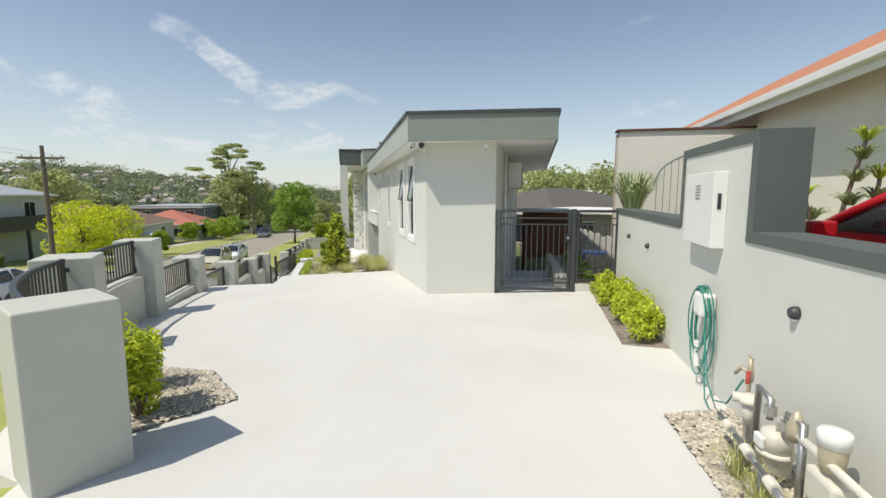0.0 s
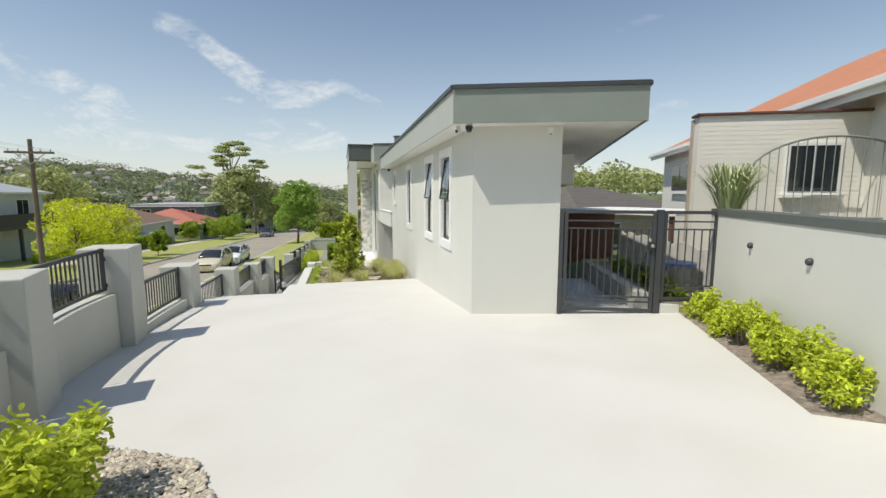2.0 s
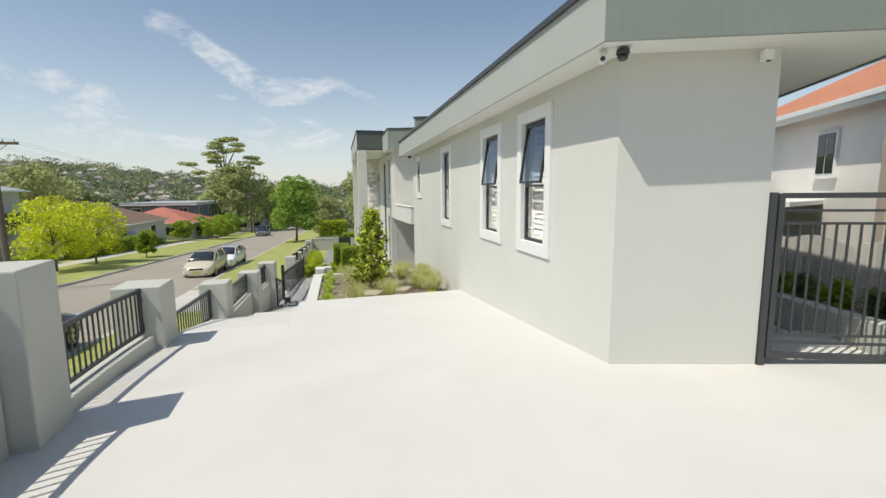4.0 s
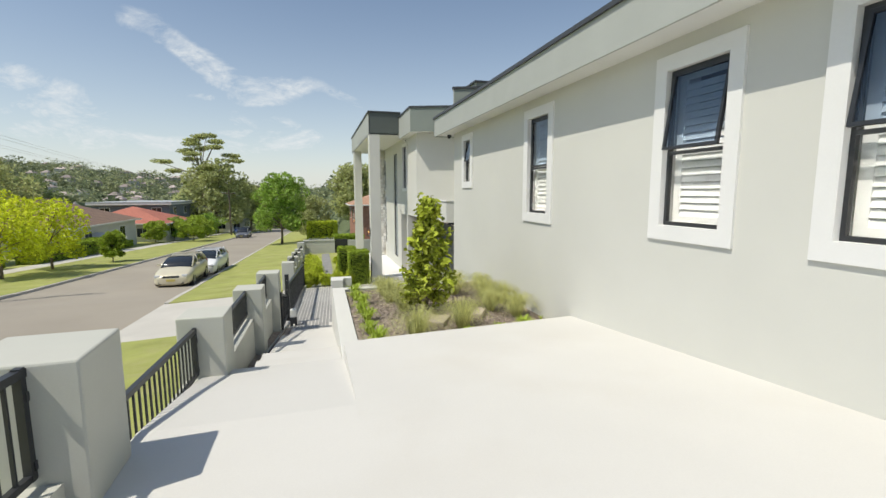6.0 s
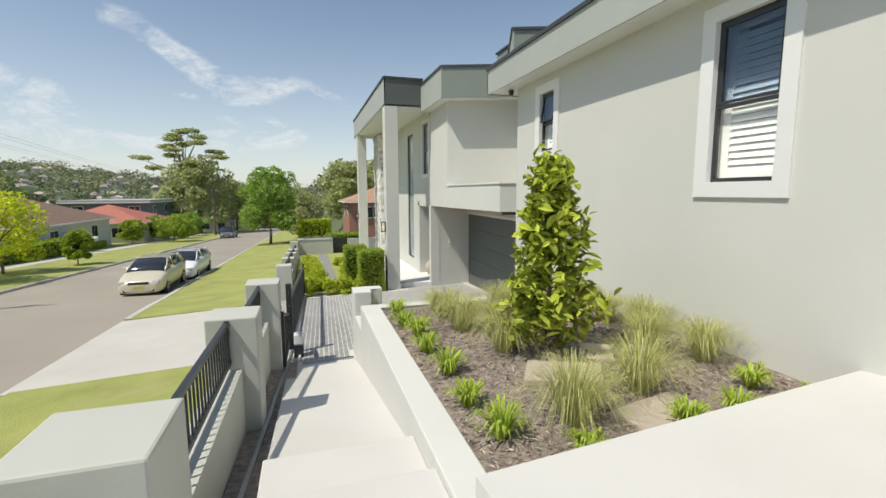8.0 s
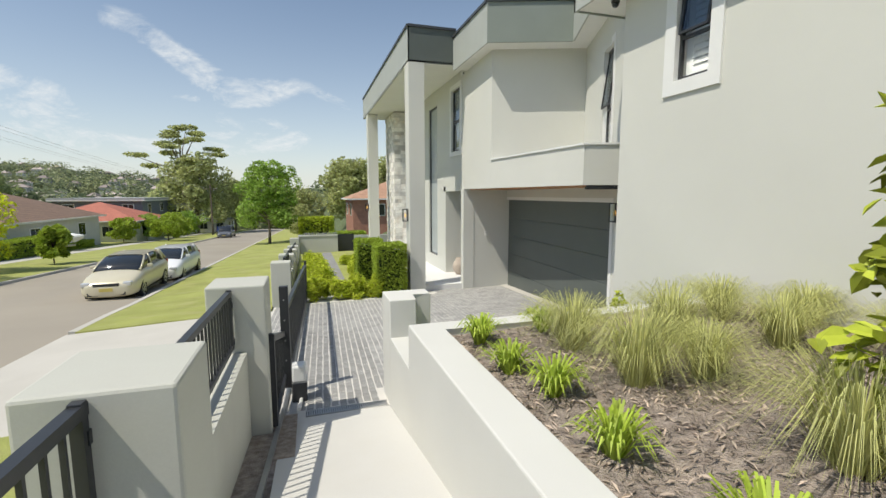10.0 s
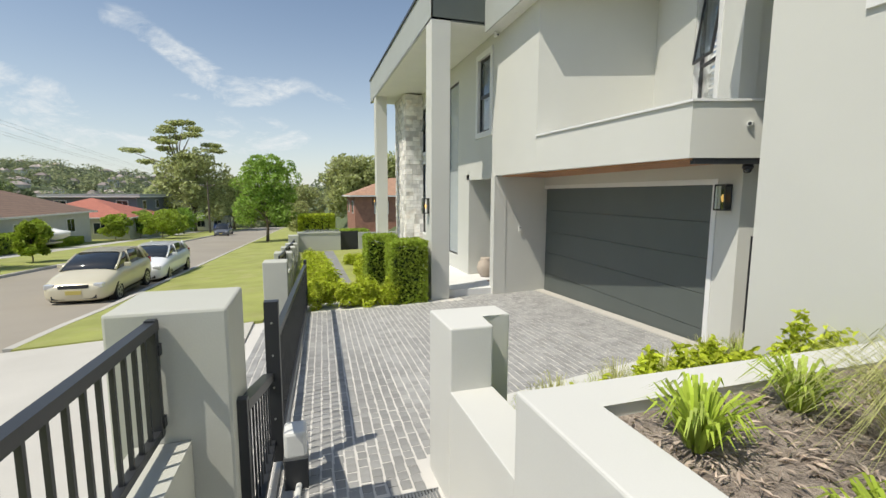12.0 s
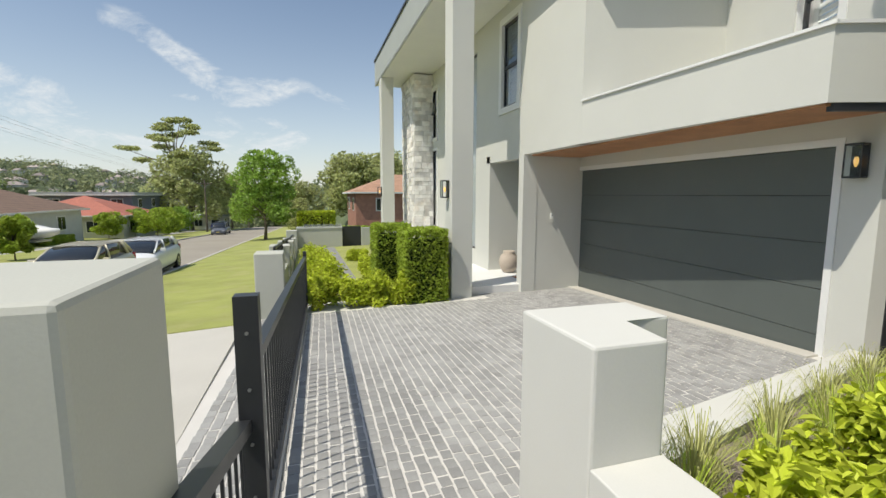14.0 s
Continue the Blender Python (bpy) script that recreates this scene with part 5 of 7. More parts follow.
part("tail", tube([(-0.12, 0.1, 1.1), (-0.20, 0.11, 0.8), (-0.32, 0.12, 0.52), (-0.5, 0.13, 0.42), (-0.72, 0.12, 0.5), (-0.95, 0.12, 0.78)], 0.0065, sides=6), HOSE, hose, smooth=True)
part("tail", tube([(-0.14, 0.1, 1.1), (-0.24, 0.12, 0.6), (-0.36, 0.14, 0.36), (-0.62, 0.16, 0.33), (-0.85, 0.16, 0.45)], 0.0065, sides=6), HOSE, hose, smooth=True)

tap = thing("garden_tap", on_wall(-2.0, 0.44, 0.12), "brass garden tap on a standpipe with two outlets", "tap", rz=WALL_RZ)
part("standpipe", tube([(0, 0, -0.1), (0, 0, 0.46)], 0.014), BRASS, tap)
part("valve", lathe([(0.02, 0.36), (0.026, 0.4), (0.02, 0.46), (0.012, 0.52)], sides=12), BRASS, tap, smooth=True)
part("spout", tube([(0, 0, 0.42), (0.05, 0.03, 0.44), (0.09, 0.05, 0.38)], 0.013), BRASS, tap, smooth=True)
part("outlet", tube([(0, 0, 0.42), (-0.05, 0.03, 0.44), (-0.09, 0.05, 0.38)], 0.013), mat("red_fitting", (0.4, 0.05, 0.04), 0.5), tap, smooth=True)
part("handle", tube([(-0.035, 0, 0.53), (0.035, 0, 0.53)], 0.007), BRASS, tap)
regulator = thing("gas_regulator", on_wall(-2.12, 0.54, 0.16), "cream gas regulator valve on a bent pipe", "regulator", rz=WALL_RZ)
part("disc", lathe([(0.055, 0.0), (0.068, 0.015), (0.068, 0.035), (0.05, 0.05), (0.025, 0.065)], sides=20, at=(0, 0, 0.16)), BEIGE, regulator, smooth=True)
part("neck", lathe([(0.03, 0.02), (0.036, 0.09), (0.045, 0.17)], sides=14), BEIGE, regulator, smooth=True)
part("riser", tube([(0, 0, -0.1), (0, 0, 0.1)], 0.022), STEEL, regulator)
part("cap", tube([(0.0, 0.0, 0.19), (0.03, 0.09, 0.19)], 0.032, sides=14), BEIGE, regulator)
gasm = thing("gas_meter", on_wall(-2.5, 0.44, 0.18), "weathered cream gas meter on steel pipes", "gas meter", rz=WALL_RZ)
part("body", lathe([(0.065, 0.04), (0.078, 0.06), (0.082, 0.14), (0.095, 0.145), (0.095, 0.165), (0.082, 0.17)], sides=24), BEIGE, gasm, smooth=True)
part("shoulder", lathe([(0.082, 0.165), (0.08, 0.25), (0.07, 0.28), (0.03, 0.29)], sides=24), BEIGE, gasm, smooth=True)
part("dial", box(-0.045, 0.045, 0.07, 0.10, 0.18, 0.25, bevel=0.01), PLASTIC_W, gasm)
for x in (-0.09, 0.09):
    part("pipe", tube([(x, 0, 0.3), (x, 0, 0.42), (x * 2.6, 0, 0.44), (x * 2.8, 0, -0.1)], 0.02), STEEL, gasm, smooth=True)
    part("union", lathe([(0.035, 0.33), (0.035, 0.38)], sides=8, at=(x, 0, 0)), STEEL, gasm)
water = thing("water_meter", on_wall(-2.93, 0.62, 0.16), "brass water meter with a white capped filter housing", "water meter", rz=WALL_RZ)
part("housing", lathe([(0.042, 0.14), (0.052, 0.17), (0.06, 0.26), (0.058, 0.27)], sides=24), BRASS, water, smooth=True)
part("lid", lathe([(0.066, 0.265), (0.068, 0.325), (0.06, 0.337), (0.02, 0.34)], sides=24), PLASTIC_W, water, "white plastic lid", smooth=True)
part("pipe", tube([(-0.35, 0.02, -0.1), (-0.35, 0.02, 0.18), (0.4, 0.02, 0.18), (0.42, 0.02, -0.1)], 0.022), BEIGE, water, smooth=True)
part("valve", lathe([(0.04, 0.14), (0.045, 0.2), (0.03, 0.26), (0.012, 0.3)], sides=12, at=(0.26, 0.02, 0)), BRASS, water, smooth=True)
part("body", box(-0.11, 0.11, -0.05, 0.05, -0.06, 0.11, bevel=0.02), BEIGE, water)
for k in range(3):
    hw = thing("pipe_elbow", on_wall(-2.2 - 0.35 * k, 0.46, 0.30 + 0.04 * k), "short weathered pipe stub with a coupling", "pipe", "meter pipes", rz=WALL_RZ)
    part("pipe", tube([(-0.16, 0, -0.05), (-0.16, 0, 0.1 + 0.03 * k), (0.16, 0, 0.12 + 0.03 * k)], 0.018), STEEL, hw, smooth=True)
    part("coupling", tube([(-0.03, 0, 0.11 + 0.03 * k), (0.04, 0, 0.115 + 0.03 * k)], 0.03), BEIGE, hw)


for k, (q, o) in enumerate(((-2.45, 0.34), (-2.75, 0.36), (-3.05, 0.3), (-3.2, 0.2))):
    tuft("dry_grass", on_wall(q, slab_z(0.5, -7.2), o), 0.16, 0.24, 70, GRASS_T, "dry straw-coloured grass among the meter pipes", 700 + k, 0.003, "dry grass by the meters", droop=0.8)


def pebble_bed(name, poly, count, size, material, label, seed, lift=0.01):
    """Loose stones heaped in a bed, one object."""
    r_ = random.Random(seed)
    xs_, ys_ = [p[0] for p in poly], [p[1] for p in poly]
    vs, fs, made = [], [], 0

    def inside(x, y):
        ok = False
        for (x0, y0), (x1, y1) in zip(poly, poly[1:] + poly[:1]):
            if (y0 > y) != (y1 > y) and x < (x1 - x0) * (y - y0) / (y1 - y0) + x0:
                ok = not ok
        return ok
    while made < count:
        x, y = r_.uniform(min(xs_), max(xs_)), r_.uniform(min(ys_), max(ys_))
        if not inside(x, y):
            continue
        made += 1
        m = pose(x, y, slab_z(x, y) + lift + size * 0.3, r_.uniform(-25, 25), r_.uniform(-25, 25), r_.uniform(0, 360))
        a, b, c = size * r_.uniform(0.6, 1.3), size * r_.uniform(0.4, 0.9), size * r_.uniform(0.3, 0.5)
        i = len(vs)
        for k in range(6):
            t = k * math.pi / 3
            vs.append(tuple(m @ Vector((a * math.cos(t), b * math.sin(t), 0))))
        for k in range(3):
            t = k * math.pi * 2 / 3 + 0.4
            vs.append(tuple(m @ Vector((a * 0.55 * math.cos(t), b * 0.55 * math.sin(t), c))))
        fs += [(i + 6, i + 7, i + 8)]
        for k in range(3):
            fs += [(i + 2 * k, i + 2 * k + 1, i + 6 + k), (i + 2 * k + 1, i + (2 * k + 2) % 6, i + 6 + (k + 1) % 3), (i + 2 * k + 1, i + 6 + (k + 1) % 3, i + 6 + k)]
    me = bpy.data.meshes.new(name)
    me.from_pydata(vs, [], fs)
    me.materials.append(material)
    return tagged(link_mesh(name, me), label, "pebbles", kind="stuff")


def bed_sheet(name, poly, material, label, lift=0.004):
    return tagged(part(name, prism(poly, lambda x, y: slab_z(x, y) - 0.05, lambda x, y: slab_z(x, y) + lift), material), label, "soil", kind="stuff")


GB = [(-3.12, -3.68), (-2.66, -4.60), (-3.35, -5.05), (-4.30, -4.2), (-4.75, -3.0), (-4.6, -2.9)]
bed_sheet("gravel_bed", GB, MULCH, "soil under the gravel bed beside the fence")
pebble_bed("gravel", GB, 4200, 0.027, PEBBLE, "tan river pebbles in the bed beside the fence", 2)
MB = [(0.75, -6.02), (1.28, -6.12), (0.35, -8.2), (-0.25, -8.0), (0.32, -7.08)]
bed_sheet("meter_bed", MB, MULCH, "soil under the pebbles round the meters")
pebble_bed("pebbles", MB, 3400, 0.026, PEBBLE, "loose tan pebbles round the meters", 3)
HB = [along(4.0, -0.45), along(0.25, -0.50), along(0.12, 0.0), along(4.0, 0.0)]
bed_sheet("shrub_bed", HB, MULCH, "mulched strip of soil along the boundary wall")
for k in range(8):
    x, y = along(0.45 + 0.42 * k, -0.25)
    shrub("golden_shrub", (x, y, slab_z(x, y)), 0.58, 0.55, 0.55 + 0.1 * math.sin(k * 2.2), LIME, "bright lime-green leafy shrub along the boundary wall", 10 + k, 1000, 0.026, "boundary shrubs")
shrub("golden_shrub", (-3.42, -4.72, 0.12), 0.55, 0.6, 1.0, LIME, "bright lime-green shrub beside the fence pier", 21, 1700, 0.028)
shrub("golden_shrub", (-3.75, -4.15, 0.10), 0.6, 0.7, 0.75, LIME, "bright lime-green shrub in the gravel bed", 22, 1500, 0.028)
weeds = [(-0.1, 5.95), (-0.2, 6.1), (-0.12, 6.6)]
for k, (x, y) in enumerate(weeds):
    tuft("weed", (x, y, bed_z(x, y)), 0.08, 0.10, 24, BLADE, "small weed at the wall's foot", 300 + k, 0.004, "wall weeds")

# ---- raised bed planting ----
mag = thing("magnolia", (-1.92, 7.5, bed_z(-1.85, 7.5)), "young upright magnolia with glossy olive leaves", "tree")
r = np.random.RandomState(11)
part("trunk", tube([(0, 0, -0.1), (0.02, 0.01, 0.8), (0.06, 0.12, 1.95)], 0.028, r_end=0.008), BARK, mag, smooth=True)
bm, lp = bmesh.new(), []
for k in range(62):
    f = k / 61
    z = 0.06 + 1.84 * f
    a = k * 2.4 + r.rand()
    L = (0.50 * (1 - f) ** 0.75 + 0.08) * (0.55 + 0.6 * r.rand()) * (0.7 if f < 0.06 else 1)
    cx, cy = 0.06 * f, 0.12 * f
    tip = (cx + L * math.cos(a), cy + L * math.sin(a), z + 0.28 * L + 0.05)
    tube([(cx, cy, z - 0.03), tip], 0.007, bm, 4, 0.003)
    for j in range(34):
        u = 0.25 + 0.8 * r.rand() ** 0.7
        lp.append((cx + (tip[0] - cx) * u + 0.05 * r.randn(), cy + (tip[1] - cy) * u + 0.05 * r.randn(), z + (tip[2] - z) * u + 0.05 * r.randn()))
part("branch_work", bm, BARK, mag)
scatter("foliage", lp, MAGNOLIA, 0.066, mag, "glossy olive and yellow-green leaves", 4, aspect=0.5, up=0.5, curl=0.14, ovate=True)
TUFTS = [(-2.34, 6.38, .46), (-1.55, 6.58, .44), (-2.29, 7.75, .42), (-2.38, 8.85, .44), (-2.40, 9.55, .40), (-0.40, 7.0, .40), (-0.72, 7.45, .38), (-0.30, 7.95, .40), (-0.45, 8.5, .36), (-1.55, 9.45, .42), (-0.95, 9.0, .38), (-1.95, 8.75, .34), (-0.75, 9.7, .38), (-0.25, 9.3, .34)]
for k, (x, y, q) in enumerate(TUFTS):
    tuft("tussock_grass", (x, y, bed_z(x, y)), q, q * 1.15, 620, GRASS_T, "pale green and straw tussock grass in the raised bed", 60 + k, 0.0020, "raised bed tussocks", droop=1.1)
for k, (x, y, q) in enumerate([(-3.02, 9.92, .2), (-3.05, 9.3, .19), (-2.95, 8.9, .20), (-3.02, 8.25, .19), (-2.98, 7.56, .21), (-3.02, 6.9, .18), (-2.95, 6.38, .22), (-2.4, 10.0, .18), (-1.6, 6.0, .17), (-1.15, 5.98, .18), (-0.55, 6.35, .17), (-2.5, 5.95, .15)]):
    tuft("agapanthus", (x, y, bed_z(x, y)), q, q * 1.2, 130, BLADE, "bright green strappy clump in the mulch", 90 + k, 0.0075, "bed edge clumps", droop=0.6)
for k, (x, y, rz) in enumerate([(-2.05, 7.0, -25), (-1.30, 7.25, -25), (-1.65, 6.2, 12)]):
    st = part("stepping_stone", prism([(-0.36, -0.20), (0.33, -0.22), (0.38, 0.18), (-0.31, 0.22)], -0.05, 0.04, bevel=0.015), SANDSTONE)
    st.matrix_basis = pose(x, y, bed_z(x, y) + 0.01, 3, -2, rz)
    tagged(st, "flat sandstone slab lying in the mulch", "stone", "stepping stones")
rr = np.random.RandomState(8)
twig_pts = np.stack([-3.2 + 3.1 * rr.rand(9000), 5.5 + 4.65 * rr.rand(9000), np.zeros(9000)], 1)
twig_pts[:, 2] = [bed_z(x, y) + 0.012 for x, y in twig_pts[:, :2]]
tagged(scatter("leaf_litter", twig_pts, mat("dry_litter", (0.40, 0.33, 0.27), 0.9, var=0.3, bump=0, island=0.7), 0.026, None, "", 3, aspect=0.22, up=2.0), "dry leaves and bark chips on the mulch", "litter", kind="stuff")
r = random.Random(31)
for k in range(26):
    x = -2.95 + 0.142 * k
    edge = 11.45 + 0.235 * (x + 2.6)
    y = 10.72 + (0.36 if k % 3 == 1 else 0.0) + (0.62 if k % 3 == 2 and x > -2.3 else 0.0) + 0.05 * r.random()
    y = min(y, edge)
    shrub("gardenia", (x, y, -1.92), 0.46, 0.46, 0.92 + 0.16 * r.random(), LIME, "glossy yellow-green shrub in the lower bed", 130 + k, 620, 0.036, "lower bed shrubs")
for k, (x, y) in enumerate([(-2.75, 11.2), (-2.45, 11.35), (-2.15, 11.5), (-2.6, 10.9), (-1.8, 11.6), (-2.25, 11.1)]):
    shrub("gardenia", (x, y, -1.92), 0.44, 0.44, 0.72, LIME, "glossy yellow-green shrub in the lower bed", 230 + k, 560, 0.036, "lower bed shrubs")
for k in range(14):
    x = -2.8 + 0.24 * k
    y = 11.62 + 0.235 * (x + 2.6) + 0.12 * (k % 3) + (0.05 if x < -2.2 else 0)
    tuft("sedge", (x, y, -1.92), 0.24, 0.44, 120, GRASS_T if k % 3 else BLADE, "fine green sedge in the lower bed", 170 + k, 0.0028, "lower bed sedges", droop=0.7)

# ---- sliding gate and drain ----
sg = thing("sliding_gate", (-4.63, 12.2, -0.145), "black steel sliding driveway gate with vertical bars", "gate", rz=-2)


def sg_z(y):
    return -0.062 * y


part("end_post", box(-0.05, 0.05, -0.03, 0.045, -1.85, -0.59), BLACK, sg)
for k in range(4):
    part("bolt", tube([(0.0, -0.03, -1.5 + 0.25 * k), (0.0, -0.036, -1.5 + 0.25 * k)], 0.008, sides=8), STEEL, sg)
GL = 6.2
for name, zz, w in (("top_rail", -0.90, 0.028), ("bottom_rail", -1.76, 0.025)):
    part(name, prism([(-w, 0.05), (w, 0.05), (w, GL), (-w, GL)], lambda x, y, zz=zz, w=w: zz - w + sg_z(y), lambda x, y, zz=zz, w=w: zz + w + sg_z(y)), BLACK, sg)
for k in range(51):
    y = 0.15 + 0.118 * k
    part("bar", box(-0.006, 0.006, y - 0.006, y + 0.006, -1.75 + sg_z(y), -0.90 + sg_z(y)), BLACK, sg)
part("end_post", box(-0.03, 0.03, GL - 0.06, GL, -1.76 + sg_z(GL), -0.78 + sg_z(GL)), BLACK, sg)
part("tail_frame", prism([(-0.07, -1.12), (0.0, -1.12), (0.0, -0.03), (-0.07, -0.03)], lambda x, y: -1.19 - 0.27 * (y + 0.05), lambda x, y: -1.13 - 0.27 * (y + 0.05)), BLACK, sg)
part("tail_frame", prism([(-0.065, -1.12), (-0.005, -1.12), (-0.005, -0.03), (-0.065, -0.03)], -1.72, -1.67), BLACK, sg)
part("tail_frame", box(-0.068, -0.002, -1.16, -1.11, -1.75, -0.82), BLACK, sg)
for k in range(9):
    y = -1.02 + 0.115 * k
    part("bar", box(-0.041, -0.029, y - 0.006, y + 0.006, -1.70, -1.16 - 0.27 * (y + 0.05)), BLACK, sg)
part("track", prism([(-0.02, -6.2), (0.02, -6.2), (0.02, -0.6), (-0.02, -0.6)], -2.1, lambda x, y: -1.095 - 0.145 * (y + 12.2 - 5.55) + 0.145), STEEL, sg)
part("track", prism([(-0.02, -0.6), (0.02, -0.6), (0.02, GL - 0.3), (-0.02, GL - 0.3)], -2.5, lambda x, y: drive_z(-4.5, y + 12.2) + 0.165), STEEL, sg)
motor = thing("gate_motor", (-4.49, 11.98, 0), "gate motor with a white top and black base", "motor")
zm_ = drive_z(-4.5, 12.0)
part("base", box(-0.08, 0.09, -0.10, 0.10, zm_ - 0.02, zm_ + 0.24, bevel=0.012), BLACK, motor)
part("cover", box(-0.075, 0.085, -0.095, 0.095, zm_ + 0.24, zm_ + 0.44, bevel=0.025), PLASTIC_W, motor)
part("cover_band", box(-0.079, 0.089, -0.099, 0.099, zm_ + 0.235, zm_ + 0.255), STEEL, motor)
part("conduit", tube([(0.02, -0.1, zm_ + 0.04), (0.0, -0.4, drive_z(-4.4, 11.6) + 0.04)], 0.022), PLASTIC_W, motor)
drain = thing("drain_grate", (0, 11.50, 0), "narrow slotted steel drain grate across the drive", "drain")
zd = drive_z(-4, 11.5)
part("frame", box(-4.42, -3.52, -0.06, 0.06, zd - 0.05, zd + 0.001), BLACK, drain)
for q in (-0.062, 0.056):
    part("edge_bar", box(-4.42, -3.52, q, q + 0.008, zd - 0.03, zd + 0.013), STEEL, drain)
for k in range(37):
    x = -4.41 + 0.024 * k
    part("slat", box(x, x + 0.015, -0.055, 0.055, zd, zd + 0.012), STEEL, drain)

# ---- front garden hedges ----
for x0, x1, y0, y1, h in ((-4.5, -3.9, 18.15, 18.75, .72), (-3.95, -3.35, 18.15, 18.7, .66), (-3.4, -2.8, 18.12, 18.7, .70), (-2.85, -2.3, 18.1, 18.6, .72),
                          (-4.5, -3.7, 19.2, 20.1, .95), (-4.5, -3.7, 20.5, 21.6, 1.0), (-4.5, -3.7, 22.2, 23.4, 1.0), (-4.5, -3.8, 24.2, 25.2, 1.0), (-3.1, -2.3, 20.4, 21.2, .75), (-3.0, -2.3, 22.2, 23.0, .75), (-2.3, -1.6, 21.6, 22.4, .8), (-3.0, -2.3, 25.5, 26.3, .7), (-2.2, -1.5, 24.3, 25.1, .8)):
    shrub("box_hedge", ((x0 + x1) / 2, (y0 + y1) / 2, drive_z(x0, y0) - 0.03), (x1 - x0) * 1.25, (y1 - y0) * 1.25, h, LIME, "low clipped bright green box hedge in the front garden", int(300 + x0 * 10 + y0), 2400, 0.036, "front garden hedges", "hedge")
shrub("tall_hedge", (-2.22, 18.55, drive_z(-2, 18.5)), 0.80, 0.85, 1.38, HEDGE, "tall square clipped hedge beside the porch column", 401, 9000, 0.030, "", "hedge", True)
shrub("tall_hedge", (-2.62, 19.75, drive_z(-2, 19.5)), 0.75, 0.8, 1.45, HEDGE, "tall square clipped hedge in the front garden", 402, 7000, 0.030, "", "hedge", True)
tagged(part("garden_soil", sheet(steps(-4.75, -1.3, 4), steps(18.0, 31.4, 8), lambda x, y: drive_z(x, min(y, 20)) - 0.05 - 0.02 * max(0, y - 20)), LAWN), "lawn and beds of the front garden", "lawn", kind="structure")
tagged(part("garden_path", sheet([-3.65, -3.15], steps(18.7, 31.0, 8), lambda x, y: drive_z(x, min(y, 20)) - 0.03 - 0.02 * max(0, y - 20)), PAVER), "grey stone path through the front garden", "path", kind="structure")
cross = thing("end_wall", (0, 31.6, 0), "pale rendered garden wall with a black gate in it", "wall")
part("wall", wall_run((-4.8, 0), (1.5, 0), -4.0, -1.86, 0.2, [(2.05, 2.95, -3.1, -1.86)]), RENDER_B, cross)
part("gate_leaf", box(-2.74, -1.86, 0.05, 0.1, -3.2, -1.80), BLACK, cross, "black steel gate")
part("capping", wall_run((-4.8, 0.03), (-2.75, 0.03), -1.86, -1.78, 0.26), RENDER, cross)
for k in range(14):
    x = -4.4 + 0.12 * k
    tuft("succulent", (x, 31.5, -1.80), 0.12, 0.14, 14, mat("grey_succulent", (0.3, 0.32, 0.28), 0.7, bump=0) if k == 0 else bpy.data.materials["grey_succulent"], "grey-leaved plant on top of the garden wall", 500 + k, 0.012, "wall top plants")


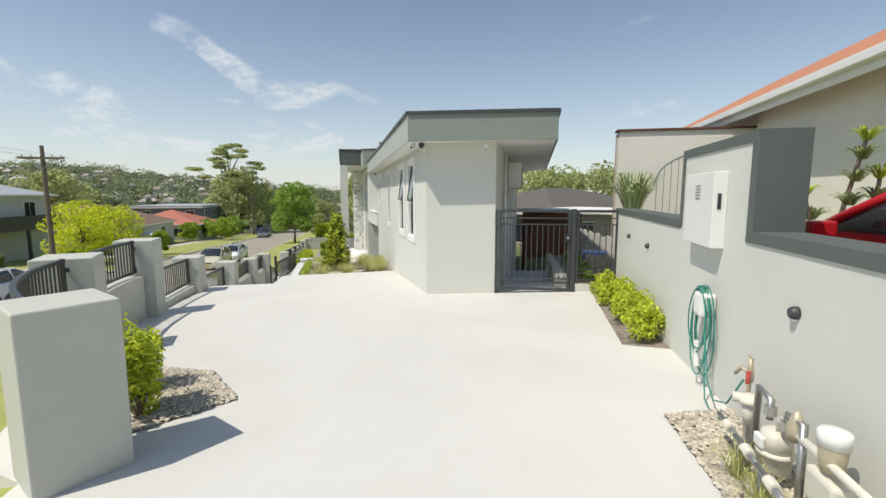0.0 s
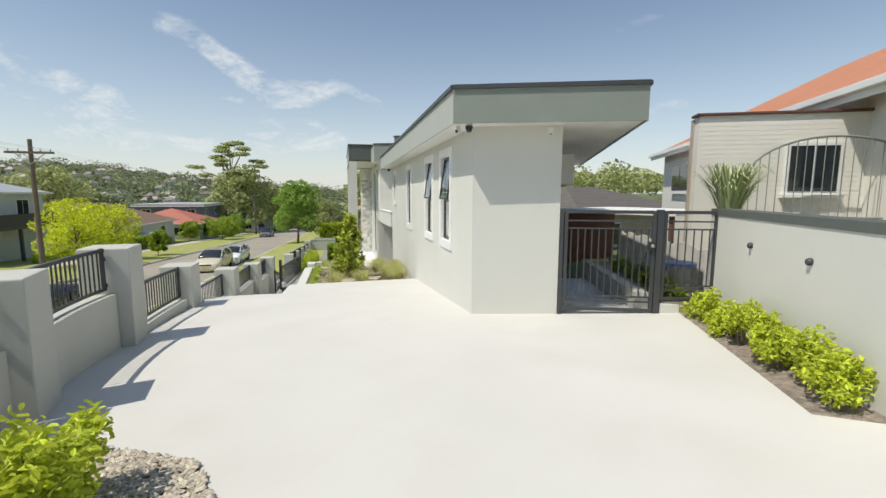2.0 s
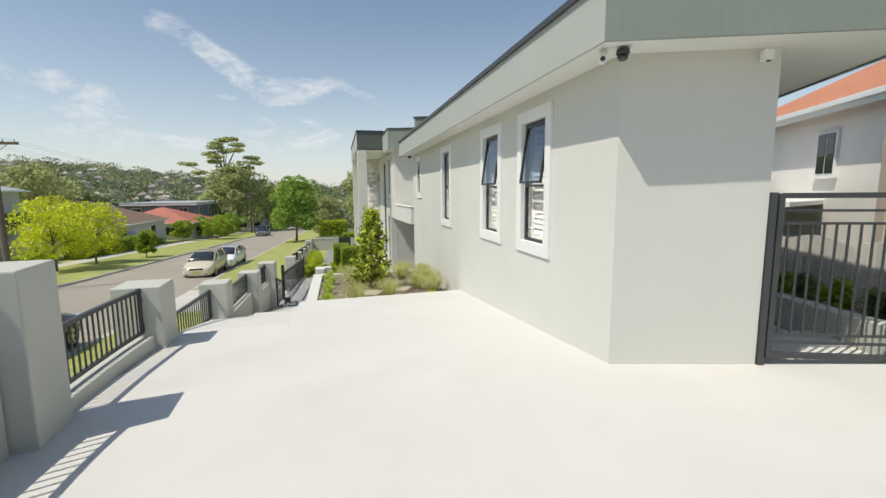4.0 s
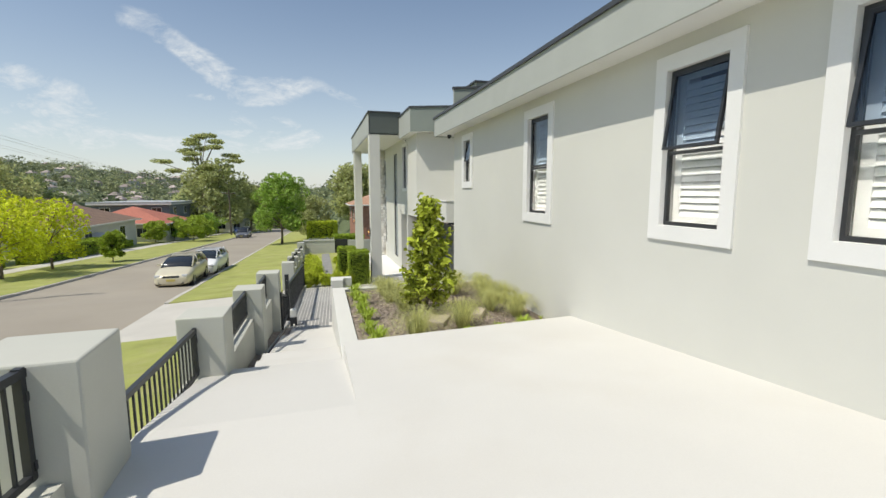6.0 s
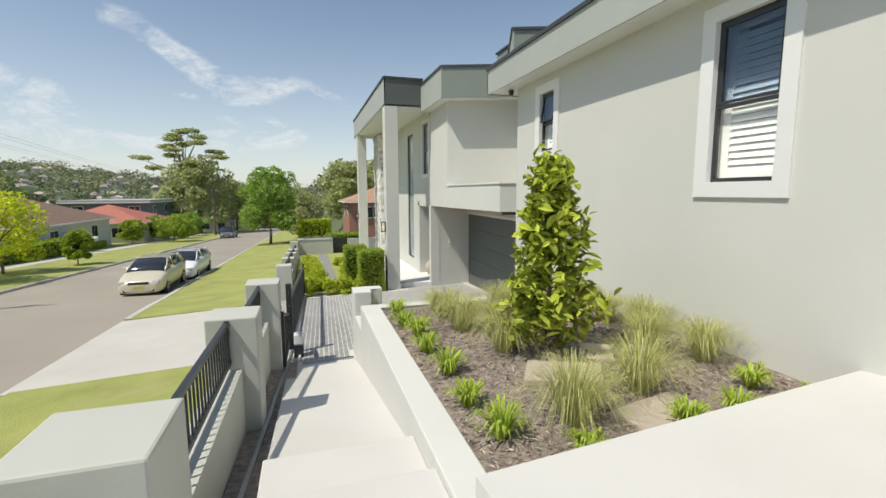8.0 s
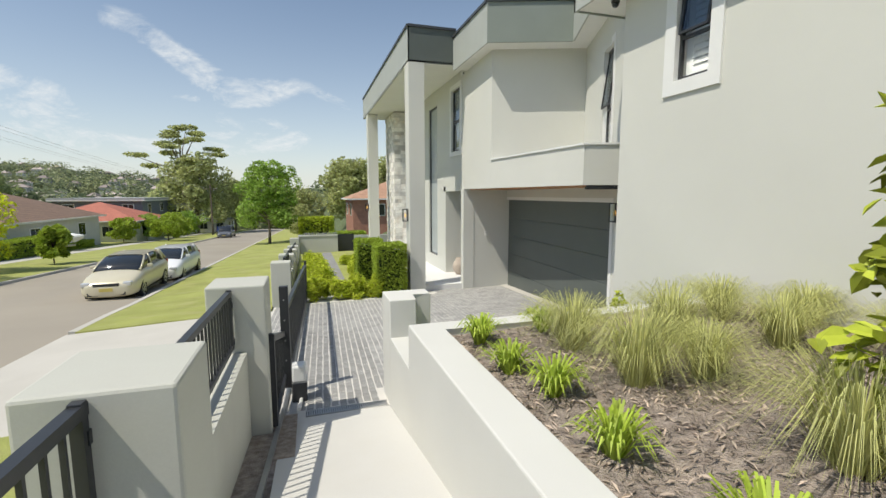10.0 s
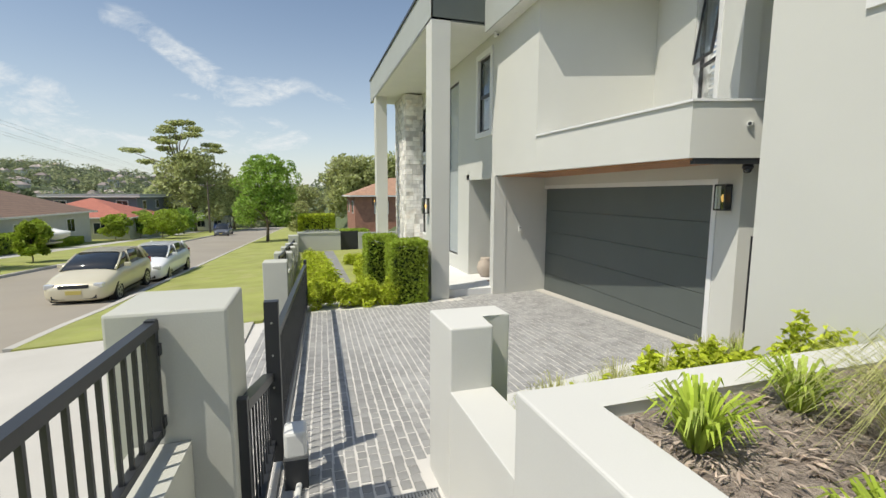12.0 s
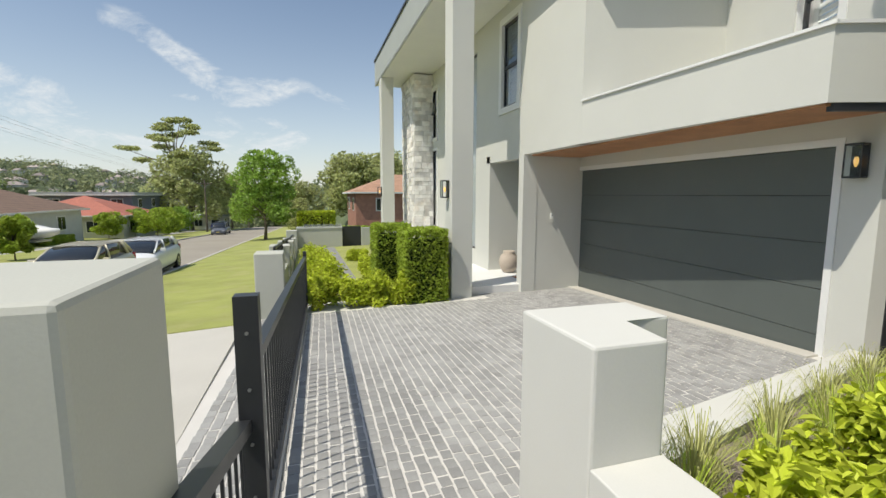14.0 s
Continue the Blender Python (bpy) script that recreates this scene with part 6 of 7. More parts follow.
# ---- cars ----
def car(name, at, rz, paint, label, L=4.3, W=1.7, H=1.5, wagon=True, group=""):
    """A hatchback, wagon or sedan; its front points to local -y."""
    ob = thing(name, at, label, "car", group, rz=rz)
    # lower body in lofted sections: y, half width, bottom, shoulder; rounded by subdivision
    h0 = -L / 2
    body = [(h0 - 0.02, 0.60, 0.30, 0.56), (h0 + 0.02, 0.80, 0.24, 0.66), (h0 + 0.16, 0.93, 0.20, 0.76), (h0 + 0.55, 1.0, 0.2, 0.88), (h0 + 1.0, 1.0, 0.2, 0.97), (h0 + 1.25, 1.0, 0.2, 1.0), (0.1, 1.0, 0.2, 1.0), (L / 2 - 0.8, 1.0, 0.2, 1.02), (L / 2 - 0.3, 0.98, 0.22, 1.02), (L / 2 - 0.08, 0.92, 0.26, 0.96), (L / 2, 0.78, 0.32, 0.82)]
    bm = bmesh.new()
    rings = []
    for y, k, b, t in body:
        w = W / 2 * k * 1.02
        rings.append([bm.verts.new(p) for p in ((-w * 0.85, y, b), (0, y, b - 0.01), (w * 0.85, y, b), (w * 0.99, y, b + (t - b) * 0.2), (w, y, b + (t - b) * 0.55), (w * 0.97, y, b + (t - b) * 0.86), (w * 0.82, y, t), (0, y, t + 0.035), (-w * 0.82, y, t), (-w * 0.97, y, b + (t - b) * 0.86), (-w, y, b + (t - b) * 0.55), (-w * 0.99, y, b + (t - b) * 0.2))])
    for u, v in zip(rings, rings[1:]):
        for k in range(12):
            bm.faces.new((u[k], u[(k + 1) % 12], v[(k + 1) % 12], v[k]))
    bm.faces.new(rings[0][::-1]), bm.faces.new(rings[-1])
    shell = part("body", bm, paint, ob, smooth=True)
    shell.modifiers.new("round", "SUBSURF").render_levels = 2
    shell.modifiers["round"].levels = 2
    tail = L / 2 - (0.12 if wagon else 0.6)
    # glasshouse: y, half width at the top, height of the top
    cab = [(h0 + 0.98, 0.84, 0.99), (h0 + 1.35, 0.80, 1.0 + (H - 1.0) * 0.52), (h0 + 1.78, 0.74, 1.0 + (H - 1.0) * 0.90), (h0 + 2.25, 0.72, H), (0.75, 0.72, H * 0.995), (tail - 0.55, 0.70, H * 0.965), (tail - 0.22, 0.74, H * 0.86), (tail, 0.80, 1.0)]
    bm = bmesh.new()
    rings = []
    for y, k, z in cab:
        w = W / 2 * k
        rings.append([bm.verts.new(p) for p in ((-W / 2 * 0.86, y, 0.94), (W / 2 * 0.86, y, 0.94), (W / 2 * 0.86 + (w - W / 2 * 0.86) * 0.9, y, 0.96 + max(0, z - 0.98) * 0.86), (w * 0.86, y, z - 0.006), (0, y, z + 0.012), (-w * 0.86, y, z - 0.006), (-W / 2 * 0.86 - (w - W / 2 * 0.86) * 0.9, y, 0.96 + max(0, z - 0.98) * 0.86))])
    for u, v in zip(rings, rings[1:]):
        for k in range(7):
            bm.faces.new((u[k], u[(k + 1) % 7], v[(k + 1) % 7], v[k]))
    bm.faces.new(rings[0][::-1]), bm.faces.new(rings[-1])
    part("glasshouse", bm, GLASS_D, ob, "dark tinted windows", smooth=True)
    # roof skin and pillars lie just proud of the glass
    bm = bmesh.new()
    rows = [[bm.verts.new((sx_ * W / 2 * k * q, y, z + h + 0.012)) for sx_, q, h in ((-1, 0.98, -0.05), (-1, 0.84, 0.0), (0, 0, 0.016), (1, 0.84, 0.0), (1, 0.98, -0.05))] for y, k, z in cab[2:6]]
    for u, v in zip(rows, rows[1:]):
        for k in range(4):
            bm.faces.new((u[k], u[k + 1], v[k + 1], v[k]))
    bmesh.ops.solidify(bm, geom=bm.faces[:], thickness=0.02)
    part("roof", bm, paint, ob, smooth=True)
    for sg_ in (-1, 1):
        top_z = H - 0.04
        for nm, p0, p1, wd in (("front_pillar", (sg_ * W / 2 * 0.86, h0 + 0.98, 0.97), (sg_ * W / 2 * 0.735, h0 + 1.80, top_z - 0.05), 0.035), ("middle_pillar", (sg_ * W / 2 * 0.87, 0.05, 0.98), (sg_ * W / 2 * 0.73, 0.12, top_z), 0.03), ("rear_pillar", (sg_ * W / 2 * 0.87, tail - 0.45, 0.98), (sg_ * W / 2 * 0.70, tail - 0.58, top_z - 0.03), 0.05), ("tail_pillar", (sg_ * W / 2 * 0.80, tail, 1.0), (sg_ * W / 2 * 0.70, tail - 0.5, top_z - 0.02), 0.05)):
            part(nm, tube([p0, ((p0[0] + p1[0]) / 2 * 1.02, (p0[1] + p1[1]) / 2, (p0[2] + p1[2]) / 2), p1], wd, sides=6), paint, ob, smooth=True)
    for s in (-1, 1):
        part("mirror", box(min(s * W / 2 * 0.95, s * (W / 2 + 0.14)), max(s * W / 2 * 0.95, s * (W / 2 + 0.14)), -L / 2 + 1.42, -L / 2 + 1.52, 0.98, 1.1, bevel=0.02), paint, ob)
        part("headlight", box(min(s * W * 0.28, s * W * 0.43), max(s * W * 0.28, s * W * 0.43), -L / 2 + 0.03, -L / 2 + 0.30, 0.58, 0.72, bevel=0.03), GLASS_HL, ob, "clear headlight")
        part("tail_light", box(min(s * W * 0.36, s * W * 0.46), max(s * W * 0.36, s * W * 0.46), L / 2 - 0.16, L / 2 - 0.02, 0.72, 0.95, bevel=0.02), RED_L, ob, "red tail light")
        for y in (-L / 2 + 0.82, L / 2 - 0.80):
            x = s * (W / 2 - 0.09)
            wh = part("wheel", tube([(x - 0.10 * 1, y, 0.31), (x + 0.10, y, 0.31)], 0.31, sides=20), RUBBER, ob)
            part("rim", tube([(x + s * 0.095, y, 0.31), (x + s * 0.108, y, 0.31)], 0.20, sides=14), STEEL, wh)
            for q in range(5):
                t = q * 2 * math.pi / 5
                part("spoke_gap", tube([(x + s * 0.105, y + 0.12 * math.cos(t), 0.31 + 0.12 * math.sin(t)), (x + s * 0.112, y + 0.12 * math.cos(t), 0.31 + 0.12 * math.sin(t))], 0.045, sides=6), RUBBER, wh)
    part("grille", box(-W * 0.22, W * 0.22, -L / 2 - 0.012, -L / 2 + 0.08, 0.58, 0.68, bevel=0.01), BLACK, ob)
    part("lower_intake", box(-W * 0.33, W * 0.33, -L / 2 - 0.005, -L / 2 + 0.1, 0.28, 0.40, bevel=0.01), BLACK, ob)
    part("number_plate", box(-0.19, 0.19, -L / 2 - 0.03, -L / 2, 0.42, 0.53), PLATE, ob, "plain yellow number plate")
    part("sill", box(-W / 2 * 0.93, W / 2 * 0.93, -L / 2 + 1.1, L / 2 - 1.1, 0.16, 0.24), BLACK, ob)
    return ob


GLASS_HL = mat("headlight_glass", (0.7, 0.72, 0.74), 0.1, var=0.2, fine=20, bump=0, metal=0.4)
RED_L = mat("red_lens", (0.35, 0.01, 0.01), 0.2, bump=0)
PLATE = mat("plate_yellow", (0.55, 0.45, 0.12), 0.5, bump=0)
car("hatchback", (-10.66, 25.5, road_z(25.5) - 0.045), 0, mat("champagne_paint", (0.66, 0.61, 0.46), 0.25, metal=0.15, var=0.04, bump=0), "champagne gold hatchback parked at the kerb", 4.1, 1.64, 1.44, True)
car("station_wagon", (-10.45, 30.0, road_z(30.0) - 0.045), 0, mat("white_car_paint", (0.78, 0.79, 0.8), 0.2, var=0.03, bump=0), "white station wagon parked at the kerb", 4.45, 1.7, 1.38, True)
car("dark_car", (-10.2, 7.2, road_z(7.2) - 0.02), 180, mat("navy_paint", (0.012, 0.018, 0.03), 0.15, var=0.05, bump=0, spec=0.7), "dark navy car parked at the kerb uphill", 4.7, 1.8, 1.5, False)
car("utility_car", (-15.6, 78, road_z(78) - 0.03), 0, mat("grey_car_paint", (0.12, 0.13, 0.15), 0.25, var=0.05, bump=0), "dark grey four-wheel drive parked far down the street", 4.8, 1.85, 1.75, True)
car("small_car", (-17.6, 88, road_z(88)), 20, mat("blue_car_paint", (0.03, 0.07, 0.25), 0.25, var=0.05, bump=0), "blue car on a driveway far down the street", 4.2, 1.7, 1.45, True)
car("small_car", (-15.5, 12.5, road_z(12.5) - 0.03), 180, bpy.data.materials["white_car_paint"], "white car parked across the street", 4.3, 1.7, 1.45, False)
car("red_car", (*along(-1.85, 1.55), 0.74), WALL_RZ + 90, mat("red_car_paint", (0.42, 0.015, 0.02), 0.15, var=0.03, bump=0), "bright red car parked behind the boundary wall", 4.2, 1.75, 1.42, True)

# ---- street trees, houses and distance ----
def at_road(x, y, lift=0.0):
    return (x, y, road_z(y) + lift)


tree("golden_tree", at_road(-20.8, 29.8, 0.1), 4.4, 2.3, 1.1, YELLOW, "golden-leaved street tree across the road", 1, 30, 150, 0.11, group="golden trees")
tree("golden_tree", at_road(-20.6, 34.3, 0.1), 4.3, 2.2, 1.0, YELLOW, "golden-leaved street tree further along the road", 2, 28, 150, 0.11, group="golden trees")
tree("street_tree", at_road(-7.95, 54.0, 0.2), 7.5, 3.0, 1.8, GREEN, "round-headed green street tree on the verge", 3, 44, 190, 0.16)
tree("street_tree", at_road(-4.8, 62.0, 0.2), 5.6, 2.2, 0.9, GUM, "olive green tree with weeping branches", 4, 36, 150, 0.15)
def open_gum(at, height, seed, label):
    """A tall bare-stemmed gum whose forking limbs each end in a flat pad of leaves."""
    r_ = np.random.RandomState(seed)
    ob = thing("gum_tree", at, label, "tree")
    fork = height * 0.52
    bm_ = tube([(0, 0, -0.5), (0.3, 0.1, fork * 0.5), (0.1, 0.0, fork)], 0.42, sides=8, r_end=0.28)
    pads = []
    for k in range(17):
        a = k * 2.4 + 0.6 * r_.rand()
        f = k / 16
        reach = (7.6 if k % 3 else 4.6) * (1.0 - 0.72 * f ** 1.4) * (0.8 + 0.3 * r_.rand())
        tip = (reach * math.cos(a), reach * math.sin(a), fork + 1.0 + (height - fork - 1.4) * (0.12 + 0.88 * f))
        knee = (tip[0] * 0.35, tip[1] * 0.35, fork + (tip[2] - fork) * 0.55)
        tube([(0.1, 0, fork - 0.6), knee, tip], 0.16, bm_, 6, 0.04)
        for q in range(2):
            pads.append((tip[0] + 0.9 * r_.randn() * q, tip[1] + 0.9 * r_.randn() * q, tip[2] + 0.25 * r_.rand(), 1.7 - 0.4 * q, 1.7 - 0.4 * q, 0.5))
    part("trunk", bm_, BARK, ob, smooth=True)
    tagged(scatter("crown", blob_points(r_, pads, 210, 0.1), GUM, 0.26, ob, "", seed, up=0.8), kind="stuff")
    return ob


open_gum(at_road(-27, 104, -0.5), 21.2, 5, "tall open gum tree above the houses")
tree("gum_tree", at_road(-23.8, 100, -0.3), 13.8, 6.2, 3.6, GUM, "broad dense gum tree behind the houses", 6, 46, 170, 0.34)
tree("gum_tree", at_road(-19, 112, -0.5), 10.5, 4.5, 3.0, GUM, "olive gum tree down the street", 16, 36, 150, 0.34)
for k, (x, y, h, w) in enumerate([(4.0, 96, 13.5, 6.0), (11.5, 100, 14.5, 6.5), (19, 104, 13, 6.0), (27, 98, 12, 6)]):
    tree("round_tree", at_road(x, y, -0.5), h, w, 4.0, GUM, "big rounded gum tree beyond the brick house", 30 + k, 46, 170, 0.36, group="background gums")
for k, (x, y, h, w, m) in enumerate([(-24.5, 66, 2.6, 1.5, HEDGE), (-24, 72, 3.0, 2.0, GREEN), (-20.5, 68, 3.0, 2.2, HEDGE), (-22.5, 78, 3.2, 2.2, HEDGE), (-23, 88, 3.6, 2.4, GREEN), (-36, 55, 9, 4, GUM), (-40, 42, 9, 4, DARKLEAF), (-44, 70, 10, 5, GUM), (-50, 90, 10, 5, DARKLEAF), (-33, 118, 9, 5, DARKLEAF), (-46, 20, 7, 3, DARKLEAF), (-18.8, 38.5, 2.1, 0.8, HEDGE)]):
    tree("garden_tree", at_road(x, y, 0.1), h, w, h * 0.25, m, "leafy garden tree across the street", 60 + k, 22, 130, 0.17 if h < 5 else 0.26, group="gardens across the street")
for k, (x, y, w, d, h, m) in enumerate([(-24.2, 44.0, 1.2, 11.0, 1.2, HEDGE), (-25, 56, 1.0, 5.0, 0.6, HEDGE), (-3.4, 53, 3.2, 2.0, 2.6, LIME), (-0.8, 48, 3.0, 2.0, 1.2, HEDGE), (-25, 25, 1.0, 5.0, 0.9, DARKLEAF), (-24.5, 34, 1, 3.5, .8, HEDGE)]):
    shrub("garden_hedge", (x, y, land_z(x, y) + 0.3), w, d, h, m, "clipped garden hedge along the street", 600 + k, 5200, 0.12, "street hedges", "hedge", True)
gable_house("brown_roof_house", at_road(-31.8, 55.5, 0.2), 90, 16, 12, 2.7, 2.6, PALE_WALL, BROWN_TILE, "pale weatherboard house with a brown tiled roof", group="houses across the street")
gable_house("red_roof_house", at_road(-29.5, 74, 0.2), 90, 11, 11, 2.7, 2.2, PALE_WALL, RED_TILE, "pale house with a salmon tiled roof", group="houses across the street")
gable_house("modern_house", at_road(-33, 92, 0.2), 90, 18, 11, 5.9, 1, BLUE_WALL, ROOF_M, "slate-blue two-storey house with a flat grey roof", flat=True, windows=3, group="houses across the street")
gable_house("white_house", at_road(-29, 100.5, 0.2), 90, 5, 9, 5.2, 1, WHITE, ROOF_M, "white two-storey house with a flat roof", flat=True, group="houses across the street")
two = gable_house("balcony_house", at_road(-32.8, 34.5, 0.2), 90, 11, 9, 5.4, 1.6, PALE_WALL, ROOF_M, "pale two-storey house with a dark balcony", group="houses across the street")
part("balcony", box(-4.5, 4.5, -6.0, -4.5, 2.5, 2.75), CHAR, two)
part("balustrade", box(-4.5, 4.5, -6.05, -6.0, 2.75, 3.7), BLACK, two)
for x in (-4.3, 0, 4.3):
    part("post", box(x - 0.1, x + 0.1, -5.95, -5.75, -1, 2.5), CHAR, two)
gable_house("tiled_house", at_road(-47, 46, 0.5), 90, 12, 12, 3.2, 2.4, PALE_WALL, ROOF_M, "house with a pale grey tiled roof behind the trees", group="houses across the street")
brick = gable_house("brick_house", (6.0, 60, road_z(60) + 0.2), 0, 11, 9, 4.6, 2.0, BRICK_R, FADED_TILE, "two-storey red brick house with a terracotta roof")
gable_house("carport_roof", at_road(-23, 112, 0.2), 90, 8, 6, 2.6, 1, WHITE, ROOF_M, "low white flat-roofed building down the street", flat=True)
boat = thing("covered_boat", at_road(-25.4, 53, 0.2), "white covered boat on a trailer in a front yard", "boat", rz=70)
bm = bmesh.new()
rings = []
for y, w, zb_, zt in ((-2.9, 0.04, 1.0, 1.35), (-2.2, 0.5, 0.7, 1.4), (-1.2, 0.85, 0.52, 1.55), (0.0, 0.98, 0.45, 1.75), (1.2, 1.0, 0.45, 1.7), (2.3, 0.95, 0.48, 1.35)):
    rings.append([bm.verts.new(p) for p in ((0, y, zb_), (w * 0.8, y, zb_ + 0.2), (w, y, 1.1), (w * 0.75, y, zt - 0.1), (0, y, zt), (-w * 0.75, y, zt - 0.1), (-w, y, 1.1), (-w * 0.8, y, zb_ + 0.2))])
for u, v in zip(rings, rings[1:]):
    for k in range(8):
        bm.faces.new((u[k], u[(k + 1) % 8], v[(k + 1) % 8], v[k]))
bm.faces.new(rings[0][::-1]), bm.faces.new(rings[-1])
part("hull", bm, WHITE, boat, smooth=True)
part("trailer", box(-0.7, 0.7, -1.5, 2.2, 0.3, 0.45), STEEL, boat)


def power_pole(at, h, label, rz=0):
    ob = thing("power_pole", at, label, "pole", "power poles", rz=rz)
    part("mast", tube([(0, 0, -0.5), (0, 0, h)], 0.15, sides=10, r_end=0.1), WOOD_P, ob)
    part("crossarm", box(-1.1, 1.1, -0.16, -0.06, h - 0.75, h - 0.63), WOOD_P, ob)
    part("brace", tube([(-0.7, -0.11, h - 0.72), (0, -0.11, h - 1.3)], 0.02, sides=5), STEEL, ob)
    part("brace", tube([(0.7, -0.11, h - 0.72), (0, -0.11, h - 1.3)], 0.02, sides=5), STEEL, ob)
    for x in (-0.95, -0.5, 0.5, 0.95):
        part("insulator", lathe([(0.03, 0), (0.05, 0.05), (0.03, 0.14)], sides=8, at=(x, -0.11, h - 0.63)), WHITE, ob)
    return ob


POLES = [(-18.0, 21.0, 7.6), (-19.2, 88, 8.3), (-17.6, 128, 7.5)]
for x, y, h in POLES:
    power_pole(at_road(x, y), h, "weathered timber power pole with a crossarm")
wires = thing("overhead_wires", (0, 0, 0), "thin overhead power wires along the street", "wires")
chain = [(-17.5, -30, road_z(-30) + 6.6)] + [(x, y, road_z(y) + h - 0.55) for x, y, h in POLES]
for dx in (-0.95, -0.5, 0.5, 0.95):
    for (xa, ya, za), (xb, yb, zb2) in zip(chain, chain[1:]):
        part("wire", tube([(xa + dx + (xb - xa) * t, ya + (yb - ya) * t, za + (zb2 - za) * t - 1.2 * 4 * t * (1 - t) * 0.5) for t in [k / 8 for k in range(9)]], 0.006, sides=4), STEEL, wires)

# far woods and roofs on the ridge
rng = np.random.RandomState(12)
cs = []
for k in range(2200):
    far, bearing = 150 + 620 * rng.rand() ** 0.8, math.radians(-62 + 66 * rng.rand())
    x, y = far * math.sin(bearing), far * math.cos(bearing)
    q = 3.0 + 7.5 * rng.rand() ** 2
    cs.append((x, y, land_z(x, y) + q * 0.5, q * 1.2, q * 1.2, q * 0.85))
for k in range(60):
    x, y = rng.uniform(-75, -48), rng.uniform(5, 140)
    q = 3 + 3 * rng.rand()
    cs.append((x, y, land_z(x, y) + q, q, q, q))
far_cs = [c for c in cs]
for name, sel, m in (("far_woods", far_cs[0::2], HAZE_LEAF), ("far_woods", far_cs[1::2], FARDARK)):
    tagged(scatter(name, blob_points(rng, sel, 70, 0.6), m, 1.25, None, "", 5, aspect=0.6, up=0.8), "wooded ridge and gardens in the distance", "trees", kind="stuff")
cs = []
for k in range(110):
    x, y = rng.uniform(14, 95), rng.uniform(45, 110)
    q = 1.6 + 2.0 * rng.rand()
    cs.append((x + y * 0.2, y, land_z(x, y) + 2.6 + 0.03 * y + q * 0.5 * rng.rand(), q * 1.1, q * 1.1, q * 0.9))
tagged(scatter("garden_woods", blob_points(rng, cs, 420, 0.5), GUM, 0.34, None, "", 6, aspect=0.6, up=0.6), "leafy trees behind the neighbouring gardens", "trees", kind="stuff")
bmw, bmr = bmesh.new(), bmesh.new()
for k in range(190):
    far, bearing = 230 + 500 * rng.rand(), math.radians(-60 + 56 * rng.rand())
    x, y = far * math.sin(bearing), far * math.cos(bearing)
    z = land_z(x, y)
    w, d, h = 2.5 + 4.5 * rng.rand() ** 2, 2.5 + 3 * rng.rand(), 3.5 + 3.5 * rng.rand()
    box(x - w, x + w, y - d, y + d, z - 3, z + h, bmw)
    b0 = [bmr.verts.new(p) for p in ((x - w - 0.6, y - d - 0.6, z + h), (x + w + 0.6, y - d - 0.6, z + h), (x + w + 0.6, y + d + 0.6, z + h), (x - w - 0.6, y + d + 0.6, z + h))]
    t0, t1 = bmr.verts.new((x - w * 0.4, y, z + h + 2.4)), bmr.verts.new((x + w * 0.4, y, z + h + 2.4))
    bmr.faces.new((b0[0], b0[1], t1, t0)), bmr.faces.new((b0[2], b0[3], t0, t1)), bmr.faces.new((b0[1], b0[2], t1)), bmr.faces.new((b0[3], b0[0], t0))
tagged(part("far_houses", bmw, mat("far_walls", (0.50, 0.49, 0.47), 0.8, island=0.5, bump=0)), "pale houses scattered over the far ridge", "houses", kind="stuff")
tagged(part("far_roofs", bmr, mat("far_roof_tiles", (0.34, 0.29, 0.27), 0.8, island=0.5, bump=0)), "tiled roofs scattered over the far ridge", "roofs", kind="stuff")

# ---- granite cobbles of the drive ----
cob = thing("cobbles", (0, 0, 0), "grey granite cobbles laid in straight staggered courses", "cobbles", kind="structure")
PW, PL, J = 0.092, 0.114, 0.011


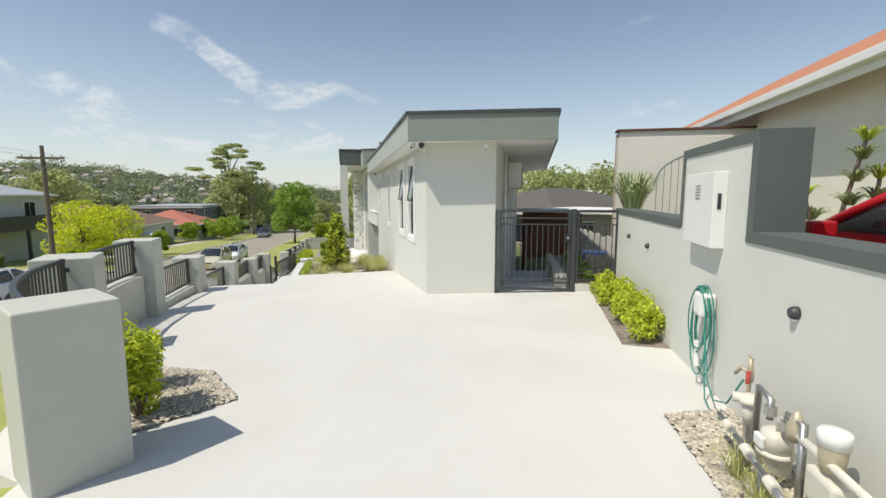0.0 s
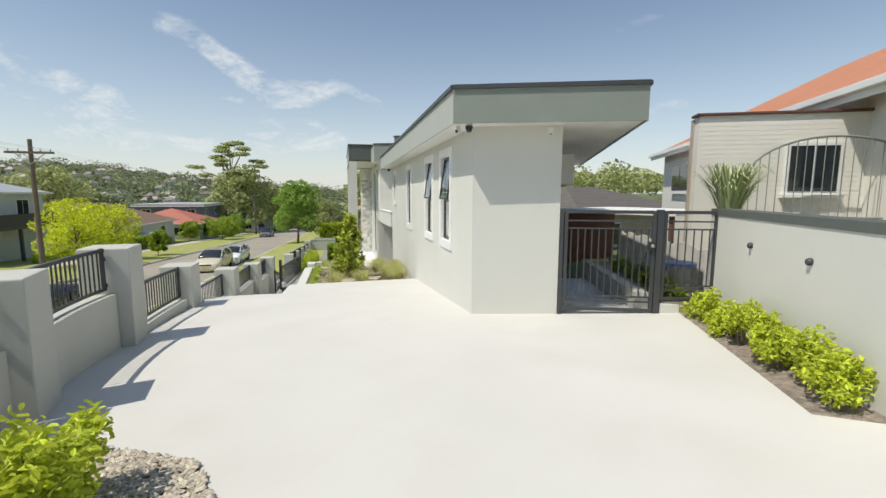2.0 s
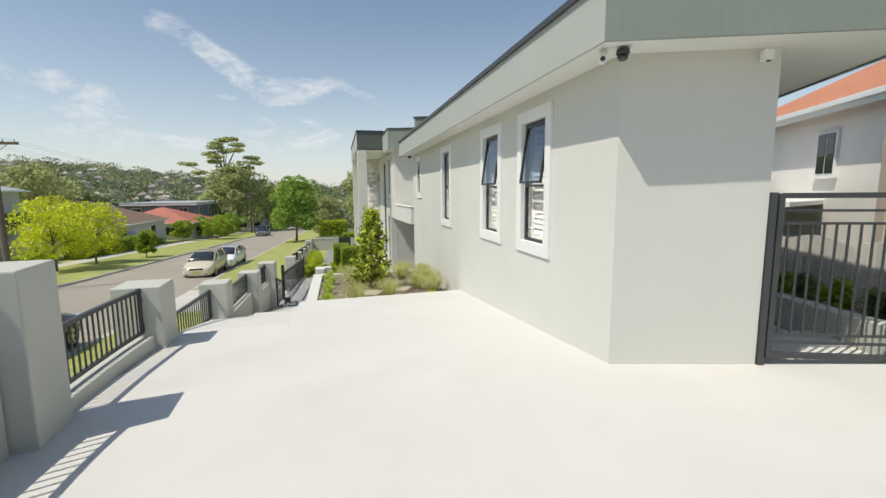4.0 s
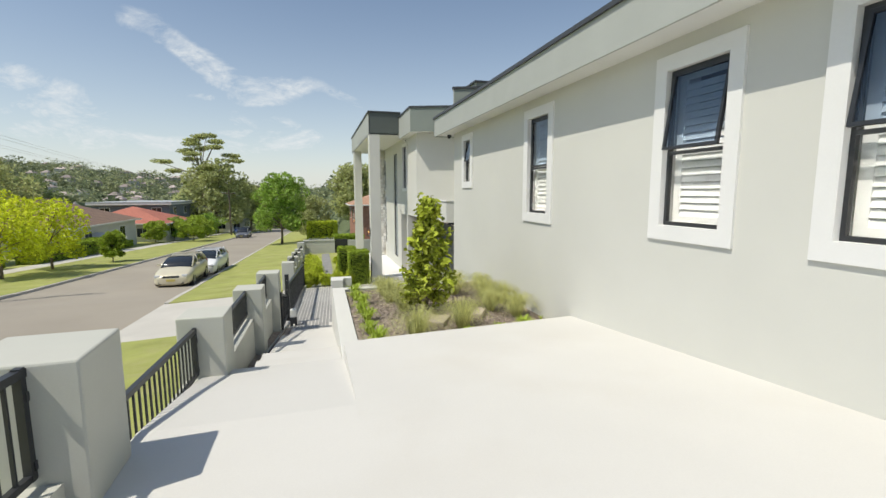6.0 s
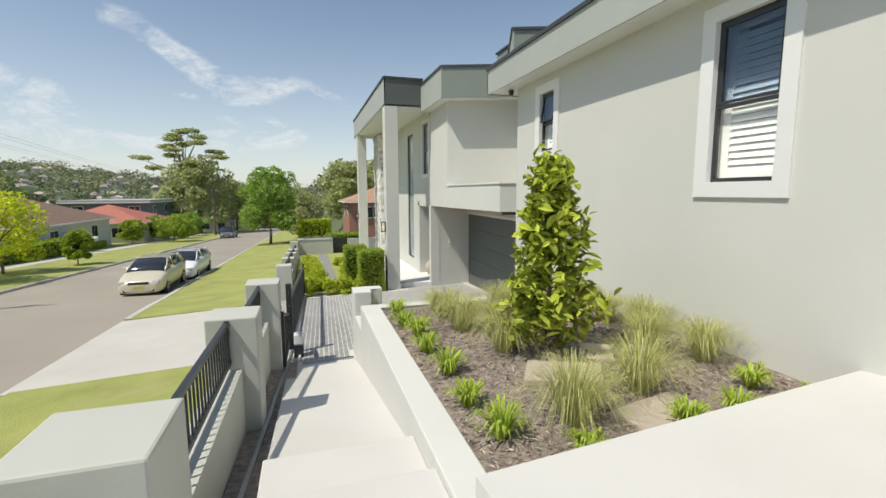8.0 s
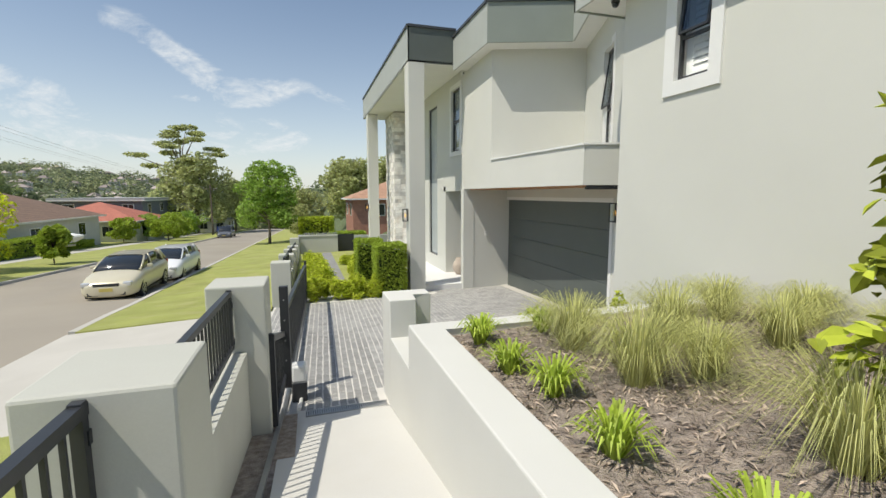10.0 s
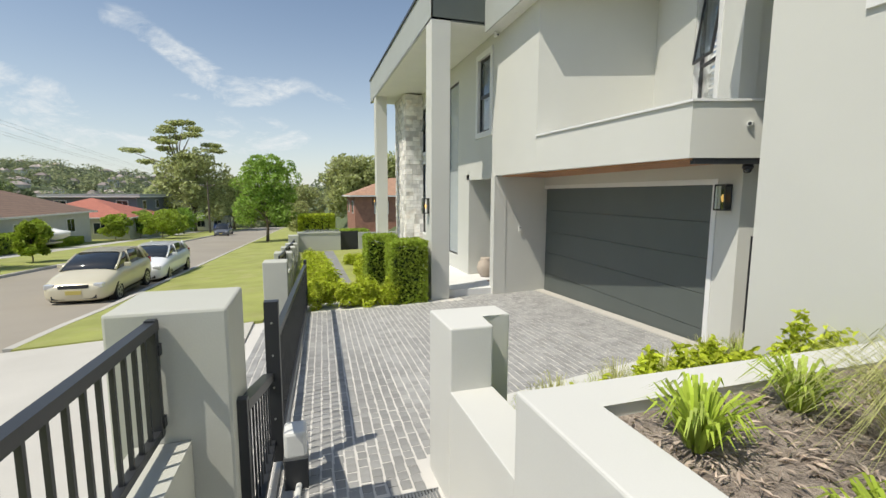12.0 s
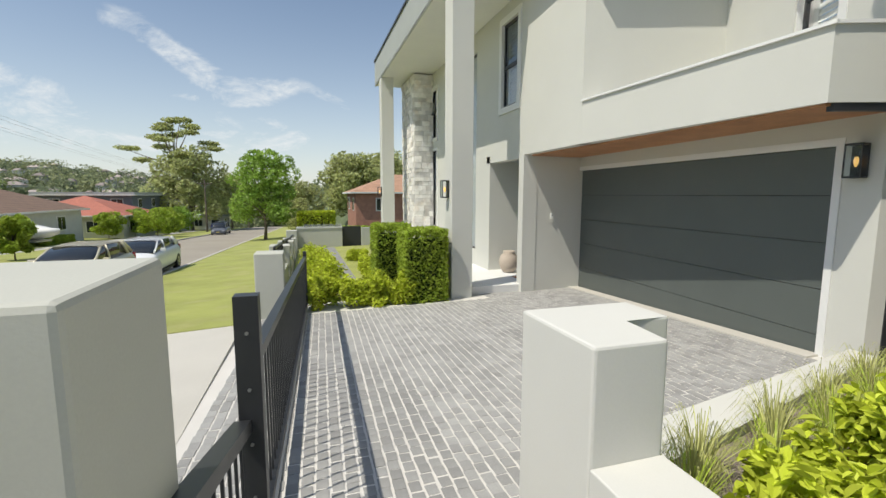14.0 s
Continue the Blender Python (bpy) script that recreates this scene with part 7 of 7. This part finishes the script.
def cobble_shape(w, l, a=0.0):
    """Corners and faces of one cobble: straight sides and a chamfered top."""
    c = 0.003
    q = [(-w, -l, -0.02), (w, -l, -0.02), (w, l, -0.02), (-w, l, -0.02), (-w + c, -l + c, 0.002), (w - c, -l + c, 0.002), (w - c, l - c, 0.002), (-w + c, l - c, 0.002)]
    return [(x_ - a * y_, y_ + a * x_, z_) for x_, y_, z_ in q], [(4, 5, 6, 7), (0, 1, 5, 4), (1, 2, 6, 5), (2, 3, 7, 6), (3, 0, 4, 7)]


def cobble_mesh(name, w, l):
    me_ = bpy.data.meshes.new(name)
    me_.from_pydata(*[(v, [], f) for v, f in [cobble_shape(w / 2, l / 2)]][0])
    me_.materials.append(PAVER)
    return me_


variants = [cobble_mesh("cobble", PW - J - 0.002 * k, PL - J - 0.003 * k) for k in range(3)]
r = random.Random(9)
near_made, vs, fs = 0, [], []
x = -5.28
col = 0
while x < 1.15:
    y = 11.62 + (PL / 2 if col % 2 else 0)
    while y < 18.6:
        hid = (x < -4.72 and y < 11.6) or (y > 18.05 and x < -1.2) or (x > -3.0 and y < 12.42 + 0.197 * (x + 2.72)) or (x > 0.72 + 0.056 * (y - 13.5)) or (-3.55 < x < -2.6 and y < 12.0)
        if not hid:
            xx, yy = x + 0.034 * (y - 12) + r.uniform(-0.004, 0.004), y + r.uniform(-0.008, 0.008)
            zz = drive_z(xx, yy) + r.uniform(-0.001, 0.002)
            if near_made < 300 and -4.5 < x < -3.4 and y < 14.8:
                ob = link_mesh("cobble", variants[r.randrange(3)], cob)
                ob.matrix_basis = pose(xx, yy, zz, 0, 0, r.uniform(-2, 2))
                near_made += 1
            else:
                q, f = cobble_shape((PW - J) / 2, (PL - J) / 2, r.uniform(-0.03, 0.03))
                i = len(vs)
                vs += [(xx + a, yy + b, zz + c) for a, b, c in q]
                fs += [tuple(i + k for k in face) for face in f]
        y += PL
    x += PW
    col += 1
me = bpy.data.meshes.new("far_cobbles")
me.from_pydata(vs, [], fs)
me.materials.append(PAVER)
tagged(link_mesh("far_cobbles", me, cob), kind="stuff")
